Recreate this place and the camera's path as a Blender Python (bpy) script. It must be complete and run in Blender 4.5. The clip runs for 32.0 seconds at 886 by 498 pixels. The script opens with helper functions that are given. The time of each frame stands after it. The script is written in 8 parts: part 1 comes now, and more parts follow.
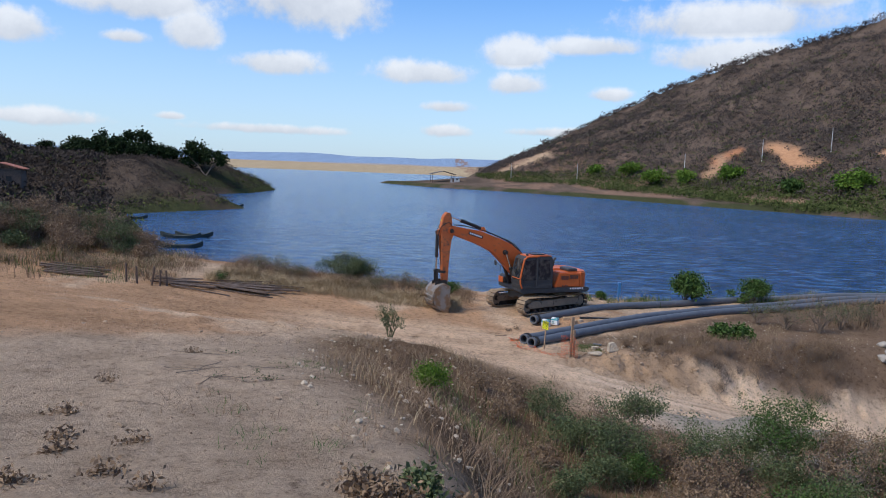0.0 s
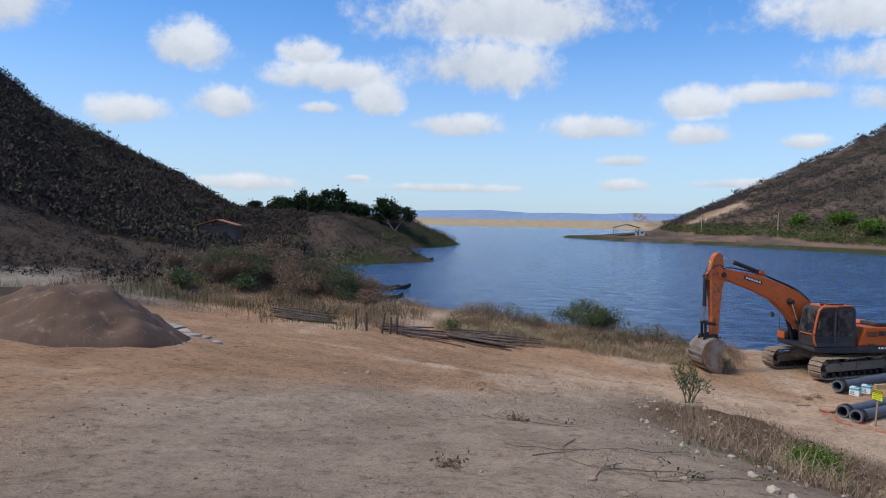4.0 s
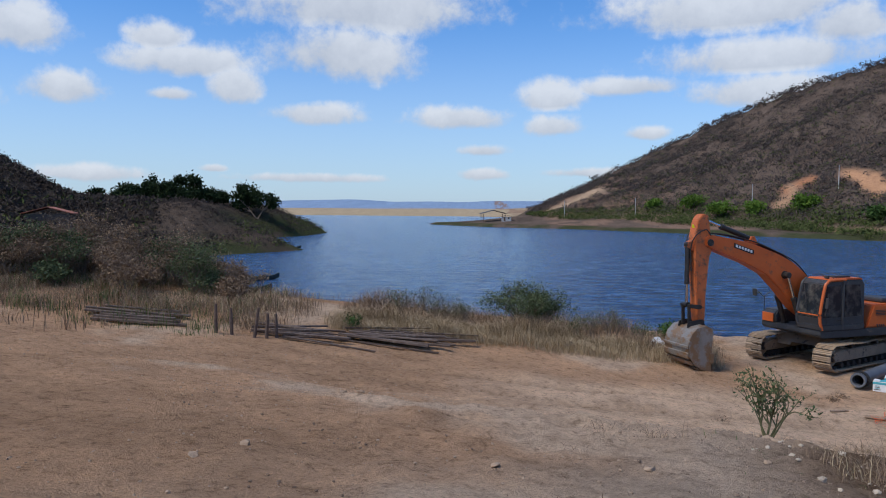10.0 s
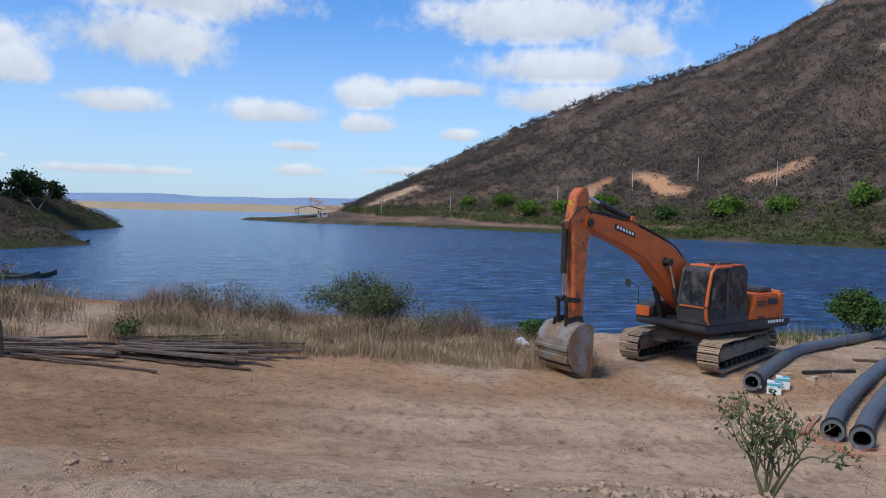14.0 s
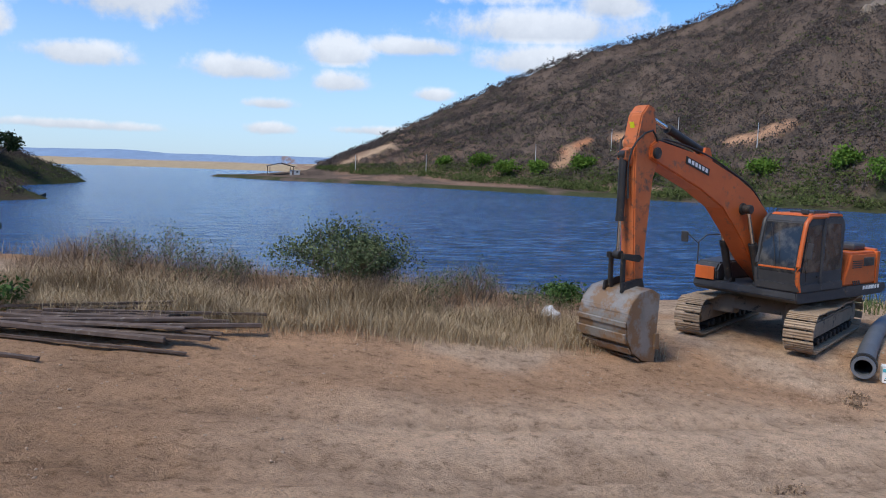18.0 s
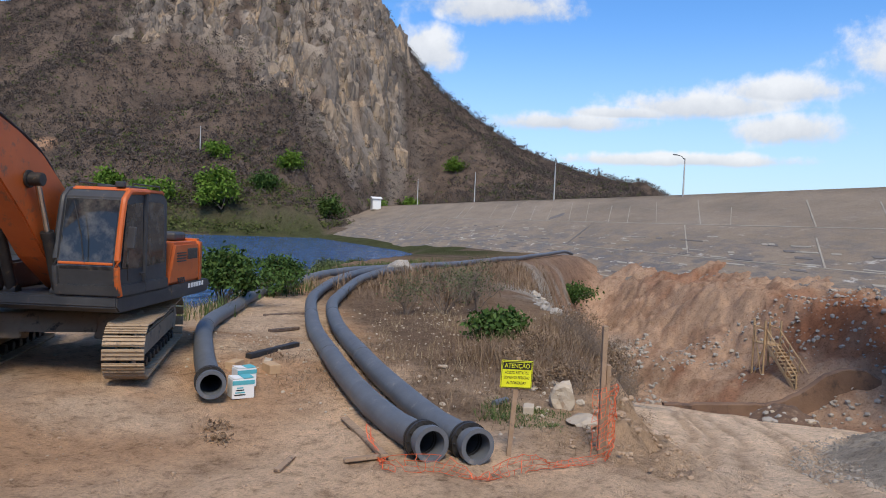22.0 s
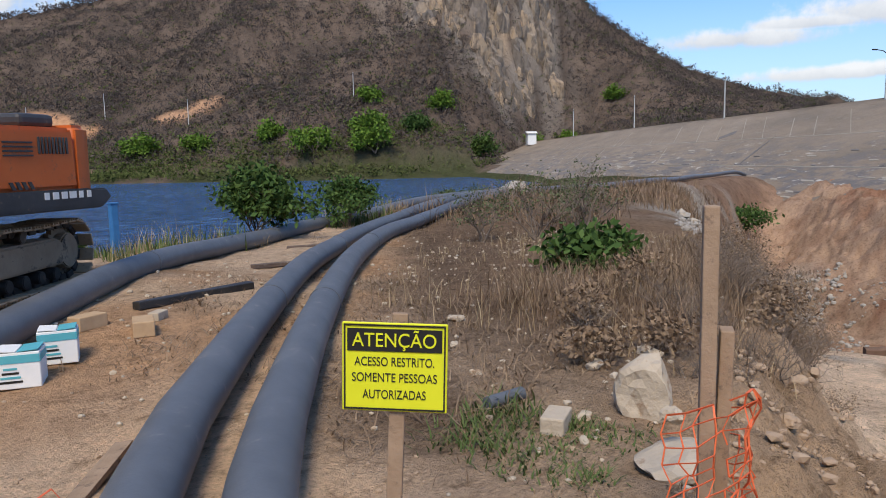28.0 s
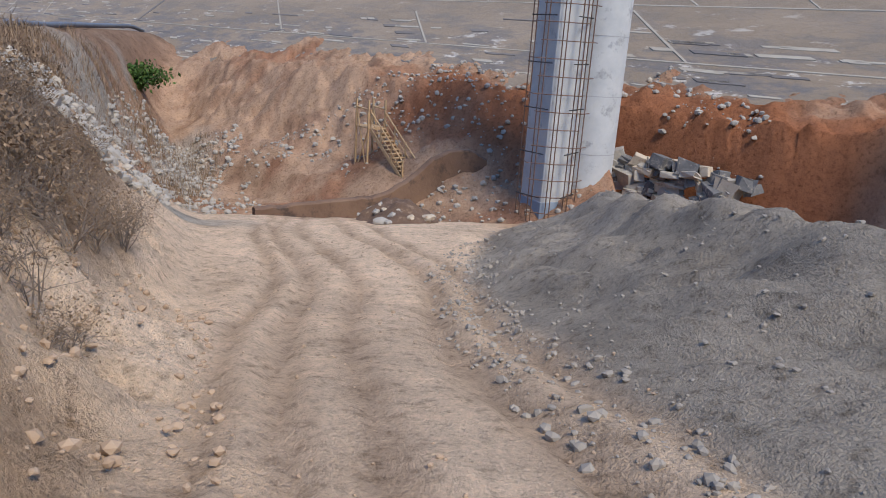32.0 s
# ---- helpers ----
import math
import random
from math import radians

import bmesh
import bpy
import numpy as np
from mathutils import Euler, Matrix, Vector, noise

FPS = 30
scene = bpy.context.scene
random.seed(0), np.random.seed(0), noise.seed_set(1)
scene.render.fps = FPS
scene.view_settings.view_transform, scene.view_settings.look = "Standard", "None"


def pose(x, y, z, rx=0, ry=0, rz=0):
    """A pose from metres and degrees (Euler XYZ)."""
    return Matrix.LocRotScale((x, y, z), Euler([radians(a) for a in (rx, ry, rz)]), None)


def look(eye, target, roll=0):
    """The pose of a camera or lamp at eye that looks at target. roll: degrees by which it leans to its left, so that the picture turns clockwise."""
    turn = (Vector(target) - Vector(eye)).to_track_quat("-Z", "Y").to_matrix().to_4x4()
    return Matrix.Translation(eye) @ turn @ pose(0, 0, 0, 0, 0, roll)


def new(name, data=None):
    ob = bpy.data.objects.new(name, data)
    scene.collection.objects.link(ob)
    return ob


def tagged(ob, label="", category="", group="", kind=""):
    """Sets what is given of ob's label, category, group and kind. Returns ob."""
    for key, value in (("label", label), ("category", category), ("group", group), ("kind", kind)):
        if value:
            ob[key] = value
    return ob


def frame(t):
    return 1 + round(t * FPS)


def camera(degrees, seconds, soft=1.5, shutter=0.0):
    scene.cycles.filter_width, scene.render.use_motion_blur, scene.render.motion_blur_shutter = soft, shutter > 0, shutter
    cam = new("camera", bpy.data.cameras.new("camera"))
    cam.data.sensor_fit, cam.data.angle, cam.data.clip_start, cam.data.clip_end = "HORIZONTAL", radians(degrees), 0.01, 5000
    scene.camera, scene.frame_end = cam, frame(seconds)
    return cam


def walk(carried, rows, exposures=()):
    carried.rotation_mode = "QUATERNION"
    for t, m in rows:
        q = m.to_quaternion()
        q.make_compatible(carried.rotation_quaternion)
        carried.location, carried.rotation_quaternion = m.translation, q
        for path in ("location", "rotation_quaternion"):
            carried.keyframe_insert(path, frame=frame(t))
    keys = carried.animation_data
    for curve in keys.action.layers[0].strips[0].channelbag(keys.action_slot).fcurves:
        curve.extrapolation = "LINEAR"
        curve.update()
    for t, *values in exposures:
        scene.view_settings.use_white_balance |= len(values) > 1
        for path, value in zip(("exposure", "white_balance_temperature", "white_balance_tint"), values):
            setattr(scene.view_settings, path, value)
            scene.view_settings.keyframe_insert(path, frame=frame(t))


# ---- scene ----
# ---- camera ----
cam = camera(62.5, 32.0, soft=1.0)
PATH = [
    (0, (0.394, 1.877, 10.32), (0.381, 3.865, 10.096), 2.0),
    (0.5, (0.008, 2.406, 10.166), (-0.023, 4.402, 10.045), 0.4),
    (1, (-0.317, 2.679, 10.044), (-0.341, 4.679, 10.027), 0.3),
    (1.5, (-0.843, 3.138, 9.942), (-1.006, 5.13, 9.872), 1.1),
    (2, (-1.258, 3.651, 9.797), (-1.511, 5.633, 9.7), 1.3),
    (2.5, (-1.897, 4.213, 9.662), (-2.356, 6.156, 9.557), 1.2),
    (3, (-2.245, 4.579, 9.548), (-2.721, 6.515, 9.396), 1.1),
    (3.5, (-2.769, 5.056, 9.446), (-3.252, 6.995, 9.365), 1.1),
    (5.5, (-4.043, 8.56, 8.858), (-4.54, 10.483, 8.624), 0.6),
    (6, (-4.306, 9.084, 8.76), (-4.694, 11.014, 8.404), 0.1),
    (6.5, (-4.612, 9.871, 8.707), (-4.989, 11.795, 8.31), 0.0),
    (7, (-4.901, 10.256, 8.624), (-5.241, 12.205, 8.332), -0.7),
    (7.5, (-5.224, 10.889, 8.515), (-5.551, 12.858, 8.398), -1.8),
    (8, (-5.446, 11.339, 8.473), (-5.776, 13.31, 8.403), -0.2),
    (8.5, (-5.71, 12.118, 8.38), (-6.026, 14.092, 8.328), -1.5),
    (9, (-5.927, 12.708, 8.36), (-6.158, 14.694, 8.318), 0.0),
    (9.5, (-6.118, 13.43, 8.294), (-6.343, 15.415, 8.207), -1.5),
    (10, (-6.292, 13.94, 8.236), (-6.416, 15.933, 8.128), 0.3),
    (10.5, (-6.386, 14.635, 8.169), (-6.475, 16.629, 8.04), 0.2),
    (11, (-6.481, 15.423, 8.08), (-6.387, 17.415, 7.93), 0.4),
    (11.5, (-6.51, 16.116, 7.966), (-6.326, 18.099, 7.783), 0.7),
    (12, (-6.586, 16.69, 7.86), (-6.409, 18.674, 7.675), 0.6),
    (12.5, (-6.564, 17.424, 7.739), (-6.391, 19.409, 7.57), 0.0),
    (13, (-6.613, 18.05, 7.674), (-6.444, 20.039, 7.545), 0.8),
    (13.5, (-6.553, 18.68, 7.564), (-6.187, 20.643, 7.452), 1.1),
    (14, (-6.656, 19.324, 7.51), (-6.279, 21.285, 7.402), 1.2),
    (14.5, (-6.602, 20.074, 7.384), (-6.234, 22.034, 7.232), 0.3),
    (16.5, (-6.585, 22.449, 7.107), (-6.221, 24.41, 6.961), 1.0),
    (17, (-6.533, 23.241, 6.982), (-6.187, 25.199, 6.767), 0.2),
    (17.5, (-6.573, 23.743, 6.921), (-6.245, 25.704, 6.709), 1.8),
    (18, (-6.46, 24.298, 6.79), (-6.011, 26.235, 6.577), 1.9),
    (18.5, (-6.298, 24.909, 6.696), (-5.45, 26.709, 6.492), 2.4),
    (19, (-6.075, 25.368, 6.57), (-5.076, 27.092, 6.393), 0.9),
    (19.5, (-5.864, 26.013, 6.462), (-4.848, 27.735, 6.388), 0.8),
    (20, (-5.652, 26.48, 6.315), (-4.534, 28.137, 6.276), 0.1),
    (20.5, (-5.366, 27.089, 6.196), (-4.226, 28.732, 6.181), 0.9),
    (21, (-4.982, 27.604, 6.066), (-3.585, 29.036, 6.079), 1.0),
    (21.5, (-4.587, 28.055, 5.961), (-3.116, 29.406, 5.853), 1.3),
    (22, (-3.874, 28.539, 5.824), (-2.041, 29.335, 5.751), 2.4),
    (22.5, (-3.375, 28.838, 5.755), (-1.521, 29.58, 5.638), 2.4),
    (23, (-2.804, 29.263, 5.55), (-0.942, 29.88, 5.165), 1.0),
    (23.5, (-2.306, 29.444, 5.491), (-0.455, 30.152, 5.224), -1.0),
    (24, (-1.69, 29.687, 5.374), (0.064, 30.629, 5.179), -2.3),
    (24.5, (-1.129, 29.744, 5.3), (0.591, 30.744, 5.101), -2.6),
    (26.5, (0.872, 29.676, 5.069), (2.489, 30.828, 4.833), -1.5),
    (27, (1.425, 29.584, 4.985), (2.958, 30.841, 4.722), -2.0),
    (27.5, (1.94, 29.532, 4.903), (3.527, 30.716, 4.623), -1.1),
    (28, (2.487, 29.438, 4.795), (4.087, 30.614, 4.552), -1.1),
    (28.5, (3.111, 29.462, 4.642), (4.844, 30.423, 4.372), 0.7),
    (29, (3.756, 29.355, 4.51), (5.691, 29.768, 4.217), 1.3),
    (29.5, (4.149, 29.275, 4.442), (6.079, 29.608, 4.034), 1.2),
    (30, (4.622, 29.151, 4.402), (6.564, 29.407, 3.998), 1.6),
    (30.5, (5.176, 29.055, 4.313), (7.108, 29.209, 3.819), 1.7),
    (31, (5.724, 28.944, 4.216), (7.652, 28.771, 3.711), 2.7),
    (31.5, (6.182, 28.81, 4.1), (8.096, 28.591, 3.562), 2.2),
    (32, (6.91, 28.802, 3.904), (8.814, 28.549, 3.346), 3.8),
]
# the film's camera brightens and dims on the way, and starts out a little cooler
EXPOSURES = [(0, 0.0, 6050, 10), (1, -0.05, 6050, 10), (3, -0.12, 6050, 10), (5.5, 0.0, 6050, 10), (6.2, 0.05, 6250, 10), (7, 0.08, 6250, 10), (8, -0.12, 6050, 10), (9, -0.28, 5900, 10),
             (11, -0.18, 5900, 10), (14, -0.10, 5900, 10), (18, 0.02, 5950, 10), (20.5, 0.05, 6200, 10), (21.5, 0.05, 6300, 10), (23, 0.18, 6500, 10), (24, 0.10, 6400, 10), (27, 0.12, 6450, 10), (28, 0.12, 6450, 10), (30, 0.12, 6350, 10), (32, 0.28, 6150, 10)]
walk(cam, [(t, look(eye, target, roll)) for t, eye, target, roll in PATH], EXPOSURES)


# ---- world, sun ----
SUN_AZ, SUN_EL = radians(-118.0), radians(52.0)   # sun stands behind and to the left of the first view
world = bpy.data.worlds.new("sky")
scene.world = world
world.use_nodes = True


def build_sky():
    nt = world.node_tree
    nt.nodes.clear()
    N, Lk = nt.nodes.new, nt.links.new

    def math_node(op, a, b=None, clamp=False):
        n = N("ShaderNodeMath")
        n.operation, n.use_clamp = op, clamp
        for k, v in enumerate((a, b)):
            if v is None:
                continue
            if isinstance(v, (int, float)):
                n.inputs[k].default_value = v
            else:
                Lk(v, n.inputs[k])
        return n.outputs[0]

    sky = N("ShaderNodeTexSky")
    sky.sky_type, sky.sun_disc = "NISHITA", False
    sky.sun_elevation, sky.sun_rotation = SUN_EL, SUN_AZ
    sky.air_density, sky.dust_density, sky.ozone_density = 1.0, 0.6, 2.0
    coord = N("ShaderNodeTexCoord").outputs["Generated"]
    sep = N("ShaderNodeSeparateXYZ")
    Lk(coord, sep.inputs[0])
    x, y, z = sep.outputs
    az = math_node("ARCTAN2", x, y)
    el = math_node("ARCSINE", z)
    # ragged edges: two scales of noise shift the cloud coordinates
    def noise_tex(scale, detail):
        n = N("ShaderNodeTexNoise")
        n.inputs["Scale"].default_value, n.inputs["Detail"].default_value = scale, detail
        n.inputs["Roughness"].default_value = 0.62
        Lk(coord, n.inputs["Vector"])
        return n.outputs["Fac"]
    big = math_node("SUBTRACT", noise_tex(9.0, 5.0), 0.5)
    fine = math_node("SUBTRACT", noise_tex(30.0, 7.0), 0.5)
    wob = math_node("ADD", math_node("MULTIPLY", big, 1.35), math_node("MULTIPLY", fine, 1.05))
    total, lit = None, None
    for (a, e, ra, re) in CLOUDS:
        da = math_node("MULTIPLY", math_node("SUBTRACT", az, radians(a)), 1 / radians(ra * 1.25))
        de = math_node("MULTIPLY", math_node("SUBTRACT", el, radians(e - 0.15 * re)), 1 / radians(re * 1.45))
        # flatter undersides than tops
        low = math_node("MAXIMUM", de, math_node("MULTIPLY", de, -1.45))
        d2 = math_node("ADD", math_node("MULTIPLY", da, da), math_node("MULTIPLY", low, low))
        m = math_node("SUBTRACT", 1.0, math_node("SQRT", d2))
        up = math_node("ADD", m, math_node("MULTIPLY", de, 0.5))
        total = m if total is None else math_node("MAXIMUM", total, m)
        lit = up if lit is None else math_node("MAXIMUM", lit, up)
    # scattered clouds over the rest of the sky, behind and above the walker
    over = math_node("MULTIPLY", math_node("SUBTRACT", noise_tex(3.2, 5.0), 0.53), 5.0)
    high = math_node("MULTIPLY", math_node("SUBTRACT", el, 0.42), 5.0, clamp=True)
    side = math_node("MULTIPLY", math_node("SUBTRACT", math_node("ABSOLUTE", math_node("SUBTRACT", az, 0.6)), 1.5), 3.0, clamp=True)
    over = math_node("SUBTRACT", over, math_node("SUBTRACT", 1.0, math_node("MAXIMUM", high, side)))
    crown = math_node("SUBTRACT", lit, total)
    total = math_node("MAXIMUM", total, over)
    dens = math_node("MULTIPLY", math_node("ADD", total, wob), 1.7, clamp=True)
    ramp = N("ShaderNodeMapRange")
    ramp.interpolation_type = "SMOOTHSTEP"
    Lk(dens, ramp.inputs["Value"])
    # pale haze towards the horizon
    hz = N("ShaderNodeMapRange")
    hz.interpolation_type = "SMOOTHSTEP"
    Lk(el, hz.inputs["Value"])
    hz.inputs["From Min"].default_value, hz.inputs["From Max"].default_value = radians(-1), radians(17)
    hz.inputs["To Min"].default_value, hz.inputs["To Max"].default_value = 0.62, 0.0
    tint = N("ShaderNodeMix")
    tint.data_type, tint.blend_type = "RGBA", "MULTIPLY"
    tint.inputs["Factor"].default_value = 1.0
    Lk(sky.outputs[0], tint.inputs["A"])
    tint.inputs["B"].default_value = SKY_TINT
    haze = N("ShaderNodeMix")
    haze.data_type = "RGBA"
    Lk(hz.outputs[0], haze.inputs["Factor"])
    Lk(tint.outputs["Result"], haze.inputs["A"])
    haze.inputs["B"].default_value = HAZE
    # cloud shade: grey body with lighter tufts
    shade = N("ShaderNodeMapRange")
    Lk(math_node("ADD", math_node("MULTIPLY", crown, 0.9), math_node("ADD", math_node("MULTIPLY", big, 0.7), math_node("MULTIPLY", fine, 0.6))), shade.inputs["Value"])
    shade.inputs["From Min"].default_value, shade.inputs["From Max"].default_value = -0.45, 0.30
    cc = N("ShaderNodeMix")
    cc.data_type = "RGBA"
    Lk(shade.outputs[0], cc.inputs["Factor"])
    cc.inputs["A"].default_value = CLOUD_DARK
    cc.inputs["B"].default_value = CLOUD_LIGHT
    mix = N("ShaderNodeMix")
    mix.data_type = "RGBA"
    Lk(math_node("MULTIPLY", ramp.outputs[0], 0.93), mix.inputs["Factor"])
    Lk(haze.outputs["Result"], mix.inputs["A"])
    Lk(cc.outputs["Result"], mix.inputs["B"])
    bg = N("ShaderNodeBackground")
    bg.inputs["Strength"].default_value = SKY_STRENGTH
    Lk(mix.outputs["Result"], bg.inputs["Color"])
    out = N("ShaderNodeOutputWorld")
    Lk(bg.outputs[0], out.inputs["Surface"])


SKY_STRENGTH = 0.115
SKY_TINT = (0.70, 1.12, 1.55, 1)
HAZE = (6.3, 6.9, 7.5, 1)
CLOUD_DARK = (4.5, 4.75, 5.2, 1)
CLOUD_LIGHT = (7.6, 7.65, 7.7, 1)
# azimuth, elevation, half width, half height in degrees
CLOUDS = [
    (-33.5, 12.2, 3.1, 1.7), (-24.7, 12.2, 2.1, 1.1), (-22.6, 10.7, 5.0, 1.2), (-19.4, 9.2, 1.9, 1.5), (-10.1, 15.4, 9.8, 2.6), (-11.8, 12.0, 5.8, 2.1), (-30.8, 8.4, 2.5, 1.1),
    (-37.4, 7.4, 2.5, 1.1), (-23.8, 8.3, 1.5, 0.5), (-13.4, 7.3, 3.3, 0.9), (-2.4, 7.1, 3.8, 0.9), (4.8, 6.5, 2.1, 0.8), (-0.4, 4.6, 2.1, 0.5),
    (18.0, 14.4, 9.8, 1.9), (20.5, 10.9, 8.8, 1.4), (20.3, 8.6, 5.8, 1.2), (10.8, 9.3, 3.8, 0.7), (4.6, 8.6, 2.3, 1.1), (11.9, 5.8, 1.7, 0.5),
    (-0.5, 2.8, 2.1, 0.5), (-20.9, 3.0, 1.0, 0.3), (-29.3, 2.5, 3.8, 0.6), (25.0, 12.7, 3.2, 1.9), (41.4, 16.0, 6.7, 2.6), (64.5, 13.4, 2.5, 1.7), (85.7, 9.3, 7.5, 1.1),
    (91.4, 7.6, 3.8, 1.3), (75.5, 8.1, 6.3, 0.8), (90.6, 10.2, 4.6, 1.1), (84.2, 5.4, 8.3, 0.5), (79.6, 8.8, 5.0, 0.6), (-46.0, 14.0, 5.0, 2.0), (-14.0, 2.4, 6.0, 0.4),
    (8.0, 2.9, 4.0, 0.4), (70.0, 16.5, 6.0, 1.4), (103.0, 12.5, 8.0, 2.2),
]
build_sky()

sun_lamp = bpy.data.lights.new("sun", "SUN")
sun_lamp.energy, sun_lamp.angle, sun_lamp.color = 3.3, radians(20.0), (1.0, 0.87, 0.69)
sun = new("sun", sun_lamp)
_s = Vector((math.sin(SUN_AZ) * math.cos(SUN_EL), math.cos(SUN_AZ) * math.cos(SUN_EL), math.sin(SUN_EL)))
sun.matrix_world = look(_s * 200, (0, 0, 0))


# ---- materials ----
def new_mat(name):
    m = bpy.data.materials.new(name)
    m.use_nodes = True
    nt = m.node_tree
    return m, nt, nt.nodes["Principled BSDF"]


def noise_node(nt, scale, detail=5.0, rough=0.6, vec=None, dim="3D"):
    n = nt.nodes.new("ShaderNodeTexNoise")
    n.inputs["Scale"].default_value, n.inputs["Detail"].default_value, n.inputs["Roughness"].default_value = scale, detail, rough
    if vec is not None:
        nt.links.new(vec, n.inputs["Vector"])
    return n.outputs["Fac"]


def obj_coord(nt):
    return nt.nodes.new("ShaderNodeTexCoord").outputs["Object"]


def world_coord(nt):
    return nt.nodes.new("ShaderNodeNewGeometry").outputs["Position"]


def ramp_node(nt, fac, stops):
    n = nt.nodes.new("ShaderNodeValToRGB")
    el = n.color_ramp.elements
    while len(el) < len(stops):
        el.new(0.5)
    for e, (p, c) in zip(el, stops):
        e.position, e.color = p, (*c, 1)
    nt.links.new(fac, n.inputs[0])
    return n.outputs[0]


def mix_node(nt, fac, a, b):
    n = nt.nodes.new("ShaderNodeMix")
    n.data_type = "RGBA"
    for key, v in (("Factor", fac), ("A", a), ("B", b)):
        if isinstance(v, (int, float)):
            n.inputs[key].default_value = v
        elif isinstance(v, tuple):
            n.inputs[key].default_value = (*v, 1)
        else:
            nt.links.new(v, n.inputs[key])
    return n.outputs["Result"]


def bump_node(nt, bsdf, height, strength, dist):
    n = nt.nodes.new("ShaderNodeBump")
    n.inputs["Strength"].default_value, n.inputs["Distance"].default_value = strength, dist
    nt.links.new(height, n.inputs["Height"])
    nt.links.new(n.outputs[0], bsdf.inputs["Normal"])


def surface(name, a, b, scale=3.0, rough=0.8, metal=0.0, wear=None, wear_scale=9.0, wear_at=0.62, bump=0.3, bump_dist=0.01, fine=60.0, spec=0.4, coords="object"):
    """Two-tone surface with fine relief, and a third colour in worn or dirty patches."""
    m, nt, bsdf = new_mat(name)
    vec = obj_coord(nt) if coords == "object" else world_coord(nt)
    col = ramp_node(nt, noise_node(nt, scale, 6, 0.65, vec), [(0.3, a), (0.7, b)])
    if wear:
        mask = ramp_node(nt, noise_node(nt, wear_scale, 7, 0.7, vec), [(wear_at - 0.05, (0, 0, 0)), (wear_at + 0.06, (1, 1, 1))])
        col = mix_node(nt, mask, col, wear)
    nt.links.new(col, bsdf.inputs["Base Color"])
    bsdf.inputs["Roughness"].default_value, bsdf.inputs["Metallic"].default_value = rough, metal
    bsdf.inputs["Specular IOR Level"].default_value = spec
    bump_node(nt, bsdf, noise_node(nt, fine, 4, 0.6, vec), bump, bump_dist)
    return m


def plain_rgb(c, name, rough=0.6, metal=0.0, spec=0.4):
    return surface(name, tuple(v * 0.88 for v in c), tuple(min(1, v * 1.1) for v in c), 6.0, rough, metal, bump=0.12, spec=spec)


# ---- terrain ----
def smooth(a, b, v):
    t = np.clip((v - a) / (b - a), 0, 1)
    return t * t * (3 - 2 * t)


def lerp(a, b, t):
    return a + (b - a) * t


_rng = np.random.default_rng(7)
_lat = _rng.random((64, 64))


def vnoise(x, y):
    """Smooth value noise with a period of 64."""
    xi, yi = np.floor(x).astype(int), np.floor(y).astype(int)
    fx, fy = x - xi, y - yi
    fx, fy = fx * fx * (3 - 2 * fx), fy * fy * (3 - 2 * fy)
    a, b = _lat[xi % 64, yi % 64], _lat[(xi + 1) % 64, yi % 64]
    c, d = _lat[xi % 64, (yi + 1) % 64], _lat[(xi + 1) % 64, (yi + 1) % 64]
    return lerp(lerp(a, b, fx), lerp(c, d, fx), fy) - 0.5


def fbm(x, y, octaves=4, gain=0.5):
    total, amp, f = 0.0, 1.0, 1.0
    for k in range(octaves):
        total = total + amp * vnoise(x * f + 17.3 * k, y * f + 5.1 * k)
        amp, f = amp * gain, f * 2.03
    return total


# outline of the lake, anticlockwise from the near bank
LAKE = [(-25, 49), (-10, 49), (2, 48.5), (11, 47.5), (22, 51), (35, 56.5), (60, 62), (92, 70), (122, 92), (168, 141), (141, 166), (125, 190), (112, 214),
        (90, 243), (70, 276), (30, 332), (-8, 364), (-42, 421), (-30, 440), (40, 560), (60, 700), (-20, 900), (-330, 1000), (-900, 1100),
        (-900, 600), (-260, 330), (-130, 285), (-80, 280), (-62, 267), (-62, 235), (-69, 212), (-62, 185), (-52, 168), (-43, 157), (-50, 145), (-58, 130), (-50, 118), (-40, 98), (-32, 82), (-27, 62)]


def lake_distance(x, y):
    """Distance to the lake's shore: positive on land, negative over water."""
    shape = np.shape(x)
    px, py = np.ravel(x), np.ravel(y)
    best, inside = np.full(px.shape, 1e9), np.zeros(px.shape, bool)
    for (ax, ay), (bx, by) in zip(LAKE, LAKE[1:] + LAKE[:1]):
        ex, ey = bx - ax, by - ay
        t = np.clip(((px - ax) * ex + (py - ay) * ey) / (ex * ex + ey * ey), 0, 1)
        best = np.minimum(best, np.hypot(px - ax - t * ex, py - ay - t * ey))
        cross = (ay > py) != (by > py)
        with np.errstate(divide="ignore", invalid="ignore"):
            inside ^= cross & (px < (bx - ax) * (py - ay) / (by - ay if by != ay else 1e-9) + ax)
    return np.where(inside, -best, best).reshape(shape)


HUB = (-6.0, 26.0)


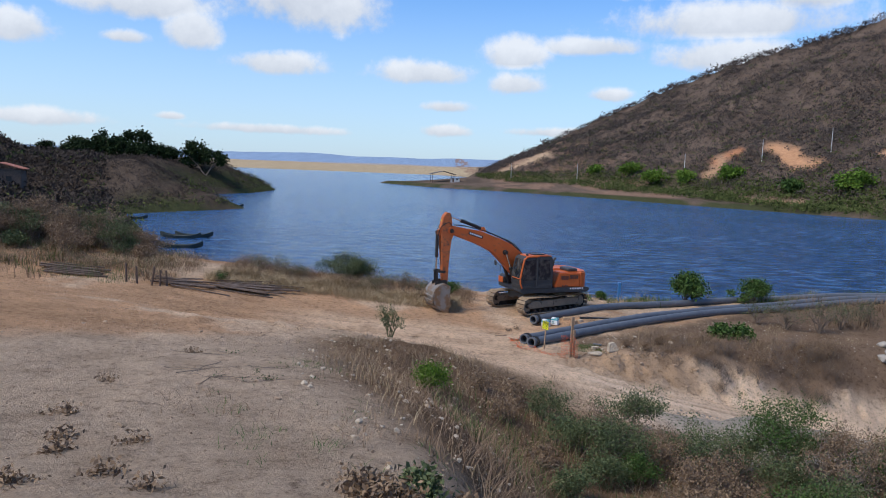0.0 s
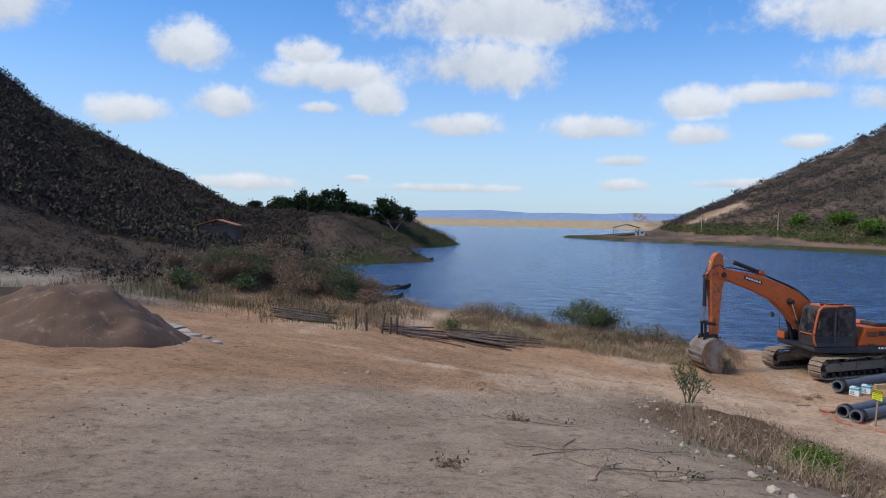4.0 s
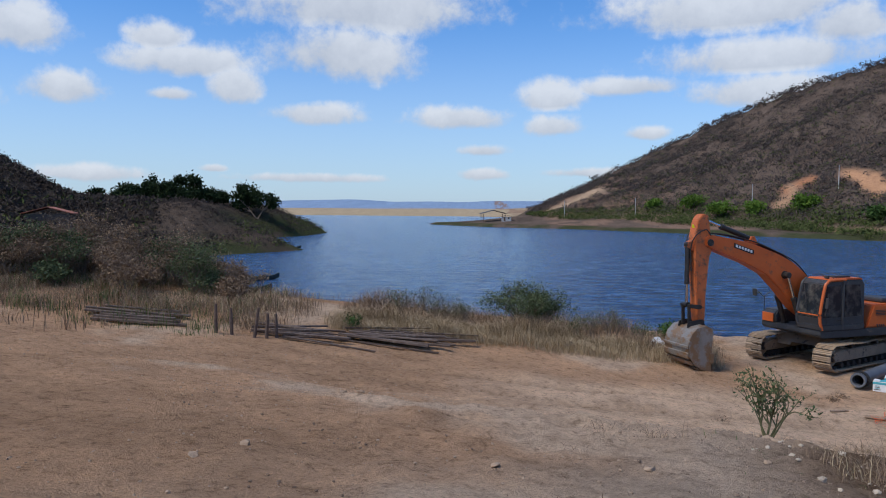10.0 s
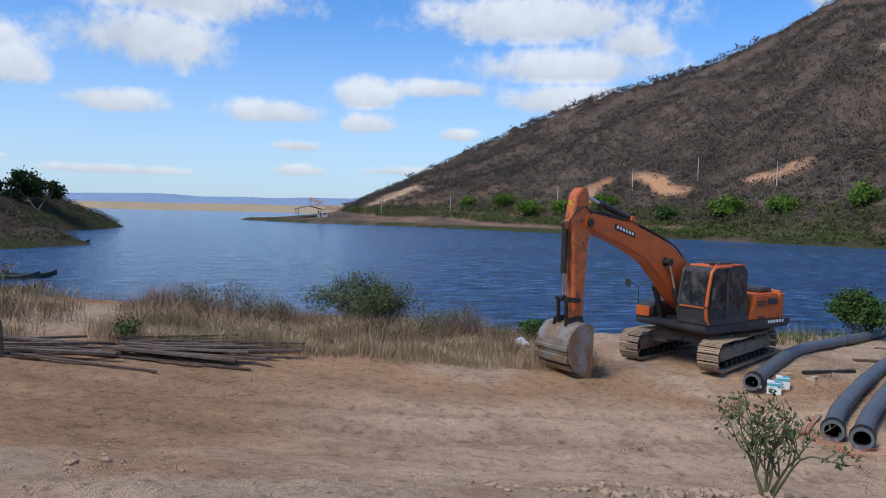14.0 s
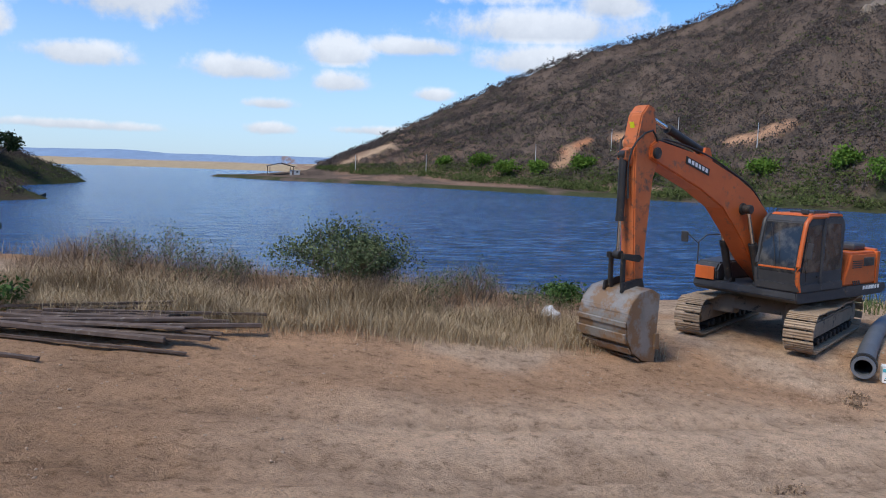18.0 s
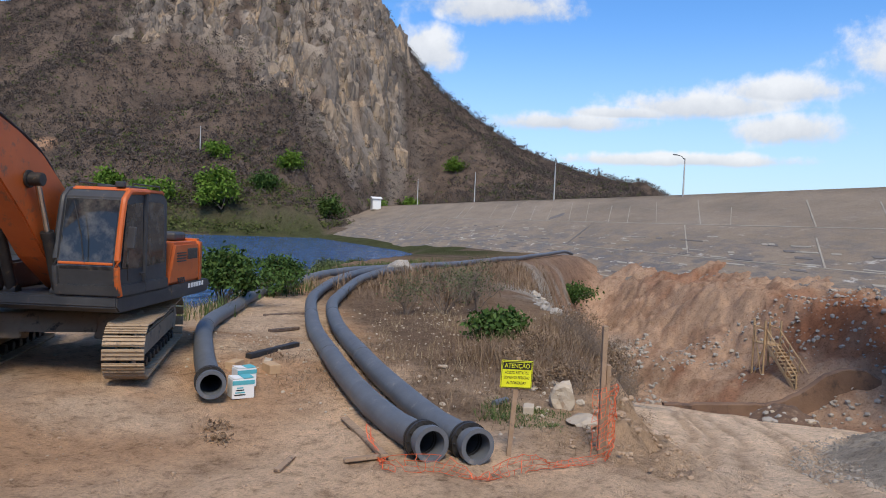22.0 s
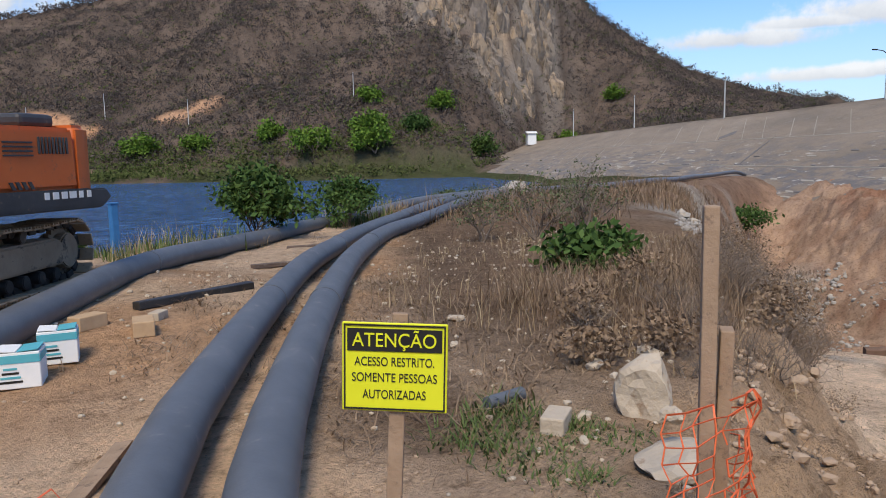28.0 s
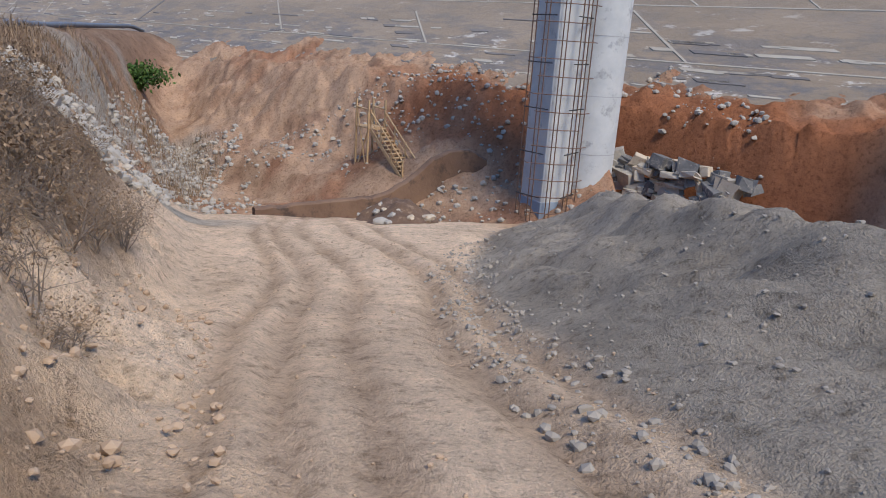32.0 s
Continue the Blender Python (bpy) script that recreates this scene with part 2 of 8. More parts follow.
def hill_height(x, y):
    """The rocky hill across the lake and the scrub hill on the other side, by bearing and range."""
    dx, dy = x - HUB[0], y - HUB[1]
    az, r = np.degrees(np.arctan2(dx, dy)), np.hypot(dx, dy)
    A = [-2, 2.3, 8.9, 14.9, 21.6, 30.6, 36.3, 39.4, 43.3, 47.5, 51.2, 55, 59, 61.2, 63.2, 65.6, 71.6, 75, 79, 90, 110, 140]
    E = [0.3, 1.07, 3.5, 5.9, 8.75, 11.4, 14.0, 15.6, 15.25, 16.0, 17.2, 17.6, 16.9, 15.3, 12.9, 10.2, 6.35, 4.95, 3.7, 2.0, 2.0, 2.0]
    R = [600, 560, 540, 510, 480, 450, 445, 440, 430, 430, 430, 430, 430, 435, 440, 450, 470, 480, 490, 500, 500, 500]
    S = [420, 405, 360, 325, 290, 240, 222, 212, 204, 200, 200, 205, 215, 225, 235, 245, 260, 270, 280, 300, 320, 340]
    el, rr, rs = np.interp(az, A, E), np.interp(az, A, R), np.interp(az, A, S)
    top = np.maximum(-3.5 + rr * np.tan(np.radians(el)), 0)
    t = (r - rs) / (rr - rs)
    cliff = smooth(40, 47, az) * (1 - smooth(61, 64, az))
    steep = np.interp(t, [0, 0.45, 0.58, 0.84, 1.0], [0, 0.36, 0.55, 0.94, 1.0])
    up = np.where(t < 0, 0, lerp(np.clip(t, 0, 1) ** 1.12, steep, cliff))
    rough = fbm(x / 38.0, y / 38.0, 5) * 9.0 * smooth(0.05, 0.4, t) * np.clip(1.25 - np.abs(t - 0.5), 0, 1)
    rough = rough + cliff * smooth(0.40, 0.55, t) * (np.abs(fbm(az * 0.9, t * 3.0, 4)) * 22.0 - 4.0 + fbm(az * 3.2, t * 9.0, 3) * 7.0)
    right = top * up * np.where(t > 1, np.maximum(0.25, 1 - (t - 1) * 1.1), 1) + np.where(t > 0.93, 0, rough)
    right = right * smooth(-3, 4, az) * (1 - smooth(84, 100, az))
    A2 = [-120, -90, -60, -52, -48.3, -45.5, -40.9, -36.9, -32.6, -29]
    Z2 = [40, 48, 48, 42, 33, 24.5, 17.5, 11.5, 1.5, 0]
    top2 = np.interp(az, A2, Z2)
    t2 = (r - 95) / 105
    left = top2 * np.clip(t2, 0, 1) ** 1.1 * np.where(t2 > 1, np.maximum(0.5, 1 - (t2 - 1) * 0.3), 1)
    left = left + fbm(x / 21.0, y / 21.0, 4) * 4.0 * smooth(0.2, 0.6, t2) * smooth(0, 15, top2)
    return np.maximum(right, 0) + np.maximum(left, 0)


def terrace(x, y):
    """The pale terrace that the walk begins on; it slopes down to the yard."""
    prof = np.interp(y, [-60, -12, 0, 4.5, 8.4, 12.2, 17.6, 23, 26.5, 29.5, 34, 40], [13, 10.6, 9.0, 8.07, 7.32, 6.9, 6.2, 5.42, 4.82, 4.35, 3.95, 3.5])
    return prof - 0.075 * (x + 6.0) * smooth(10, 30, y) + 0.03 * np.maximum(-x - 9, 0) * (1 - smooth(26, 40, y))


def yard(x, y):
    """The earth yard by the water with the berm on which the pipes lie."""
    z = 3.03 + 0.085 * np.maximum(0, 2.5 - x) + 0.02 * np.maximum(0, -x - 9) - 0.018 * np.maximum(0, x - 12) + 0.18 * smooth(35.5, 37.5, y) * (1 - smooth(8, 11, x)) - 0.02 * np.maximum(0, y - 40) * smooth(-2, 2, x)
    return np.maximum(z, 1.9)


def road(x):
    return np.interp(x, [-3, 1, 6, 10, 17, 26, 34, 42, 60], [4.3, 3.42, 2.72, 1.75, 0.1, -1.25, -2.9, -4.8, -5.2])


def bank_edge(x):
    return np.interp(x, [-2, 3, 6, 8, 11, 14, 20, 30, 45, 60, 80], [31.2, 30.3, 30.0, 30.2, 30.8, 31.5, 33.0, 36.0, 40.0, 42, 44])


def brow(y):
    """Where the terrace breaks off to the lower ground by the road."""
    return np.interp(y, [-20, 0, 7, 13, 19.5, 24, 27, 30], [9.0, 3.6, 0.3, -2.0, -4.2, -3.4, -1.2, 3.0])


DAM_DIR = Vector((0.762, 0.648, 0)).normalized()


def near_ground(x, y):
    tz = terrace(x, y)
    yz = yard(x, y)
    z = lerp(tz, yz, smooth(25.5, 33.5, y + 0.25 * (x + 6)))
    # lower ground and road beside the terrace
    low = road(np.maximum(x, -3)) + 0.05 * np.maximum(0, 22 - y) + 0.9 * smooth(23, 12, y + 0.4 * x) 
    drop = smooth(0.0, 7.5, x - brow(y)) * smooth(31.0, 28.0, y)
    z = lerp(z, np.minimum(z, low), drop)
    # the haul road cut, with the bank of the berm beside it
    e = bank_edge(x) + 0.35 * fbm(x / 1.7, y / 1.7, 3)
    width = np.interp(x, [2, 6, 14, 30, 50], [1.6, 1.3, 2.2, 6.0, 9.0])
    side = smooth(e - width * 0.45, e + width * 0.55, y)
    cut = np.minimum(z, road(x))
    z = np.where(x > 0, lerp(cut, z, np.maximum(side, 1 - smooth(0.0, 4.0, x))), z)
    # grey gravel tipped beside the road
    toe = np.interp(x, [6, 10, 13, 17.4, 21, 26, 40], [25.2, 26.9, 27.1, 26.9, 26.4, 25.0, 20.0])
    top = np.interp(x, [7, 10, 14, 20, 26, 34], [2.5, 2.55, 1.85, 0.75, -0.5, -1.9])
    m = np.clip((toe - y) / 3.0, 0, 1) * smooth(5.5, 9.5, x) * (1 - smooth(30, 37, x))
    plateau = top - 0.05 * np.maximum(0, toe - y - 3.5) * smooth(12, 20, x)
    into = toe - y + 0.5 * fbm(x / 2.4, y / 2.4, 3)
    plateau = plateau + 0.46 * np.exp(-np.abs((into - 3.0) / 0.75) ** 1.4) + 0.36 * np.exp(-np.abs((into - 6.2 - 0.12 * (x - 12)) / 0.5) ** 1.3) - 0.18 * smooth(3.6, 5.0, into)
    z = np.where(m > 0, np.maximum(z, lerp(z, plateau, m)), z)
    # the floor of the pit under the dam
    south = smooth(2, 9, y) 
    pit = smooth(33, 38.5, x) * (1 - smooth(62, 72, x)) * south
    z = lerp(z, np.minimum(z, -6.2 + 0.5 * fbm(x / 5, y / 5, 3)), pit * (1 - side) * (y < e + 12))
    z = z + np.where((y < 8) & (x > 12), smooth(8, -8, y) * smooth(12, 24, x) * 5.0, 0)
    return z


TOE = [(182, 157), (168, 141), (122, 92), (87, 52), (54, 24), (28, 2), (10, -13)]
CREST = [(268, 181), (258, 172), (170, 97), (123, 53), (89, 24), (63, 2), (45, -13)]
CREST_Z = 11.0


def dam_side(x, y):
    """How far behind the dam's toe line a place lies."""
    return (x - 3.6) * 0.648 - (y - 28.9) * 0.762 - np.interp(y, [52, 92, 141, 200], [36.5, 28.6, 21.0, 18.0])


def ground_height(x, y):
    d = lake_distance(x, y)
    near = near_ground(x, y)
    hills = hill_height(x, y)
    r = np.hypot(x - HUB[0], y - HUB[1])
    # land behind the shores, away from the yard
    plain = 1.2 + 7.0 * smooth(4, 90, d) + fbm(x / 60, y / 60, 4) * 3.0 * smooth(5, 60, d)
    spit = smooth(140, 165, y) * smooth(-30, -45, x) * (1 - smooth(300, 420, y))
    plain = lerp(plain, 0.6 + 8.6 * np.clip(d / 17.0, 0, 1) ** 0.9 + fbm(x / 14, y / 14, 3) * 1.6 * smooth(2, 10, d), spit)
    far = 0.8 + 0.005 * d + fbm(x / 260, y / 260, 4) * 8.0
    plain = lerp(plain, np.maximum(far, 0.5), smooth(600, 1000, r))
    west = lerp(near, plain + 0.0, smooth(-22, -40, x + 0.1 * y) * smooth(6, 40, r))
    z = lerp(west, plain, smooth(52, 90, y) * (1 - smooth(60, 80, x)))
    z = lerp(z, plain, smooth(62, 130, r) * (1 - smooth(20, 40, x) * (1 - smooth(75, 95, y))))
    z = lerp(z, 7.0 + plain * 0.5, smooth(-14, -60, y))
    z = z + hills * smooth(60, 110, r)
    # the dam's own land
    s = dam_side(x, y)
    wall = np.interp(s, [-40, -10.0, -4.0, -0.3, 7.0, 60], [-6.2, -5.8, -3.2, 0.7, 2.3, 2.3]) + (fbm(x / 4.5, y / 4.5, 6, 0.7) * 1.15 + 0.25) * smooth(-9, -3, s) * (1 - smooth(5, 9, s))
    inpit = smooth(24, 34, x) * (1 - smooth(-3.0, 6.0, y - bank_edge(x)))
    z = np.where(s > -9.5, lerp(z, wall, smooth(-9.5, -7.0, s) * inpit), z)
    under = smooth(1, 4, s) * (1 - smooth(44, 95, s)) * smooth(14, 24, x) * (1 - smooth(160, 205, y))
    z = lerp(z, np.minimum(z, np.minimum(s * 0.5 - 0.5, 3.0)), np.where(inpit > 0.5, 0, under))
    crest = smooth(1.5, 5.0, y - bank_edge(x)) * smooth(18, 28, x) * (1 - smooth(80, 92, x)) * (1 - smooth(52, 60, y - 0.1 * x))
    z = lerp(z, np.maximum(z, 3.08 - 0.010 * (x - 30)), crest)
    # the blasted rock face beside the pier
    cutk = smooth(7.0, 9.0, y) * (1 - smooth(15.2, 16.8, y)) * smooth(-8.5, -6.5, s) * (1 - smooth(-0.7, -0.1, s)) * smooth(28, 32, x)
    z = lerp(z, np.minimum(z, -5.4), cutk)
    mountains = np.exp(-((y - 4150) / 420.0) ** 2) * (26 + 22 * (fbm(x / 900.0, 3.0 + y / 4000.0, 3) + 0.55)) 
    z = z + mountains
    # banks and bed of the lake
    slope = np.where(r < 90, 0.75, 0.30 + 0.3 * spit)
    shore = np.where(d > 0, 0.05 + d * slope + np.maximum(0, d - 9) * 4.0, np.maximum(d * 0.35, -4.0))
    z = np.where(d > 0, np.minimum(z, shore), shore)
    return z


def axis(dense_a, dense_b, step, mid_a, mid_b, mid_step, far, growth):
    mid_l, mid_r = list(np.arange(mid_a, dense_a, mid_step)), list(np.arange(dense_b + mid_step, mid_b, mid_step))
    out, s = [], mid_step
    p = mid_r[-1] if mid_r else dense_b
    while p < far:
        s *= growth
        p += s
        out.append(p)
    left, s = [], mid_step
    p = mid_l[0] if mid_l else dense_a
    while p > -far:
        s *= growth
        p -= s
        left.append(p)
    return np.array(left[::-1] + mid_l + list(np.arange(dense_a, dense_b + 1e-6, step)) + mid_r + out)


def detail_height(x, y):
    """Small relief of the earth near the walk: clods, ruts and wheel tracks."""
    r = np.hypot(x - HUB[0], y - HUB[1])
    k = 1 - smooth(35, 70, r)
    out = fbm(x / 1.9, y / 1.9, 4) * 0.10 + fbm(x / 0.45, y / 0.45, 3) * 0.045
    # wheel ruts down the haul road
    road_k = smooth(1.5, 6.0, x) * (1 - smooth(26, 32, x)) * smooth(25.0, 26.5, y) * (1 - smooth(-0.6, 0.2, y - bank_edge(x)))
    mid = np.interp(x, [0, 6, 12, 18, 26, 34], [29.4, 28.8, 29.0, 29.2, 30.2, 31.2]) + 0.18 * np.sin(x * 0.55)
    for off, w, dep in ((-1.55, 0.17, 0.11), (-1.15, 0.12, 0.07), (-0.75, 0.10, 0.05), (-0.35, 0.15, 0.08), (0.0, 0.09, 0.05), (0.35, 0.15, 0.11), (0.85, 0.11, 0.07), (-2.3, 0.14, 0.07)):
        out = out - road_k * dep * np.exp(-((y - mid - off - 0.15 * np.sin(x * 0.31 + off)) / w) ** 2)
        out = out + road_k * dep * 0.6 * np.exp(-((y - mid - off - 0.36 - 0.15 * np.sin(x * 0.31 + off)) / 0.14) ** 2)
    # tracks curving over the yard
    yard_k = smooth(-16, -10, x) * (1 - smooth(1, 5, x)) * smooth(26.5, 28.5, y) * (1 - smooth(34.5, 36, y))
    arc = y - (31.0 + 0.02 * (x + 4) ** 2)
    for off, w in ((-1.6, 0.25), (0.0, 0.22), (0.5, 0.2), (2.2, 0.25)):
        out = out - yard_k * 0.12 * np.exp(-((arc - off) / w) ** 2) * (0.75 + 0.25 * np.sin(x * 14.0))
    # rough trampled ground at the terrace's foot
    foot = smooth(19, 21.5, y) * (1 - smooth(25.5, 28, y)) * smooth(-10, -7, x) * (1 - smooth(0, 3, x))
    out = out + foot * (np.abs(fbm(x / 0.8, y / 0.8, 4)) * 0.28 - 0.04)
    # crumbling bank beside the road and loose lumps on the gravel
    bank_k = smooth(4, 6, x) * (1 - smooth(22, 28, x)) * np.exp(-((y - bank_edge(x) + 0.2) / 0.9) ** 2)
    out = out + bank_k * (np.abs(fbm(x / 0.8, y / 0.8, 5, 0.6)) * 0.6 - 0.10)
    mound = smooth(8, 11, x) * (1 - smooth(24, 30, x)) * (1 - smooth(25.5, 27, y)) * smooth(12, 16, y)
    out = out + mound * (np.abs(fbm(x / 2.2 + y / 6, y / 1.1 - x / 3, 4)) * 0.55 - 0.1)
    # broken earth and rock in the pit
    pit_k = smooth(33, 38, x) * (1 - smooth(66, 74, x)) * smooth(2, 9, y) * (1 - smooth(44, 50, y))
    out = k * out + pit_k * (np.abs(fbm(x / 3.4 + 5, y / 3.4, 4)) * 0.8 - 0.2 + 0.12 * fbm(x / 0.9, y / 0.9, 3))
    return out


def full_height(x, y):
    return ground_height(x, y) + detail_height(x, y)


def gz(x, y):
    return float(full_height(np.array([float(x)]), np.array([float(y)]))[0])


def grid_mesh(name, xs, ys, height, smooth_shade=True):
    X, Y = np.meshgrid(xs, ys)
    Z = height(X, Y)
    verts = np.stack([X, Y, Z], -1).reshape(-1, 3)
    nx, ny = len(xs), len(ys)
    i = (np.arange(ny - 1)[:, None] * nx + np.arange(nx - 1)[None]).ravel()
    faces = np.stack([i, i + 1, i + nx + 1, i + nx], 1)
    me = bpy.data.meshes.new(name)
    me.from_pydata(verts.tolist(), [], faces.tolist())
    me.polygons.foreach_set("use_smooth", np.full(len(faces), smooth_shade))
    return me


def link_mesh(name, me, mat, parent=None, label=""):
    ob = new(name, me)
    if mat and not me.materials:
        me.materials.append(mat)
    if parent:
        ob.parent = parent
    return tagged(ob, label)


# ---- mesh helpers ----
def part(name, bm, material, parent=None, label="", smooth_shade=False):
    """Links a bmesh as one mesh object under a thing or a part."""
    me = bpy.data.meshes.new(name)
    bm.normal_update()
    bm.to_mesh(me)
    bm.free()
    if smooth_shade:
        me.polygons.foreach_set("use_smooth", [True] * len(me.polygons))
        me.set_sharp_from_angle(angle=radians(38))
    me.materials.append(material)
    ob = new(name, me)
    if parent is not None:
        ob.parent = parent
    return tagged(ob, label)


def thing(name, at, label, category, group="", rz=0.0, kind=""):
    ob = new(name)
    ob.empty_display_size = 0.2
    ob.matrix_basis = at if isinstance(at, Matrix) else pose(*at, 0, 0, rz)
    return tagged(ob, label, category, group, kind)


def move(bm, m, verts=None):
    bmesh.ops.transform(bm, matrix=m, verts=verts or bm.verts)
    return bm


def box(sx, sy, sz, at=(0, 0, 0), rot=(0, 0, 0), bevel=0.0, bm=None, seg=2):
    b = bmesh.new()
    bmesh.ops.create_cube(b, size=1.0)
    move(b, Matrix.Diagonal((sx, sy, sz, 1)))
    if bevel:
        bmesh.ops.bevel(b, geom=list(b.edges), offset=bevel, segments=seg, affect="EDGES", profile=0.5)
    move(b, pose(*at, *rot))
    return merge(bm, b)


def cyl(r, h, at=(0, 0, 0), rot=(0, 0, 0), seg=24, r2=None, bevel=0.0, bm=None, caps=True):
    b = bmesh.new()
    bmesh.ops.create_cone(b, cap_ends=caps, segments=seg, radius1=r, radius2=r if r2 is None else r2, depth=h)
    if bevel:
        rim = [e for e in b.edges if len(e.link_faces) == 2 and any(len(f.verts) > 4 for f in e.link_faces)]
        bmesh.ops.bevel(b, geom=rim, offset=bevel, segments=2, affect="EDGES")
    move(b, pose(*at, *rot))
    return merge(bm, b)


def merge(bm, b):
    if bm is None:
        return b
    me = bpy.data.meshes.new("tmp")
    b.to_mesh(me)
    b.free()
    bm.from_mesh(me)
    bpy.data.meshes.remove(me)
    return bm


def prism(outline, width, bevel=0.0, bm=None, at=0.0):
    """An outline in the x-z plane, drawn out to the given width across y."""
    b = bmesh.new()
    vs = [b.verts.new((x, at - width / 2, z)) for x, z in outline]
    f = b.faces.new(vs)
    res = bmesh.ops.extrude_face_region(b, geom=[f])
    bmesh.ops.translate(b, vec=(0, width, 0), verts=[v for v in res["geom"] if isinstance(v, bmesh.types.BMVert)])
    bmesh.ops.recalc_face_normals(b, faces=b.faces)
    if bevel:
        bmesh.ops.bevel(b, geom=[e for e in b.edges if e.calc_face_angle(0) > 0.5], offset=bevel, segments=2, affect="EDGES")
    return merge(bm, b)


def sweep(points, radius, seg=16, bm=None, closed_ends=True, radii=None):
    """A tube along a line of points."""
    b = bmesh.new() if bm is None else bm
    pts = [Vector(p) for p in points]
    turn = [(math.cos(2 * math.pi * k / seg), math.sin(2 * math.pi * k / seg)) for k in range(seg)]
    rings = []
    for i, p in enumerate(pts):
        d = (pts[min(i + 1, len(pts) - 1)] - pts[max(i - 1, 0)]).normalized()
        side = d.cross(Vector((0, 0, 1)))
        side = side.normalized() if side.length > 1e-3 else Vector((1, 0, 0))
        up = side.cross(d).normalized()
        r = radii[i] if radii else radius
        rings.append([b.verts.new(p + side * (r * c) + up * (r * s)) for c, s in turn])
    for r0, r1 in zip(rings, rings[1:]):
        for k in range(seg):
            b.faces.new((r0[(k + 1) % seg], r0[k], r1[k], r1[(k + 1) % seg]))
    if closed_ends:
        b.faces.new(rings[0])
        b.faces.new(rings[-1][::-1])
    return b


def curve_points(keys, step):
    """A smooth line (Catmull-Rom) through the given places, sampled about every step metres."""
    k = [Vector(p) for p in keys]
    k = [2 * k[0] - k[1]] + k + [2 * k[-1] - k[-2]]
    out = []
    for a, b, c, d in zip(k, k[1:], k[2:], k[3:]):
        n = max(1, int((c - b).length / step))
        for i in range(n):
            t = i / n
            out.append(0.5 * (2 * b + (c - a) * t + (2 * a - 5 * b + 4 * c - d) * t * t + (3 * b - a - 3 * c + d) * t ** 3))
    return out + [k[-2]]


# ---- ground ----
def ground_colour(x, y):
    """Kinds of earth by place: pale terrace, orange yard, brown banks, grey gravel, red pit, scrub hills, far dry land;
    the farthest is tinted with haze.
    """
    d, r = lake_distance(x, y), np.hypot(x - HUB[0], y - HUB[1])
    n = fbm(x / 3.1, y / 3.1, 4)
    n2 = fbm(x / 11.0, y / 11.0, 4)
    c = lambda *v: np.array(v)
    def put(col, new_c, m):
        return col + (new_c - col) * np.clip(m, 0, 1)[..., None]
    col = np.zeros(np.shape(x) + (3,)) + c(0.125, 0.094, 0.074)                     # scrub land
    col = put(col, c(0.09, 0.07, 0.057), smooth(0.0, 0.3, n2))
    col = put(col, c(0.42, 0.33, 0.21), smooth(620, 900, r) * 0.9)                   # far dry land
    col = put(col, c(0.22, 0.30, 0.42), smooth(2600, 3500, r))                       # blue aerial haze painted into the far mountains' colour
    near = 1 - smooth(44, 60, r)
    col = put(col, c(0.085, 0.066, 0.052), smooth(-22, -34, x) * (1 - smooth(260, 330, y)) * smooth(40, 60, r))   # dark scrub on the point
    east = smooth(-24, -19, x)
    yard_m = near * east
    col = put(col, c(0.42, 0.262, 0.155), yard_m)                                    # orange yard
    col = put(col, c(0.46, 0.335, 0.23), yard_m * smooth(-0.1, 0.25, n + n2))
    sandy = smooth(-9.0, -4.5, x + 1.5 * n) * smooth(26.3, 28.0, y + 0.8 * n) * smooth(35.2, 33.2, y - 0.12 * x + 1.2 * n)
    col = put(col, c(0.60, 0.43, 0.29), yard_m * 0.85 * sandy)
    arc = y - (31.0 + 0.02 * (x + 4) ** 2)
    for off, w in ((-1.6, 0.2), (0.0, 0.16), (0.5, 0.16), (2.2, 0.2)):
        tread = np.exp(-((arc - off) / w) ** 2) * (0.6 + 0.4 * np.sin(x * 14.0)) * smooth(-16, -10, x) * (1 - smooth(1, 5, x))
        col = put(col, c(0.27, 0.18, 0.115), yard_m * 0.55 * tread)
    pale = smooth(27.5, 23.0, y + 0.10 * (x + 6) ** 1 + 2.0 * n + 1.1 * np.abs(x + 2)) * smooth(-15.5, -10.0, x + 0.28 * y - 6 + 2 * n)
    col = put(col, c(0.405, 0.308, 0.222), near * pale)                                # pale terrace
    band = smooth(0.2, 2.2, x - brow(y) + 1.2 * n) * smooth(29.0, 26.0, y + 0.25 * x) * np.maximum(smooth(12.5, 10.0, x), smooth(22.5, 20.5, y) * smooth(17, 14, x))
    col = put(col, c(0.15, 0.10, 0.064), near * band)                                # brown bank
    berm = smooth(-0.5, 0.6, y - bank_edge(x)) * smooth(5.0, 6.5, x + 0.4 * n) * smooth(0.0, 1.6, 0.80 * (x - 5.2) - (y - 32.9) + 1.2 * n)
    col = put(col, c(0.36, 0.26, 0.175), near * berm)
    col = put(col, c(0.165, 0.115, 0.08), near * berm * np.maximum(smooth(6.8, 9.5, x + 2 * n), 0.8 * smooth(0.05, 0.3, n)))
    roadm = smooth(3, 7, x) * smooth(1.0, -0.2, y - bank_edge(x)) * smooth(22.0, 25.0, y)
    col = put(col, c(0.64, 0.485, 0.345), near * roadm)
    mid = np.interp(x, [0, 6, 12, 18, 26, 34], [29.4, 28.8, 29.0, 29.2, 30.2, 31.2]) + 0.18 * np.sin(x * 0.55)
    for off, w in ((-1.55, 0.24), (-0.35, 0.20), (0.35, 0.20), (0.85, 0.16), (-2.3, 0.2)):
        col = put(col, c(0.40, 0.285, 0.195), near * roadm * 0.75 * np.exp(-((y - mid - off - 0.15 * np.sin(x * 0.31 + off)) / w) ** 2))                                # road
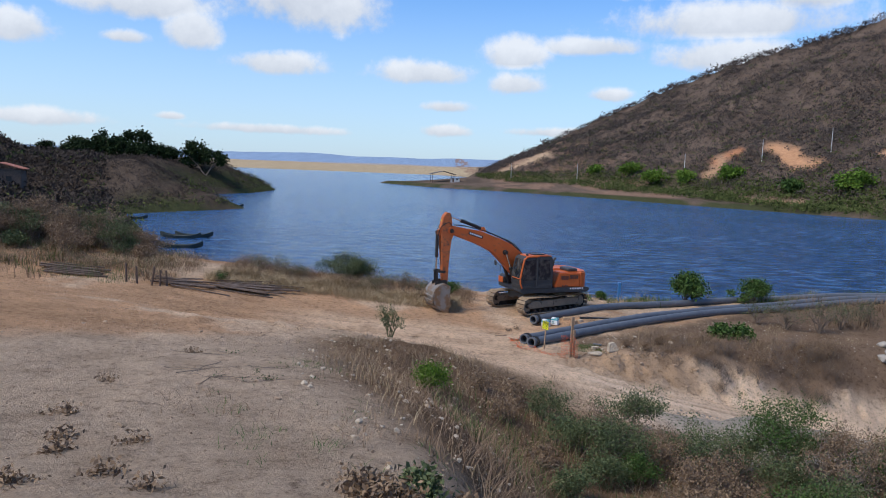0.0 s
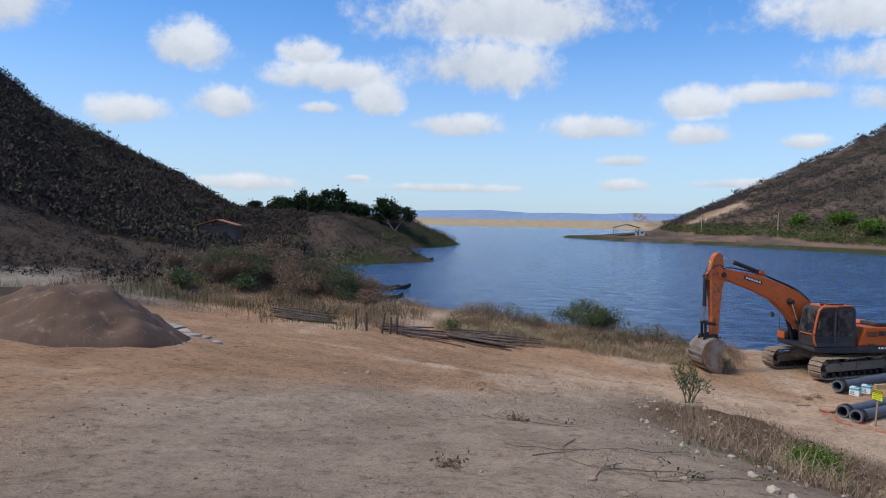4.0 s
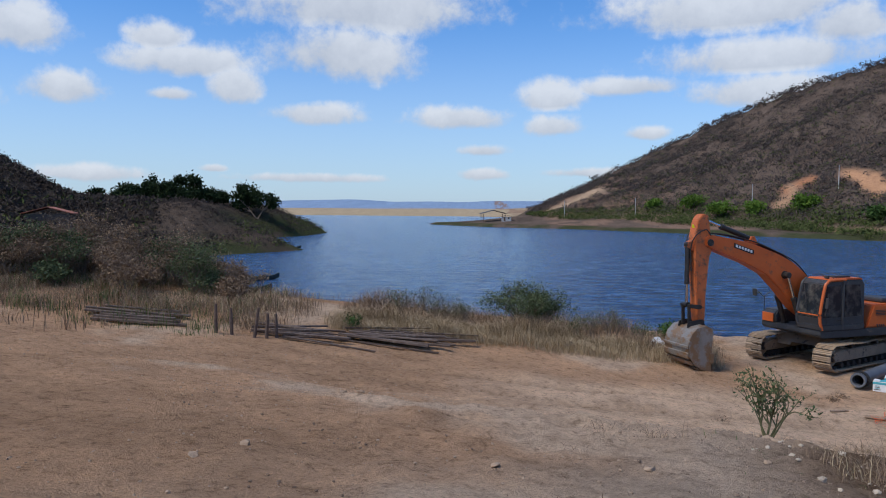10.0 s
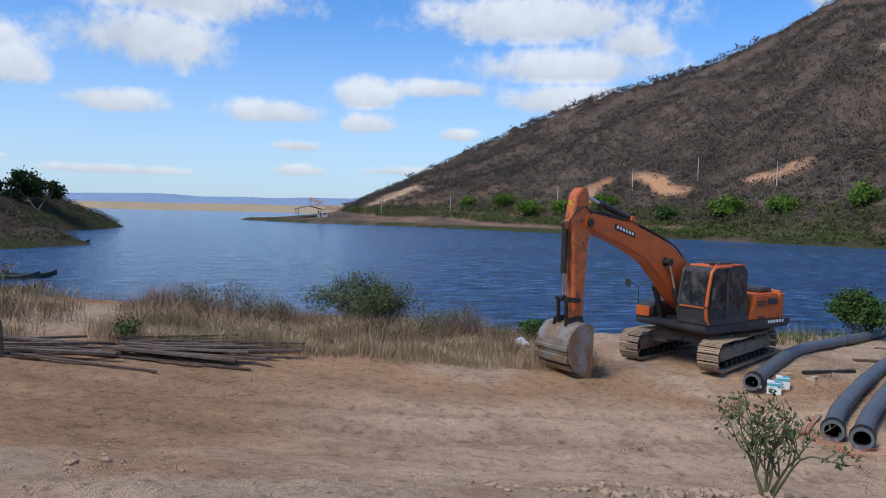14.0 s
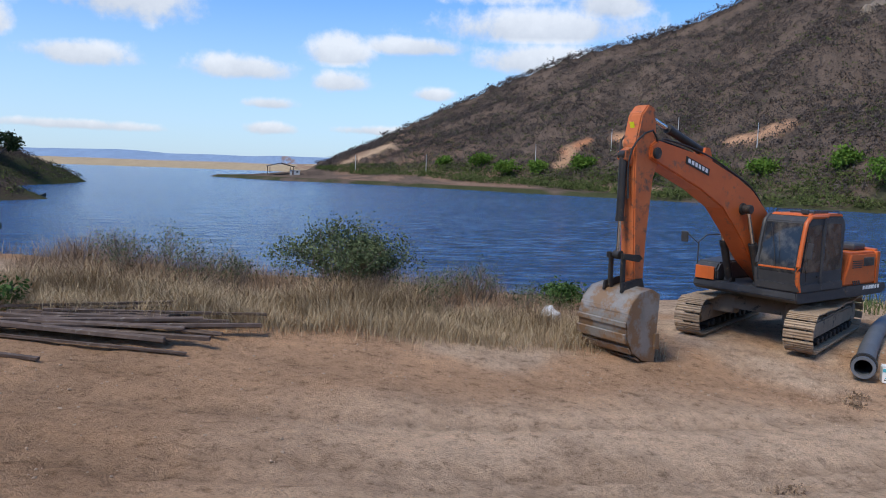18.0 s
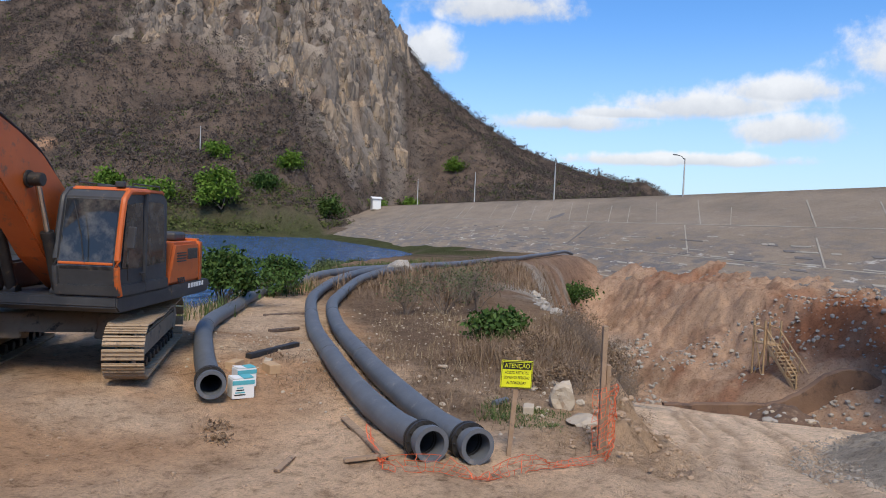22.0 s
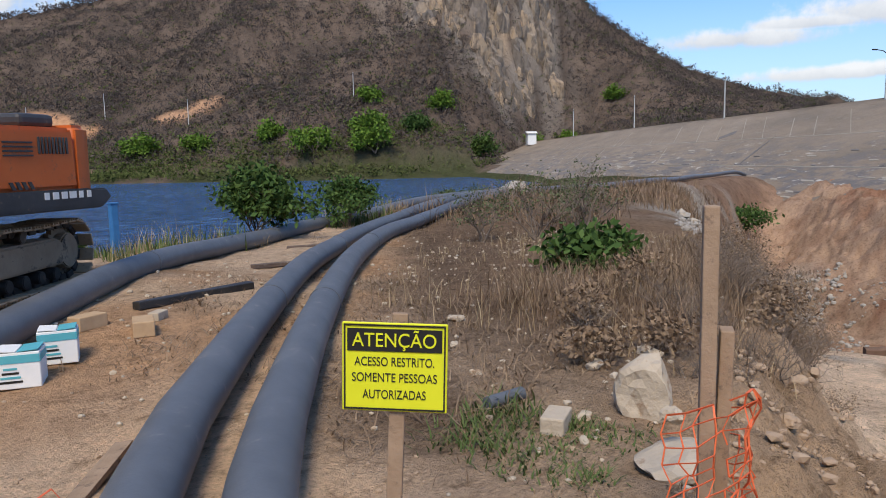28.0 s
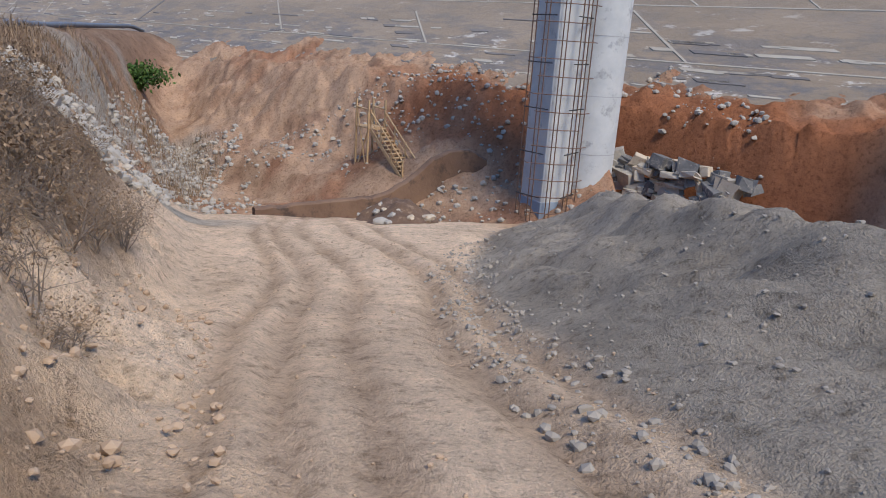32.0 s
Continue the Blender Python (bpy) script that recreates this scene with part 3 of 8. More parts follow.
    bankf = smooth(4, 6, x) * smooth(-1.2, -0.3, y - bank_edge(x)) * smooth(1.6, 0.6, y - bank_edge(x)) * (1 - smooth(20, 27, x))
    col = put(col, c(0.38, 0.262, 0.168), near * bankf * (1 - smooth(9.5, 12.5, x + n)))
    col = put(col, c(0.19, 0.13, 0.088), near * smooth(8.5, 10.5, x + n) * smooth(-0.7, 0.2, y - bank_edge(x) + 0.5 * n - 1.1 * (1 - smooth(12, 15, x))) * smooth(6, 3, y - bank_edge(x)) * (1 - smooth(20, 26, x)))
    toe = np.interp(x, [6, 10, 13, 17.4, 21, 26, 40], [25.2, 26.9, 27.1, 26.9, 26.4, 25.0, 20.0])
    grav = smooth(-0.1, 0.35, toe - y + 0.5 * n) * smooth(6.5, 8.5, x) * (1 - smooth(33, 37, x)) * np.maximum(smooth(19.5, 22.0, y + n), smooth(14, 18, x))
    col = put(col, c(0.315, 0.275, 0.225), grav)                                      # grey gravel
    pit = smooth(32, 36, x + 2 * n) * (1 - smooth(95, 110, x)) * (1 - smooth(-3, 2, y - bank_edge(x) - 3)) * smooth(-40, -20, y)
    col = put(col, c(0.30, 0.165, 0.105), pit)                                         # red earth of the pit
    col = put(col, c(0.35, 0.235, 0.16), pit * smooth(-0.12, 0.12, n2 + n * 0.5))
    fine = fbm(x / 1.3 + 3, y / 1.3, 4)
    col = put(col, c(0.36, 0.245, 0.165), pit * 0.6 * smooth(0.08, 0.25, fine))
    col = put(col, c(0.19, 0.10, 0.062), pit * 0.4 * smooth(-0.1, -0.28, fine))
    dsd = dam_side(x, y)
    col = put(col, c(0.27, 0.115, 0.06), pit * smooth(-4.5, -2.0, dsd + 2 * n) * smooth(3.5, 1.0, dsd + 2 * n) * smooth(30, 22, y + 4 * n))
    rub = smooth(22, 27, x) * (1 - smooth(60, 66, x)) * smooth(-5, -1.5, y - bank_edge(x)) * smooth(5.5, 2.5, y - bank_edge(x))
    col = put(col, c(0.30, 0.27, 0.23), rub * smooth(-0.15, 0.15, n))
    bermtop = smooth(20, 26, x) * (1 - smooth(85, 95, x)) * smooth(2, 5, y - bank_edge(x))
    col = put(col, c(0.24, 0.155, 0.11), bermtop * smooth(-0.2, 0.1, n2) * 0.8)
    wx, wy = x + 2.2, y - 4.6
    wash_az, wash_r = np.degrees(np.arctan2(wx, wy)), np.hypot(wx, wy)
    wash = smooth(-36, -41, wash_az + 5 * n2) * smooth(-64, -58, wash_az) * smooth(34, 38, wash_r + 4 * n) * smooth(100, 78, wash_r + 14 * n2)
    col = put(col, c(0.37, 0.325, 0.255), wash * (0.72 + 0.6 * fbm(x / 2.5 + y / 9, y / 8.0, 3)))
    green = smooth(17, 6.0, d) * smooth(50, 80, r) * (1 - smooth(500, 600, r))
    col = put(col, c(0.055, 0.06, 0.03), green * smooth(-0.45, -0.1, n2))             # green strip by the water
    # bare earth scars on the hill
    az = np.degrees(np.arctan2(x - HUB[0], y - HUB[1]))
    px, py = x - HUB[0], y - HUB[1]
    def along(line, wide):
        best = np.full(np.shape(x), 1e9)
        pts = [(r0 * math.sin(radians(a0)), r0 * math.cos(radians(a0))) for a0, r0 in line]
        for (ax, ay), (bx, by) in zip(pts, pts[1:]):
            t = np.clip(((px - ax) * (bx - ax) + (py - ay) * (by - ay)) / ((bx - ax) ** 2 + (by - ay) ** 2), 0, 1)
            best = np.minimum(best, np.hypot(px - ax - t * (bx - ax), py - ay - t * (by - ay)))
        return smooth(wide, wide * 0.45, best + 2.5 * n2 + 2.0 * n)
    for line, wide, tone in (([(26.0, 314), (27.2, 302), (28.6, 284), (29.8, 279)], 4.2, c(0.42, 0.235, 0.13)), ([(22.8, 318), (23.4, 320)], 6.5, c(0.36, 0.17, 0.09)),
                             ([(22.0, 308), (22.6, 316)], 4.0, c(0.40, 0.25, 0.15)), ([(34.8, 272), (36.4, 271), (37.6, 272)], 5.5, c(0.42, 0.25, 0.15)), ([(4.6, 404), (6.2, 412), (8.2, 420)], 11.0, c(0.40, 0.285, 0.185)),
                             ([(24.5, 268), (27.0, 256), (29.0, 250)], 5.0, c(0.30, 0.20, 0.12))):
        col = put(col, tone, along(line, wide) * smooth(0, 2, az + 3))
    # rock faces near the hill's top
    rock = smooth(280, 312, r) * (1 - smooth(432, 446, r)) * np.clip(1.3 - np.abs(az - 56.5) / 6.5, 0, 1) + 0.9 * smooth(325, 345, r) * smooth(41, 45, az) * (1 - smooth(60, 64, az)) * (1 - smooth(440, 450, r))
    streak = fbm(az * 1.5, r / 22.0, 4) + 0.5 * fbm(az * 5, r / 9.0, 3)
    rm = np.clip(rock, 0, 1) * smooth(-0.2, 0.12, streak)
    col = put(col, c(0.27, 0.23, 0.19), rm)
    col = put(col, c(0.36, 0.265, 0.18), rm * smooth(0.15, 0.45, fbm(az * 0.9 + 9, r / 15.0, 3)))
    return col * (1 + 0.22 * n[..., None])


def earth_material():
    m, nt, bsdf = new_mat("earth")
    att = nt.nodes.new("ShaderNodeVertexColor")
    att.layer_name = "soil_and_haze"
    pos = world_coord(nt)
    a = ramp_node(nt, noise_node(nt, 0.9, 8, 0.65, pos), [(0.25, (0.74, 0.71, 0.68)), (0.48, (1.02, 1.02, 1.02)), (0.75, (1.25, 1.22, 1.18))])
    b = ramp_node(nt, noise_node(nt, 24.0, 6, 0.7, pos), [(0.28, (0.60, 0.58, 0.56)), (0.45, (1, 1, 1)), (0.74, (1.28, 1.26, 1.23))])
    def mul(p, q):
        n = nt.nodes.new("ShaderNodeMix")
        n.data_type, n.blend_type = "RGBA", "MULTIPLY"
        n.inputs["Factor"].default_value = 1.0
        nt.links.new(p, n.inputs["A"])
        nt.links.new(q, n.inputs["B"])
        return n.outputs["Result"]
    c = ramp_node(nt, noise_node(nt, 5.5, 9, 0.72, pos), [(0.34, (0.58, 0.56, 0.54)), (0.47, (1, 1, 1)), (0.68, (1.18, 1.17, 1.15))])
    nt.links.new(mul(mul(mul(att.outputs["Color"], a), b), c), bsdf.inputs["Base Color"])
    bsdf.inputs["Roughness"].default_value, bsdf.inputs["Specular IOR Level"].default_value = 1.0, 0.0
    h = nt.nodes.new("ShaderNodeMath")
    h.operation = "ADD"
    nt.links.new(noise_node(nt, 5.0, 8, 0.7, pos), h.inputs[0])
    nt.links.new(noise_node(nt, 38.0, 5, 0.65, pos), h.inputs[1])
    bump_node(nt, bsdf, h.outputs[0], 0.9, 0.075)
    return m


EARTH = earth_material()
GX = axis(-19.0, 22.0, 0.16, -32.0, 75.0, 0.36, 4600, 1.028)
GY = axis(-1.0, 46.0, 0.16, -12.0, 60.0, 0.8, 4600, 1.028)


def build_ground():
    me = grid_mesh("ground", GX, GY, full_height)
    X, Y = np.meshgrid(GX, GY)
    col = np.ones((X.size, 4))
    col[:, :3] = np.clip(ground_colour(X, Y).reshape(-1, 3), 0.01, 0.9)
    lay = me.color_attributes.new("soil_and_haze", "FLOAT_COLOR", "POINT")
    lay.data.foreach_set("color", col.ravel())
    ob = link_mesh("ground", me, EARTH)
    return tagged(ob, "dry sloping earth with orange yard, pale terrace and scrub hills", "ground", kind="structure")


ground = build_ground()


def water_material():
    m, nt, bsdf = new_mat("lake_water")
    pos = world_coord(nt)
    bsdf.inputs["Roughness"].default_value = 0.14
    bsdf.inputs["IOR"].default_value = 1.33
    mp = nt.nodes.new("ShaderNodeMapping")
    mp.inputs["Scale"].default_value = (0.55, 1.25, 1.0)
    mp.inputs["Rotation"].default_value = (0, 0, 0.30)
    nt.links.new(pos, mp.inputs["Vector"])
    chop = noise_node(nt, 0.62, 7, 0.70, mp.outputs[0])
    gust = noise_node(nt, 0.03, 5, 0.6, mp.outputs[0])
    # glints on wave crests and dark troughs are painted into the water's base colour
    ripple_glints = ramp_node(nt, chop, [(0.38, (0.010, 0.036, 0.10)), (0.5, (0.028, 0.085, 0.21)), (0.62, (0.10, 0.20, 0.37))])
    nt.links.new(mix_node(nt, ramp_node(nt, gust, [(0.42, (0, 0, 0)), (0.62, (0.55, 0.55, 0.55))]), ripple_glints, (0.02, 0.06, 0.16)), bsdf.inputs["Base Color"])
    h = nt.nodes.new("ShaderNodeMath")
    h.operation = "MULTIPLY_ADD"
    nt.links.new(chop, h.inputs[0])
    h.inputs[1].default_value = 0.55
    nt.links.new(noise_node(nt, 0.42, 4, 0.5, mp.outputs[0]), h.inputs[2])
    bump_node(nt, bsdf, h.outputs[0], 1.0, 0.8)
    return m


def build_water():
    bm = bmesh.new()
    outline = []
    for (ax, ay), (bx, by), (cx, cy) in zip(LAKE[-1:] + LAKE[:-1], LAKE, LAKE[1:] + LAKE[:1]):
        n = Vector((by - ay, ax - bx)).normalized() + Vector((cy - by, bx - cx)).normalized()
        n = n.normalized() * (2.2 if n.length > 0.3 else 0.0)
        outline.append((bx + n.x, by + n.y))
    vs = [bm.verts.new((x, y, 0.0)) for x, y in outline]
    bmesh.ops.triangle_fill(bm, use_beauty=True, edges=[bm.edges.new((a, b)) for a, b in zip(vs, vs[1:] + vs[:1])], normal=(0, 0, 1))
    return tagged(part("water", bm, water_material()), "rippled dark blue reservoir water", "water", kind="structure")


build_water()


# ---- dam ----
def dam_material():
    """Stone and concrete facing: rough blocks low down, smoother earth-toned slabs above, pale and dark stains."""
    m, nt, bsdf = new_mat("dam_facing")
    pos = world_coord(nt)
    mp = nt.nodes.new("ShaderNodeMapping")
    mp.vector_type = "POINT"
    mp.inputs["Rotation"].default_value = (0, 0, radians(-40.4))
    nt.links.new(pos, mp.inputs["Vector"])
    flat = nt.nodes.new("ShaderNodeMapping")
    flat.inputs["Scale"].default_value = (0.22, 0.5, 0.5)
    nt.links.new(mp.outputs[0], flat.inputs["Vector"])
    base = ramp_node(nt, noise_node(nt, 0.35, 8, 0.65, flat.outputs[0]), [(0.3, (0.185, 0.147, 0.106)), (0.5, (0.25, 0.194, 0.137)), (0.7, (0.30, 0.237, 0.172))])
    stain = ramp_node(nt, noise_node(nt, 1.1, 7, 0.75, flat.outputs[0]), [(0.46, (0, 0, 0)), (0.58, (1, 1, 1))])
    pale = ramp_node(nt, noise_node(nt, 1.7, 6, 0.7, flat.outputs[0]), [(0.60, (0, 0, 0)), (0.66, (1, 1, 1))])
    sep = nt.nodes.new("ShaderNodeSeparateXYZ")
    nt.links.new(pos, sep.inputs[0])
    lowm = nt.nodes.new("ShaderNodeMapRange")
    nt.links.new(sep.outputs[2], lowm.inputs["Value"])
    for key, v in zip(("From Min", "From Max", "To Min", "To Max"), (3.0, 7.5, 1.0, 0.14)):
        lowm.inputs[key].default_value = v
    def times(a, b):
        n = nt.nodes.new("ShaderNodeMath")
        n.operation = "MULTIPLY"
        nt.links.new(a, n.inputs[0])
        nt.links.new(b, n.inputs[1])
        return n.outputs[0]
    col = mix_node(nt, times(stain, lowm.outputs[0]), base, (0.15, 0.135, 0.125))
    col = mix_node(nt, times(pale, lowm.outputs[0]), col, (0.52, 0.48, 0.42))
    vor = nt.nodes.new("ShaderNodeTexVoronoi")
    vor.feature = "DISTANCE_TO_EDGE"
    vor.inputs["Scale"].default_value = 2.6
    nt.links.new(flat.outputs[0], vor.inputs["Vector"])
    joint = ramp_node(nt, vor.outputs["Distance"], [(0.0, (0.62, 0.62, 0.62)), (0.06, (1, 1, 1))])
    n = nt.nodes.new("ShaderNodeMix")
    n.data_type, n.blend_type = "RGBA", "MULTIPLY"
    n.inputs["Factor"].default_value = 0.25
    nt.links.new(col, n.inputs["A"])
    nt.links.new(joint, n.inputs["B"])
    nt.links.new(n.outputs["Result"], bsdf.inputs["Base Color"])
    bsdf.inputs["Roughness"].default_value = 0.92
    bump_node(nt, bsdf, noise_node(nt, 1.6, 8, 0.75, pos), 0.6, 0.25)
    return m


def resample(line, n):
    pts = [Vector((*p, 0)) for p in line]
    lens = [0.0]
    for a, b in zip(pts, pts[1:]):
        lens.append(lens[-1] + (b - a).length)
    s = np.linspace(0, lens[-1], n)
    return [(float(np.interp(v, lens, [p.x for p in pts])), float(np.interp(v, lens, [p.y for p in pts]))) for v in s]


DAM_MAT = dam_material()


def build_dam():
    bm = bmesh.new()
    toe, top = resample(TOE, 220), resample(CREST, 220)
    rows = []
    for (tx, ty), (cx, cy) in zip(toe, top):
        d = Vector((cx - tx, cy - ty, 0)).normalized()
        line = [Vector((tx, ty, -9.0)) - d * 0.4]
        for k in range(23):
            f = k / 22
            z = f * CREST_Z
            line.append(Vector((lerp(tx, cx, f), lerp(ty, cy, f), z + 0.06 * float(vnoise(tx * 0.3 + k, ty * 0.3)))))
        line += [Vector((cx, cy, CREST_Z + 0.25)) + d * 0.3, Vector((cx, cy, CREST_Z + 0.25)) + d * 7.0, Vector((cx, cy, -3)) + d * 30.0]
        rows.append([bm.verts.new(v) for v in line])
    for a, b in zip(rows, rows[1:]):
        for k in range(len(a) - 1):
            bm.faces.new((a[k], a[k + 1], b[k + 1], b[k]))
    bmesh.ops.recalc_face_normals(bm, faces=bm.faces)
    return tagged(part("dam", bm, DAM_MAT, smooth_shade=True), "long sloping dam face of weathered stone and concrete", "dam", kind="structure")


DAM = build_dam()


_toe, _top = resample(TOE, 220), resample(CREST, 220)


def dam_point(f, g, lift=0.05):
    """A place on the dam's face: f along it from the hut's end, g up it."""
    toe, top = _toe, _top
    v = min(218.999, max(0.0, f * 219))
    i, u = int(v), v - int(v)
    a = [lerp(toe[i][k], toe[i + 1][k], u) for k in (0, 1)]
    b = [lerp(top[i][k], top[i + 1][k], u) for k in (0, 1)]
    return Vector((lerp(a[0], b[0], g), lerp(a[1], b[1], g), g * CREST_Z + lift))


PALE_LIME = surface("pale_lime_streak", (0.31, 0.275, 0.22), (0.39, 0.35, 0.285), 0.6, 0.9, 0.0, bump=0.3, coords="world")
DARK_PATCH = surface("dark_facing_repair", (0.12, 0.11, 0.105), (0.19, 0.17, 0.155), 0.5, 0.9, 0.0, bump=0.3, coords="world")


def face_strip(f0, g0, f1, g1, w, mat, name="seam", n=14):
    """A thin raised strip laid on the dam's face."""
    bm = bmesh.new()
    rows = []
    for k in range(n + 1):
        t = k / n
        p, q = dam_point(lerp(f0, f1, t), lerp(g0, g1, t)), dam_point(lerp(f0, f1, t), lerp(g0, g1, t) + 0.01)
        a = dam_point(lerp(f0, f1, t) + 0.01, lerp(g0, g1, t))
        up = (q - p).normalized()
        along = (a - p).normalized()
        d = (up * abs(f1 - f0) * 300 + along * abs(g1 - g0) * 22).normalized()
        wob = w * (1 + 0.5 * float(vnoise(np.float64(k * 0.9 + f0 * 90), np.float64(g0 * 40))))
        rows.append([bm.verts.new(p + d * wob), bm.verts.new(p - d * wob), bm.verts.new(p - d * wob - Vector((0, 0, 0.3))), bm.verts.new(p + d * wob - Vector((0, 0, 0.3)))])
    for a, b in zip(rows, rows[1:]):
        for k in range(4):
            bm.faces.new((a[k], b[k], b[(k + 1) % 4], a[(k + 1) % 4]))
    bm.faces.new(rows[0])
    bm.faces.new(rows[-1][::-1])
    bmesh.ops.recalc_face_normals(bm, faces=bm.faces)
    return part(name, bm, mat, DAM)


rng_d = np.random.default_rng(12)
for g in (0.30, 0.62):
    face_strip(0.02, g, 0.97, g, 0.10, PALE_LIME, "berm_kerb", 60)
for k in range(30):
    f = 0.26 + 0.0225 * k + rng_d.uniform(-0.008, 0.008)
    g0 = rng_d.choice([0.30, 0.62])
    face_strip(f, g0 + 0.005, f + 0.008, g0 + rng_d.uniform(0.18, 0.33), rng_d.uniform(0.04, 0.09), PALE_LIME, "lime_streak", 6)
for k in range(230):
    f, g = rng_d.uniform(0.44, 0.97), round(rng_d.uniform(0.03, 0.50) / 0.045) * 0.045
    face_strip(f, g, f + rng_d.uniform(0.003, 0.012), g + rng_d.uniform(-0.004, 0.004), rng_d.uniform(0.12, 0.34), PALE_LIME if k % 3 else DARK_PATCH, "stone_course", 4)
face_strip(0.605, 0.36, 0.63, 0.58, 2.0, DARK_PATCH, "repair_patch", 6)
face_strip(0.58, 0.66, 0.60, 0.74, 0.9, DARK_PATCH, "repair_patch", 4)


# ---- materials of things ----
PIPE = surface("black_pipe_plastic", (0.09, 0.10, 0.116), (0.132, 0.143, 0.16), 2.5, 0.5, 0.0, wear=(0.22, 0.205, 0.19), wear_scale=5.0, wear_at=0.66, bump=0.15, spec=0.45)
ORANGE = surface("orange_paint", (0.50, 0.105, 0.022), (0.60, 0.14, 0.03), 1.6, 0.45, 0.0, wear=(0.24, 0.10, 0.05), wear_scale=5.0, wear_at=0.63, bump=0.12, fine=40)
ORANGE_WORN = surface("worn_orange_paint", (0.46, 0.12, 0.035), (0.55, 0.16, 0.05), 2.2, 0.6, 0.0, wear=(0.16, 0.085, 0.05), wear_scale=4.5, wear_at=0.57, bump=0.2, fine=40)
STEEL_DARK = surface("dark_greasy_steel", (0.03, 0.03, 0.032), (0.06, 0.055, 0.05), 4.0, 0.5, 0.4, wear=(0.14, 0.10, 0.07), wear_at=0.64, bump=0.2)
STEEL_WORN = surface("worn_bucket_steel", (0.24, 0.225, 0.20), (0.36, 0.33, 0.29), 2.4, 0.5, 0.45, wear=(0.27, 0.17, 0.095), wear_scale=2.2, wear_at=0.50, bump=0.35, fine=25)
SHOE = surface("dusty_track_steel", (0.34, 0.25, 0.16), (0.45, 0.34, 0.23), 3.0, 0.75, 0.2, wear=(0.16, 0.12, 0.09), wear_scale=7.0, wear_at=0.60, bump=0.35, fine=35)
DUSTY = surface("dusty_dark_frame", (0.22, 0.165, 0.115), (0.34, 0.26, 0.18), 2.5, 0.8, 0.1, wear=(0.05, 0.045, 0.04), wear_scale=5.0, wear_at=0.60, bump=0.3)
CHARCOAL = surface("charcoal_paint", (0.035, 0.037, 0.042), (0.06, 0.062, 0.066), 3.0, 0.5, 0.0, wear=(0.17, 0.13, 0.09), wear_scale=6.0, wear_at=0.66, bump=0.12)
CHROME = surface("chrome_rod", (0.62, 0.62, 0.63), (0.74, 0.74, 0.75), 4.0, 0.18, 1.0, bump=0.03)
RUBBER = surface("black_hose_rubber", (0.018, 0.018, 0.02), (0.035, 0.035, 0.035), 8.0, 0.6, 0.0, bump=0.1)
WHITE = surface("white_paint", (0.70, 0.71, 0.70), (0.82, 0.82, 0.80), 3.0, 0.6, 0.0, wear=(0.45, 0.40, 0.34), wear_scale=7.0, wear_at=0.68, bump=0.1)
WOOD = surface("weathered_timber", (0.26, 0.175, 0.11), (0.38, 0.27, 0.18), 5.0, 0.85, 0.0, wear=(0.14, 0.10, 0.075), wear_scale=9.0, wear_at=0.6, bump=0.5, fine=45)
WOOD_DARK = surface("dark_old_timber", (0.085, 0.06, 0.048), (0.17, 0.12, 0.09), 4.0, 0.85, 0.0, wear=(0.26, 0.22, 0.18), wear_scale=8.0, wear_at=0.63, bump=0.6, fine=35)
CONCRETE = surface("grey_concrete", (0.40, 0.41, 0.41), (0.52, 0.52, 0.50), 0.8, 0.85, 0.0, wear=(0.30, 0.30, 0.30), wear_scale=1.3, wear_at=0.62, bump=0.25, fine=20)
RUST = surface("earth_stained_wall", (0.135, 0.08, 0.052), (0.21, 0.13, 0.083), 0.45, 0.9, 0.0, wear=(0.075, 0.05, 0.038), wear_scale=0.8, wear_at=0.57, bump=0.6, bump_dist=0.05, fine=5)
SCAFFOLD_TIMBER = surface("pale_scaffold_timber", (0.42, 0.27, 0.13), (0.55, 0.37, 0.20), 4.0, 0.85, 0.0, bump=0.4)
REBAR = surface("brown_steel_bar", (0.14, 0.085, 0.06), (0.22, 0.13, 0.09), 6.0, 0.75, 0.4, bump=0.2)
ROCK = surface("pale_broken_rock", (0.40, 0.33, 0.245), (0.54, 0.45, 0.34), 2.0, 0.9, 0.0, wear=(0.30, 0.20, 0.12), wear_scale=4.0, wear_at=0.6, bump=0.6, bump_dist=0.03, fine=14)
ROCK_GREY = surface("grey_quarry_stone", (0.26, 0.24, 0.21), (0.40, 0.365, 0.315), 1.2, 0.9, 0.0, wear=(0.45, 0.38, 0.29), wear_scale=2.0, wear_at=0.58, bump=0.6, bump_dist=0.03, fine=9, coords="world")
ROCK_DARK = surface("dark_blasted_rock", (0.075, 0.075, 0.08), (0.17, 0.165, 0.16), 1.6, 0.85, 0.0, wear=(0.34, 0.30, 0.25), wear_scale=2.4, wear_at=0.60, bump=0.7, bump_dist=0.05, fine=7, coords="world")
GRAVEL = surface("dusty_gravel", (0.21, 0.187, 0.158), (0.34, 0.30, 0.25), 3.0, 0.95, 0.0, bump=0.5, fine=20, coords="world")
CLOD = surface("dry_earth_clod", (0.31, 0.215, 0.14), (0.43, 0.315, 0.215), 3.0, 0.95, 0.0, bump=0.6, fine=24, coords="world")
NET = surface("orange_plastic_net", (0.75, 0.13, 0.04), (0.85, 0.20, 0.08), 5.0, 0.55, 0.0, bump=0.05)
BLUE = surface("blue_painted_steel", (0.03, 0.14, 0.34), (0.05, 0.19, 0.42), 5.0, 0.5, 0.0, bump=0.1)
YELLOW = surface("yellow_sign_enamel", (0.68, 0.70, 0.02), (0.76, 0.78, 0.03), 3.0, 0.4, 0.0, bump=0.04)
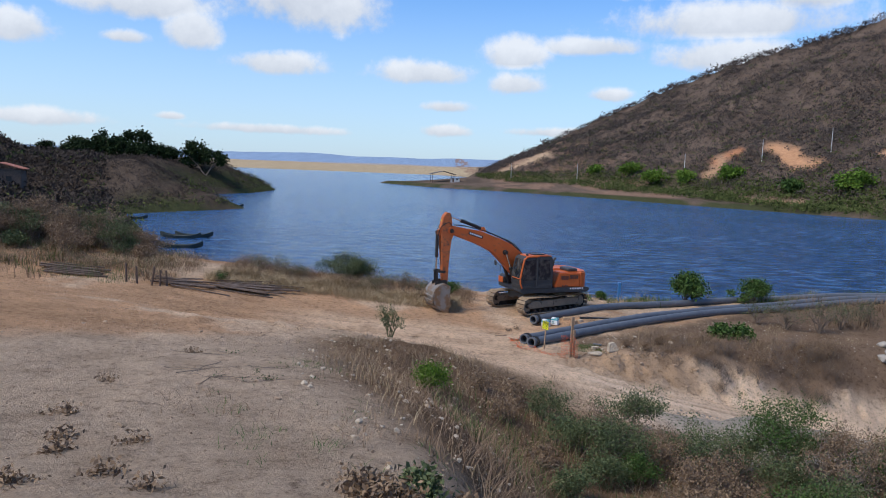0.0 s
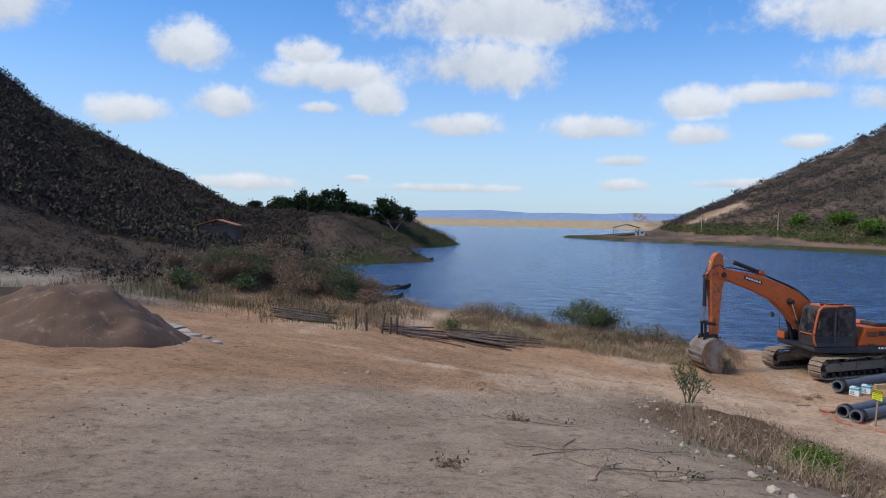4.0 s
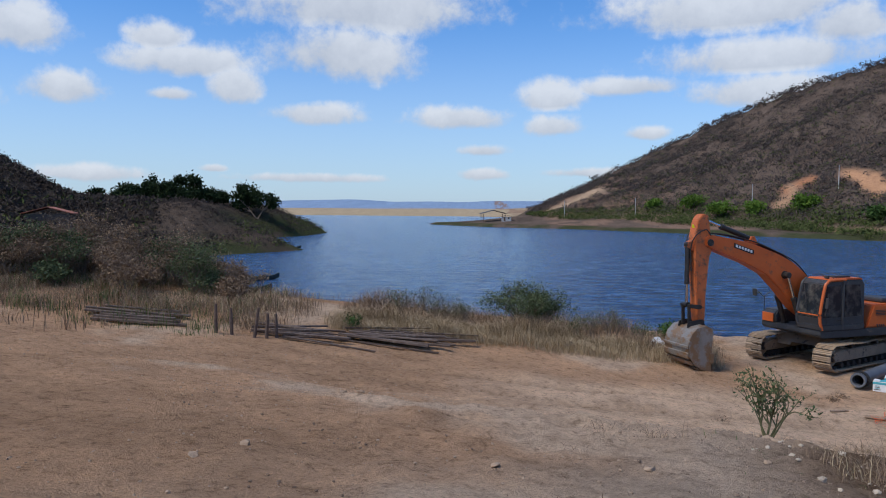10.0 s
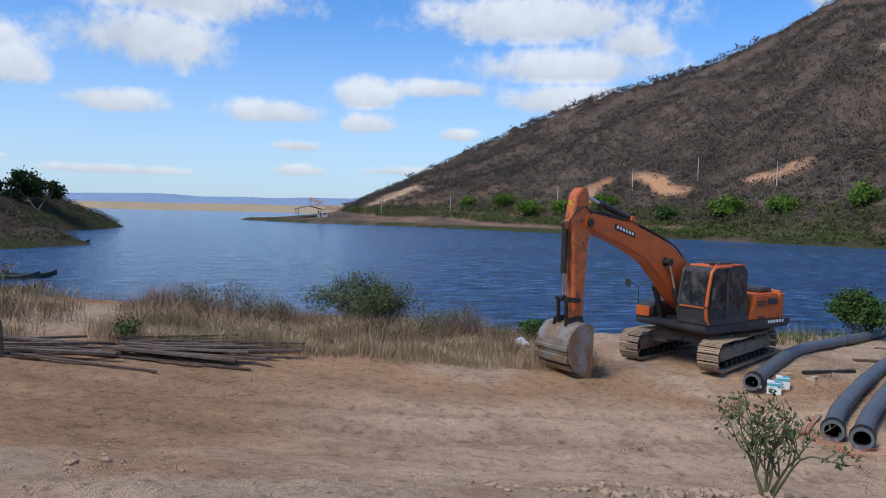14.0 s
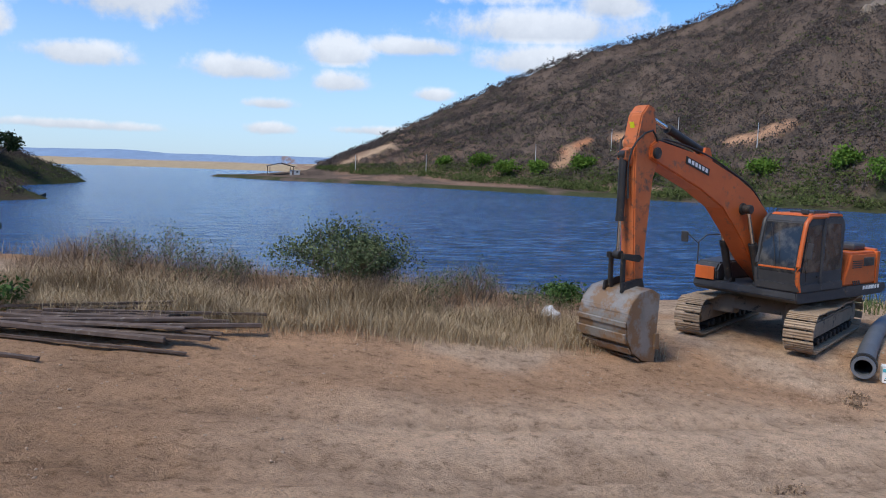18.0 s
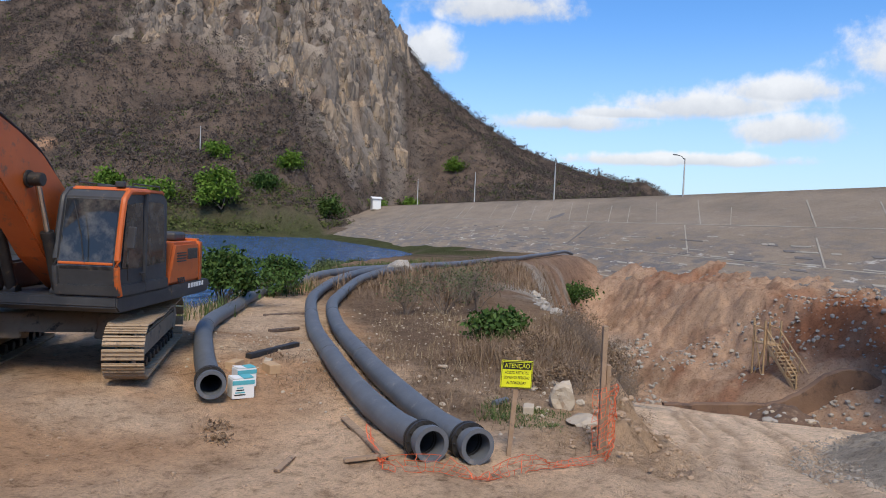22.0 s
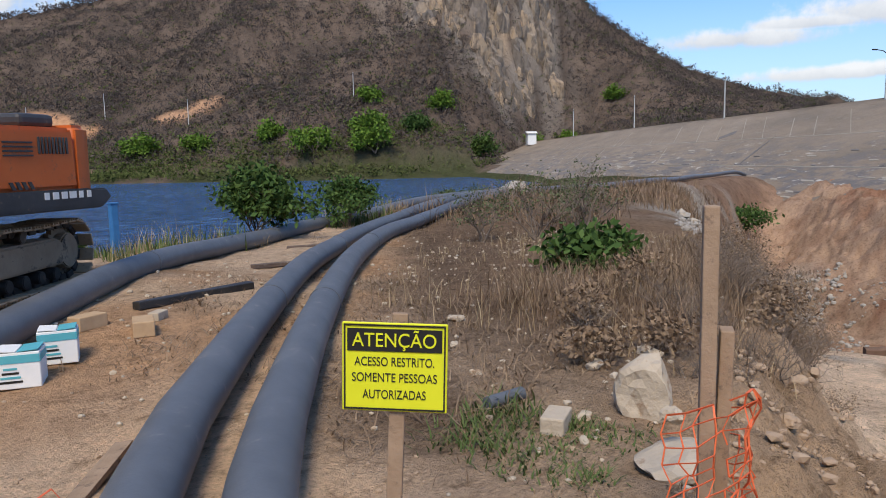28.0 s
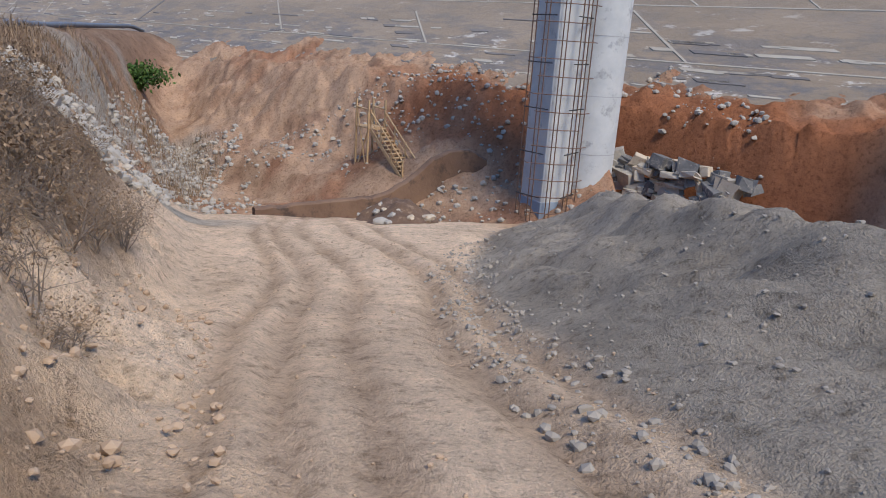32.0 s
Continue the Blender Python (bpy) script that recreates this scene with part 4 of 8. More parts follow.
INK = surface("black_sign_ink", (0.012, 0.012, 0.012), (0.022, 0.022, 0.02), 6.0, 0.5, 0.0, bump=0.03)
TILE_RED = surface("red_roof_tiles", (0.30, 0.10, 0.06), (0.42, 0.17, 0.10), 1.5, 0.85, 0.0, bump=0.5, fine=6)
BOAT = surface("dark_weathered_boat_planks", (0.025, 0.035, 0.035), (0.06, 0.075, 0.07), 1.5, 0.7, 0.0, wear=(0.20, 0.19, 0.16), wear_scale=2.5, wear_at=0.64, bump=0.3)
HEAP_LIGHT = surface("brown_earth_crumbs", (0.16, 0.105, 0.068), (0.25, 0.17, 0.115), 2.0, 0.95, 0.0, bump=0.5, fine=20, coords="world")
CARDBOARD = surface("brown_cardboard", (0.40, 0.27, 0.155), (0.50, 0.35, 0.21), 6.0, 0.9, 0.0, bump=0.15)
TEAL = surface("teal_print", (0.08, 0.36, 0.42), (0.12, 0.44, 0.50), 6.0, 0.6, 0.0, bump=0.05)


def glass_material():
    m, nt, bsdf = new_mat("tinted_cab_glass")
    bsdf.inputs["Base Color"].default_value = (0.018, 0.022, 0.026, 1)
    bsdf.inputs["Roughness"].default_value = 0.06
    bsdf.inputs["IOR"].default_value = 1.5
    dust = ramp_node(nt, noise_node(nt, 3.0, 6, 0.65, obj_coord(nt)), [(0.45, (0.02, 0.024, 0.03)), (0.8, (0.16, 0.15, 0.13))])
    nt.links.new(dust, bsdf.inputs["Base Color"])
    return m


GLASS = glass_material()


def foliage(name, a, b, c, rough=0.75, soft=0.0):
    """Leaf colour that changes from leaf to leaf; soft growth scatters its light as one rounded mass."""
    m, nt, bsdf = new_mat(name)
    rnd = nt.nodes.new("ShaderNodeNewGeometry").outputs["Random Per Island"]
    col = ramp_node(nt, rnd, [(0.0, a), (0.5, b), (1.0, c)])
    nt.links.new(col, bsdf.inputs["Base Color"])
    bsdf.inputs["Roughness"].default_value, bsdf.inputs["Specular IOR Level"].default_value = rough, 0.15
    if soft:
        geo = nt.nodes.new("ShaderNodeNewGeometry")
        bend = nt.nodes.new("ShaderNodeVectorMath")
        bend.operation = "MULTIPLY_ADD"
        nt.links.new(geo.outputs["Normal"], bend.inputs[0])
        bend.inputs[1].default_value = (1 - soft, 1 - soft, 1 - soft)
        bend.inputs[2].default_value = (0, 0, soft)
        unit_n = nt.nodes.new("ShaderNodeVectorMath")
        unit_n.operation = "NORMALIZE"
        nt.links.new(bend.outputs[0], unit_n.inputs[0])
        nt.links.new(unit_n.outputs[0], bsdf.inputs["Normal"])
        bsdf.inputs["Specular IOR Level"].default_value = 0.0
    return m


LEAF_GREEN = foliage("green_leaves", (0.030, 0.060, 0.014), (0.055, 0.105, 0.024), (0.085, 0.135, 0.035))
LEAF_OLIVE = foliage("olive_leaves", (0.050, 0.070, 0.028), (0.090, 0.118, 0.052), (0.15, 0.17, 0.08))
LEAF_BRIGHT = foliage("bright_leaves", (0.055, 0.11, 0.012), (0.095, 0.17, 0.02), (0.15, 0.23, 0.035))
LEAF_DARK = foliage("dark_tree_leaves", (0.012, 0.022, 0.008), (0.022, 0.040, 0.012), (0.036, 0.056, 0.018))
GRASS_DRY = foliage("dry_grass_blades", (0.25, 0.175, 0.095), (0.37, 0.275, 0.16), (0.50, 0.40, 0.25))
GRASS_BROWN = foliage("brown_dead_stalks", (0.14, 0.092, 0.058), (0.22, 0.15, 0.095), (0.31, 0.22, 0.14))
GRASS_GREEN = foliage("green_weeds", (0.05, 0.075, 0.022), (0.085, 0.12, 0.035), (0.14, 0.165, 0.06))
SCRUB = foliage("grey_brown_scrub", (0.046, 0.039, 0.036), (0.082, 0.068, 0.062), (0.135, 0.112, 0.10), 0.95, 0.6)
SCRUB_DARK = foliage("dark_brown_scrub", (0.05, 0.042, 0.037), (0.068, 0.057, 0.05), (0.092, 0.077, 0.067), 0.95, 0.7)
SCRUB_GREEN = foliage("dull_green_scrub", (0.042, 0.055, 0.018), (0.07, 0.088, 0.03), (0.105, 0.12, 0.045), 0.95, 0.5)
TWIG = surface("grey_brown_twigs", (0.13, 0.10, 0.078), (0.22, 0.17, 0.13), 8.0, 0.9, 0.0, bump=0.3)
TWIG_GREEN = surface("green_stems", (0.10, 0.10, 0.045), (0.16, 0.15, 0.07), 8.0, 0.85, 0.0, bump=0.2)


# ---- excavator ----
def tube_part(name, pts, r, mat, parent, seg=10, label=""):
    return part(name, sweep(pts, r, seg), mat, parent, label, True)


def ram(name, a, b, r, rod_from, parent, y=0.0, label=""):
    """A hydraulic cylinder: dark barrel from a, bright rod to b."""
    a, b = Vector((a[0], y, a[1])), Vector((b[0], y, b[1]))
    mid = a.lerp(b, rod_from)
    barrel = tube_part(name, [a, mid], r, STEEL_DARK, parent, 16, label)
    tube_part("rod", [mid - (b - a).normalized() * 0.03, b], r * 0.52, CHROME, barrel, 14)
    bm = sweep([mid - (b - a).normalized() * 0.10, mid], r * 1.14, 16)
    part("gland", bm, STEEL_DARK, barrel, "", True)
    for p in (a, b):
        part("eye", cyl(r * 1.15, r * 2.2, p, (90, 0, 0), 16, bevel=0.01), STEEL_DARK, barrel, "", True)
    return barrel


def build_excavator():
    ux, uy = 5.25, 39.0
    base = gz(4.6, 38.6) + 0.03
    ex = thing("excavator", pose(ux, uy, base, 0, 0, -158.0) @ Matrix.Diagonal((0.985, 0.985, 0.985, 1)),
               "dusty orange tracked excavator with its bucket resting on the earth", "excavator")
    turn = pose(0.05, -0.28, 0, 0, 0, 14.0)

    def low(name, bm, mat, parent=ex, label="", sm=False):
        return part(name, move(bm, turn), mat, parent, label, sm)

    # undercarriage
    for s, side in ((-1.195, "right"), (1.195, "left")):
        fr = low("track_frame", prism([(-1.75, 0.30), (1.75, 0.30), (1.9, 0.52), (1.5, 0.66), (-1.5, 0.66), (-1.9, 0.52)], 0.36, 0.03, at=s), DUSTY, ex, "dusty track frame")
        for x in (-1.42, -1.07, -0.72, -0.37, -0.02, 0.33, 0.68, 1.03, 1.38):
            low("track_roller", cyl(0.085, 0.40, (x, s, 0.20), (90, 0, 0), 16, bevel=0.01), STEEL_DARK, fr, "", True)
        for x in (-0.75, 0.75):
            low("carrier_roller", cyl(0.07, 0.36, (x, s, 0.74), (90, 0, 0), 14, bevel=0.01), STEEL_DARK, fr, "", True)
        idler = low("idler_wheel", cyl(0.33, 0.16, (1.83, s, 0.46), (90, 0, 0), 32, bevel=0.03), DUSTY, fr, "", True)
        low("hub", cyl(0.13, 0.30, (1.83, s, 0.46), (90, 0, 0), 18, bevel=0.02), STEEL_DARK, idler, "", True)
        bm = bmesh.new()
        teeth = 21
        ring = []
        for k in range(teeth * 2):
            a = math.pi * k / teeth
            r = 0.36 if k % 2 else 0.29
            ring.append((-1.83 + r * math.cos(a), 0.46 + r * math.sin(a)))
        prism(ring, 0.07, 0, bm, at=s)
        cyl(0.24, 0.34, (-1.83, s, 0.46), (90, 0, 0), 24, bevel=0.02, bm=bm)
        low("drive_sprocket", bm, DUSTY, fr)
        # the chain: 47 shoes round the frame
        r, half, n = 0.40, 1.83, 47
        loop = 4 * half + 2 * math.pi * r
        shoe = bmesh.new()
        box(0.172, 0.60, 0.022, (0, 0, 0), bevel=0.006, bm=shoe, seg=1)
        for gx in (-0.06, 0.0, 0.06):
            box(0.016, 0.59, 0.026, (gx, 0, 0.022), bm=shoe)
        me = bpy.data.meshes.new("track_shoe")
        shoe.to_mesh(me)
        shoe.free()
        me.materials.append(SHOE)
        link = bpy.data.meshes.new("chain_link")
        lb = box(0.15, 0.05, 0.085, (0, 0.09, -0.05), bevel=0.012, seg=1)
        box(0.15, 0.05, 0.085, (0, -0.09, -0.05), bevel=0.012, bm=lb, seg=1)
        lb.to_mesh(link)
        lb.free()
        link.materials.append(STEEL_DARK)
        for k in range(n):
            d = loop * (k + 0.5) / n
            if d < 2 * half:
                x, z, a = -half + d, 0.46 + r, 0.0
            elif d < 2 * half + math.pi * r:
                th = (d - 2 * half) / r
                x, z, a = half + r * math.sin(th), 0.46 + r * math.cos(th), math.degrees(th)
            elif d < 4 * half + math.pi * r:
                x, z, a = half - (d - 2 * half - math.pi * r), 0.46 - r, 180.0
            else:
                th = math.pi + (d - 4 * half - math.pi * r) / r
                x, z, a = -half + r * math.sin(th), 0.46 + r * math.cos(th), math.degrees(th)
            if a == 0.0:
                z -= 0.045 * math.sin(math.pi * (x + half) / (2 * half)) * abs(math.sin(2.5 * math.pi * (x + half) / (2 * half)))
            ob = new("track_shoe", me)
            ob.parent, ob.matrix_basis = fr, turn @ pose(x, s, z, 0, a, 0)
            lk = new("chain_link", link)
            lk.parent, lk.matrix_basis = fr, turn @ pose(x, s, z, 0, a, 0)
    bm = prism([(-1.15, 0.62), (1.15, 0.62), (0.9, 0.92), (-0.9, 0.92)], 1.2, 0.03)
    for sx in (-1, 1):
        for sy in (-1, 1):
            leg = prism([(sx * 0.35, 0.90), (sx * 0.95, 0.90), (sx * 1.15, 0.52), (sx * 0.75, 0.46)], 0.62, 0.02, at=sy * 0.85)
            merge(bm, leg)
    low("carbody", bm, DUSTY, ex, "dusty steel cross frame")
    low("slew_ring", cyl(0.68, 0.16, (0, 0, 0.97), seg=48, bevel=0.01), STEEL_DARK, ex, "", True)

    # upper structure
    up = part("platform", prism([(-1.95, 1.05), (1.72, 1.05), (1.85, 1.14), (1.85, 1.30), (-2.05, 1.30), (-2.15, 1.18)], 2.54, 0.02), CHARCOAL, ex, "charcoal revolving platform")
    hood = part("engine_hood", prism([(-1.6, 1.305), (-0.15, 1.305), (-0.15, 2.02), (-0.35, 2.12), (-1.5, 2.12), (-1.6, 2.05)], 1.35, 0.05, at=-0.45), ORANGE, ex, "orange engine hood")
    part("side_cover", prism([(-1.58, 1.305), (-0.05, 1.305), (-0.22, 1.7), (-0.36, 2.06), (-1.54, 2.06)], 1.02, 0.05, at=0.745), ORANGE, ex, "orange side cover")
    cw = bmesh.new()
    out = []
    for k in range(25):
        a = math.pi / 2 + math.pi * k / 24
        out.append((-1.5 + 0.68 * math.cos(a) * abs(math.cos(a)) ** -0.35 if abs(math.cos(a)) > 1e-3 else -1.5, 1.27 * math.sin(a)))
    lo = [cw.verts.new((x, y, 1.08)) for x, y in out]
    hi = [cw.verts.new((x, y, 2.10)) for x, y in out]
    for k in range(24):
        cw.faces.new((lo[k], lo[k + 1], hi[k + 1], hi[k]))
    cw.faces.new((lo[-1], lo[0], hi[0], hi[-1]))
    cw.faces.new(lo[::-1])
    cw.faces.new(hi)
    bmesh.ops.recalc_face_normals(cw, faces=cw.faces)
    bmesh.ops.bevel(cw, geom=[e for e in cw.edges if e.calc_face_angle(0) > 0.8], offset=0.06, segments=3, affect="EDGES")
    cwo = part("counterweight", cw, ORANGE, ex, "rounded orange counterweight", True)
    part("stripe", box(1.5, 0.02, 0.20, (-0.95, 1.268, 1.21)), CHARCOAL, ex, "black band along the body")
    for k in range(9):
        part("louvre", box(0.03, 0.02, 0.20, (-1.40 + 0.055 * k, 1.262, 1.84), bevel=0.004, seg=1), CHARCOAL, hood)
    for k in range(4):
        part("louvre", box(0.42, 0.02, 0.02, (-0.65, 1.262, 1.72 + 0.05 * k)), CHARCOAL, hood)
    for k, w in enumerate((0.10, 0.10, 0.16, 0.13, 0.13, 0.10)):
        part("lettering", box(w * 0.7, 0.012, 0.085, (-1.70 + 0.14 * k, 1.281, 1.24)), WHITE, ex, "unreadable white lettering" if k == 0 else "")
    for k in range(4):
        part("slash_mark", prism([(-0.85 + 0.09 * k, 1.33), (-0.80 + 0.09 * k, 1.33), (-0.75 + 0.09 * k, 1.42), (-0.80 + 0.09 * k, 1.42)], 0.012, at=1.263), CHARCOAL, ex)
    part("exhaust_pipe", sweep([(-1.1, -0.75, 2.1), (-1.1, -0.75, 2.42), (-1.22, -0.75, 2.55)], 0.06, 14), STEEL_DARK, ex, "", True)
    part("air_duct", box(0.55, 0.9, 0.16, (-1.25, 0.55, 2.15), bevel=0.05), CHARCOAL, ex)
    part("tool_box", prism([(0.55, 1.305), (1.82, 1.305), (1.86, 1.55), (1.75, 1.72), (0.55, 1.78)], 0.62, 0.04, at=-0.95), CHARCOAL, ex, "dark step and fuel box")
    part("front_cover", box(0.03, 0.50, 0.30, (1.875, -0.95, 1.46), bevel=0.012), ORANGE, ex, "orange front cover")
    part("fuel_tank", box(1.1, 0.62, 0.80, (0.0, -0.95, 1.70), bevel=0.04), CHARCOAL, ex)
    rail = [(1.80, -1.22, 1.3), (1.80, -1.22, 2.15), (1.5, -1.22, 2.30), (0.5, -1.22, 2.30), (0.4, -1.22, 2.1)]
    tube_part("handrail", rail, 0.017, CHARCOAL, ex)
    tube_part("mirror_arm", [(1.80, -1.22, 2.1), (1.95, -1.42, 2.32), (1.95, -1.5, 2.38)], 0.014, CHARCOAL, ex)
    part("mirror", box(0.05, 0.17, 0.26, (1.96, -1.5, 2.25), (0, 8, 12), bevel=0.02), CHARCOAL, ex)

    # cab
    cy, w = 0.82, 0.98
    side = [(0.05, 1.30), (1.82, 1.30), (1.92, 1.75), (1.72, 2.78), (1.58, 2.90), (0.22, 2.90), (0.08, 2.78)]
    cab = part("cab", prism(side, w - 0.06, 0.03, at=cy), CHARCOAL, ex, "cab with dark tinted windows")
    for s in (-1, 1):
        yy = cy + s * (w / 2 - 0.025)
        bars = [[(1.80, 1.32), (1.90, 1.75), (1.71, 2.77), (1.56, 2.89), (0.9, 2.91)], [(0.98, 1.32), (0.98, 2.88)]] if s > 0 else [[(1.80, 1.32), (1.90, 1.75), (1.71, 2.77), (1.56, 2.89), (0.22, 2.91)]]
        for j, line in enumerate(bars):
            pts = curve_points([(x, yy, z) for x, z in line], 0.12)
            part("cab_pillar", sweep(pts, 0.048, 8), CHARCOAL if j or s < 0 else ORANGE, cab, "dark cab pillar" if j or s < 0 else "orange cab pillar", True)
    part("roof", prism([(0.12, 2.885), (1.56, 2.885), (1.50, 2.955), (0.2, 2.955)], w - 0.08, 0.03, at=cy), ORANGE, cab, "orange cab roof")
    part("sill", prism([(0.08, 1.31), (1.86, 1.31), (1.90, 1.48), (0.08, 1.48)], w + 0.02, 0.015, at=cy), CHARCOAL, cab, "charcoal cab sill")
    front = [(1.835, 1.50), (1.93, 1.76), (1.735, 2.76), (1.715, 2.76), (1.90, 1.76), (1.81, 1.50)]
    part("windscreen", prism(front, w - 0.18, 0, at=cy), GLASS, cab, "dusty dark windscreen")
    part("windscreen_bar", box(0.03, w - 0.16, 0.04, (1.925, cy, 1.80), bevel=0.01), ORANGE, cab)
    part("door_window", prism([(1.05, 1.72), (1.76, 1.72), (1.63, 2.70), (1.10, 2.74)], 0.015, at=cy + w / 2 - 0.022), GLASS, cab, "dark door window")
    part("rear_side_window", prism([(0.18, 1.75), (0.90, 1.72), (0.90, 2.76), (0.30, 2.74)], 0.015, at=cy + w / 2 - 0.022), GLASS, cab, "dark rear side window")
    part("inner_side_window", prism([(0.2, 1.75), (1.75, 1.75), (1.63, 2.72), (0.3, 2.74)], 0.015, at=cy - w / 2 + 0.022), GLASS, cab)
    part("door_handle", box(0.14, 0.03, 0.035, (1.15, cy + w / 2 + 0.02, 1.62), bevel=0.01), STEEL_DARK, cab)
    tube_part("grab_rail", [(1.70, cy + w / 2 + 0.05, 1.55), (1.78, cy + w / 2 + 0.07, 1.8), (1.64, cy + w / 2 + 0.05, 2.5)], 0.014, STEEL_DARK, cab)
    part("cab_mirror", box(0.04, 0.14, 0.34, (1.80, cy + w / 2 + 0.14, 2.20), (0, -6, -15), bevel=0.02), CHARCOAL, cab)
    tube_part("wiper", [(1.90, cy - 0.2, 2.72), (1.955, cy - 0.05, 2.2), (1.985, cy, 1.85)], 0.009, RUBBER, cab)
    for yy in (cy - 0.42, cy + 0.42):
        tube_part("roof_rail", [(1.35, yy, 2.95), (1.35, yy, 3.02), (0.35, yy, 3.02), (0.35, yy, 2.95)], 0.012, CHARCOAL, cab)
    part("roof_hatch", box(0.6, 0.55, 0.05, (0.8, cy, 2.975), bevel=0.015), CHARCOAL, cab)
    part("work_light", box(0.09, 0.14, 0.09, (1.5, cy + 0.3, 3.0), bevel=0.015), CHARCOAL, cab)

    # boom
    by = -0.10
    boom = part("boom", prism([(0.28, 1.55), (0.55, 1.95), (1.25, 2.92), (1.85, 3.38), (2.45, 3.66), (3.6, 4.06), (5.18, 4.33), (5.34, 4.22), (5.34, 3.98), (5.15, 3.90),
                               (3.75, 3.40), (2.95, 3.02), (2.40, 2.52), (1.75, 1.85), (0.95, 1.30), (0.45, 1.28)], 0.46, 0.025, at=by), ORANGE, ex, "scuffed orange boom", False)
    for s in (-1, 1):
        plate = part("name_plate", prism([(3.52, 3.68), (4.30, 3.92), (4.28, 4.06), (3.50, 3.82)], 0.01, at=by + s * 0.234), INK, boom, "black plate with plain white marks")
        for k in range(6):
            x0 = 3.57 + 0.115 * k
            z0 = 3.72 + 0.307 * (x0 - 3.52)
            part("mark", prism([(x0, z0), (x0 + 0.08, z0 + 0.025), (x0 + 0.075, z0 + 0.105), (x0 - 0.005, z0 + 0.08)], 0.012, at=by + s * 0.235), WHITE, plate)
        part("boom_pin", cyl(0.13, 0.05, (2.25, by + s * 0.25, 3.0), (90, 0, 0), 20, bevel=0.01), STEEL_DARK, boom, "", True)
        ram("boom_cylinder", (1.62, 1.32), (2.25, 3.0), 0.085, 0.55, boom, by + s * 0.36)
        tube_part("hose", curve_points([(0.7, by + s * 0.12, 2.3), (1.6, by + s * 0.12, 3.32), (2.6, by + s * 0.12, 3.80), (3.6, by + s * 0.12, 4.14), (4.9, by + s * 0.12, 4.36), (5.1, by + s * 0.16, 4.1)], 0.2), 0.022, RUBBER, boom, 8)
        tube_part("hose", curve_points([(1.3, by + s * 0.05, 3.05), (2.2, by + s * 0.05, 3.64), (3.2, by + s * 0.05, 4.02), (3.5, by + s * 0.1, 4.25)], 0.2), 0.02, RUBBER, boom, 8)
    ram("arm_cylinder", (3.45, 4.17), (5.36, 4.84), 0.085, 0.62, boom, by)
    part("cylinder_bracket", prism([(3.25, 4.0), (3.62, 4.08), (3.52, 4.26), (3.38, 4.26)], 0.26, 0.01, at=by), ORANGE, boom)

    # arm
    arm = part("arm", prism([(5.22, 4.93), (5.42, 4.99), (5.60, 4.80), (5.72, 4.25), (5.70, 3.6), (5.60, 2.2), (5.55, 1.62), (5.46, 1.50), (5.34, 1.50), (5.28, 1.62), (5.26, 2.4), (5.16, 3.6), (5.02, 3.92), (5.02, 4.16), (5.12, 4.3)],
                            0.34, 0.025, at=by), ORANGE_WORN, ex, "scuffed orange arm with worn paint")
    part("arm_pin", cyl(0.11, 0.56, (5.19, by, 4.08), (90, 0, 0), 20, bevel=0.015), STEEL_DARK, arm, "", True)
    ram("bucket_cylinder", (5.86, 4.02), (5.86, 2.12), 0.075, 0.66, arm, by)
    part("cylinder_bracket", prism([(5.65, 4.2), (5.92, 4.08), (5.92, 3.94), (5.68, 3.8)], 0.2, 0.01, at=by), ORANGE_WORN, arm)
    for s in (-1, 1):
        part("bucket_link", prism([(5.40, 2.05), (5.48, 2.12), (5.92, 2.16), (5.92, 2.05), (5.50, 1.98)], 0.05, 0.01, at=by + s * 0.21), STEEL_DARK, arm)
        part("push_link", prism([(5.82, 2.15), (5.92, 2.15), (5.90, 1.50), (5.80, 1.46)], 0.06, 0.01, at=by + s * 0.15), STEEL_DARK, arm)
        tube_part("hose", curve_points([(5.1, by + s * 0.2, 4.2), (5.35, by + s * 0.24, 4.5), (5.72, by + s * 0.2, 4.3), (5.82, by + s * 0.1, 3.9), (5.78, by + s * 0.1, 3.2)], 0.15), 0.02, RUBBER, arm, 8)
    part("plate_mark", box(0.012, 0.10, 0.20, (5.655, by, 4.55), (0, 18, 0)), YELLOW, arm, "small yellow warning plate")

    # bucket
    prof = [(5.30, 1.40), (5.55, 1.52), (5.88, 1.46), (6.10, 1.25), (6.20, 0.95), (6.16, 0.62), (6.0, 0.34), (5.72, 0.16), (5.36, 0.07)]
    bw = 1.22
    shell = bmesh.new()
    outer, inner = prof, [(x - 0.05 * (x - 5.2), z + (0.035 if z < 0.8 else -0.035)) for x, z in prof]
    prism(outer + inner[::-1], bw, 0, shell, at=by)
    bucket = part("bucket", shell, STEEL_WORN, ex, "worn bare steel bucket with earth on it", True)
    for s in (-1, 1):
        part("side_plate", prism(prof, 0.035, 0.006, at=by + s * (bw / 2 - 0.012)), STEEL_WORN, bucket)
        part("hinge_plate", prism([(5.28, 1.38), (5.38, 1.66), (5.55, 1.66), (5.95, 1.60), (5.98, 1.42), (5.6, 1.46)], 0.05, 0.01, at=by + s * 0.22), STEEL_DARK, bucket)
        part("side_cutter", prism([(5.28, 0.35), (5.42, 0.35), (5.42, 0.65), (5.30, 0.65)], 0.05, 0.008, at=by + s * (bw / 2 + 0.02)), STEEL_WORN, bucket)
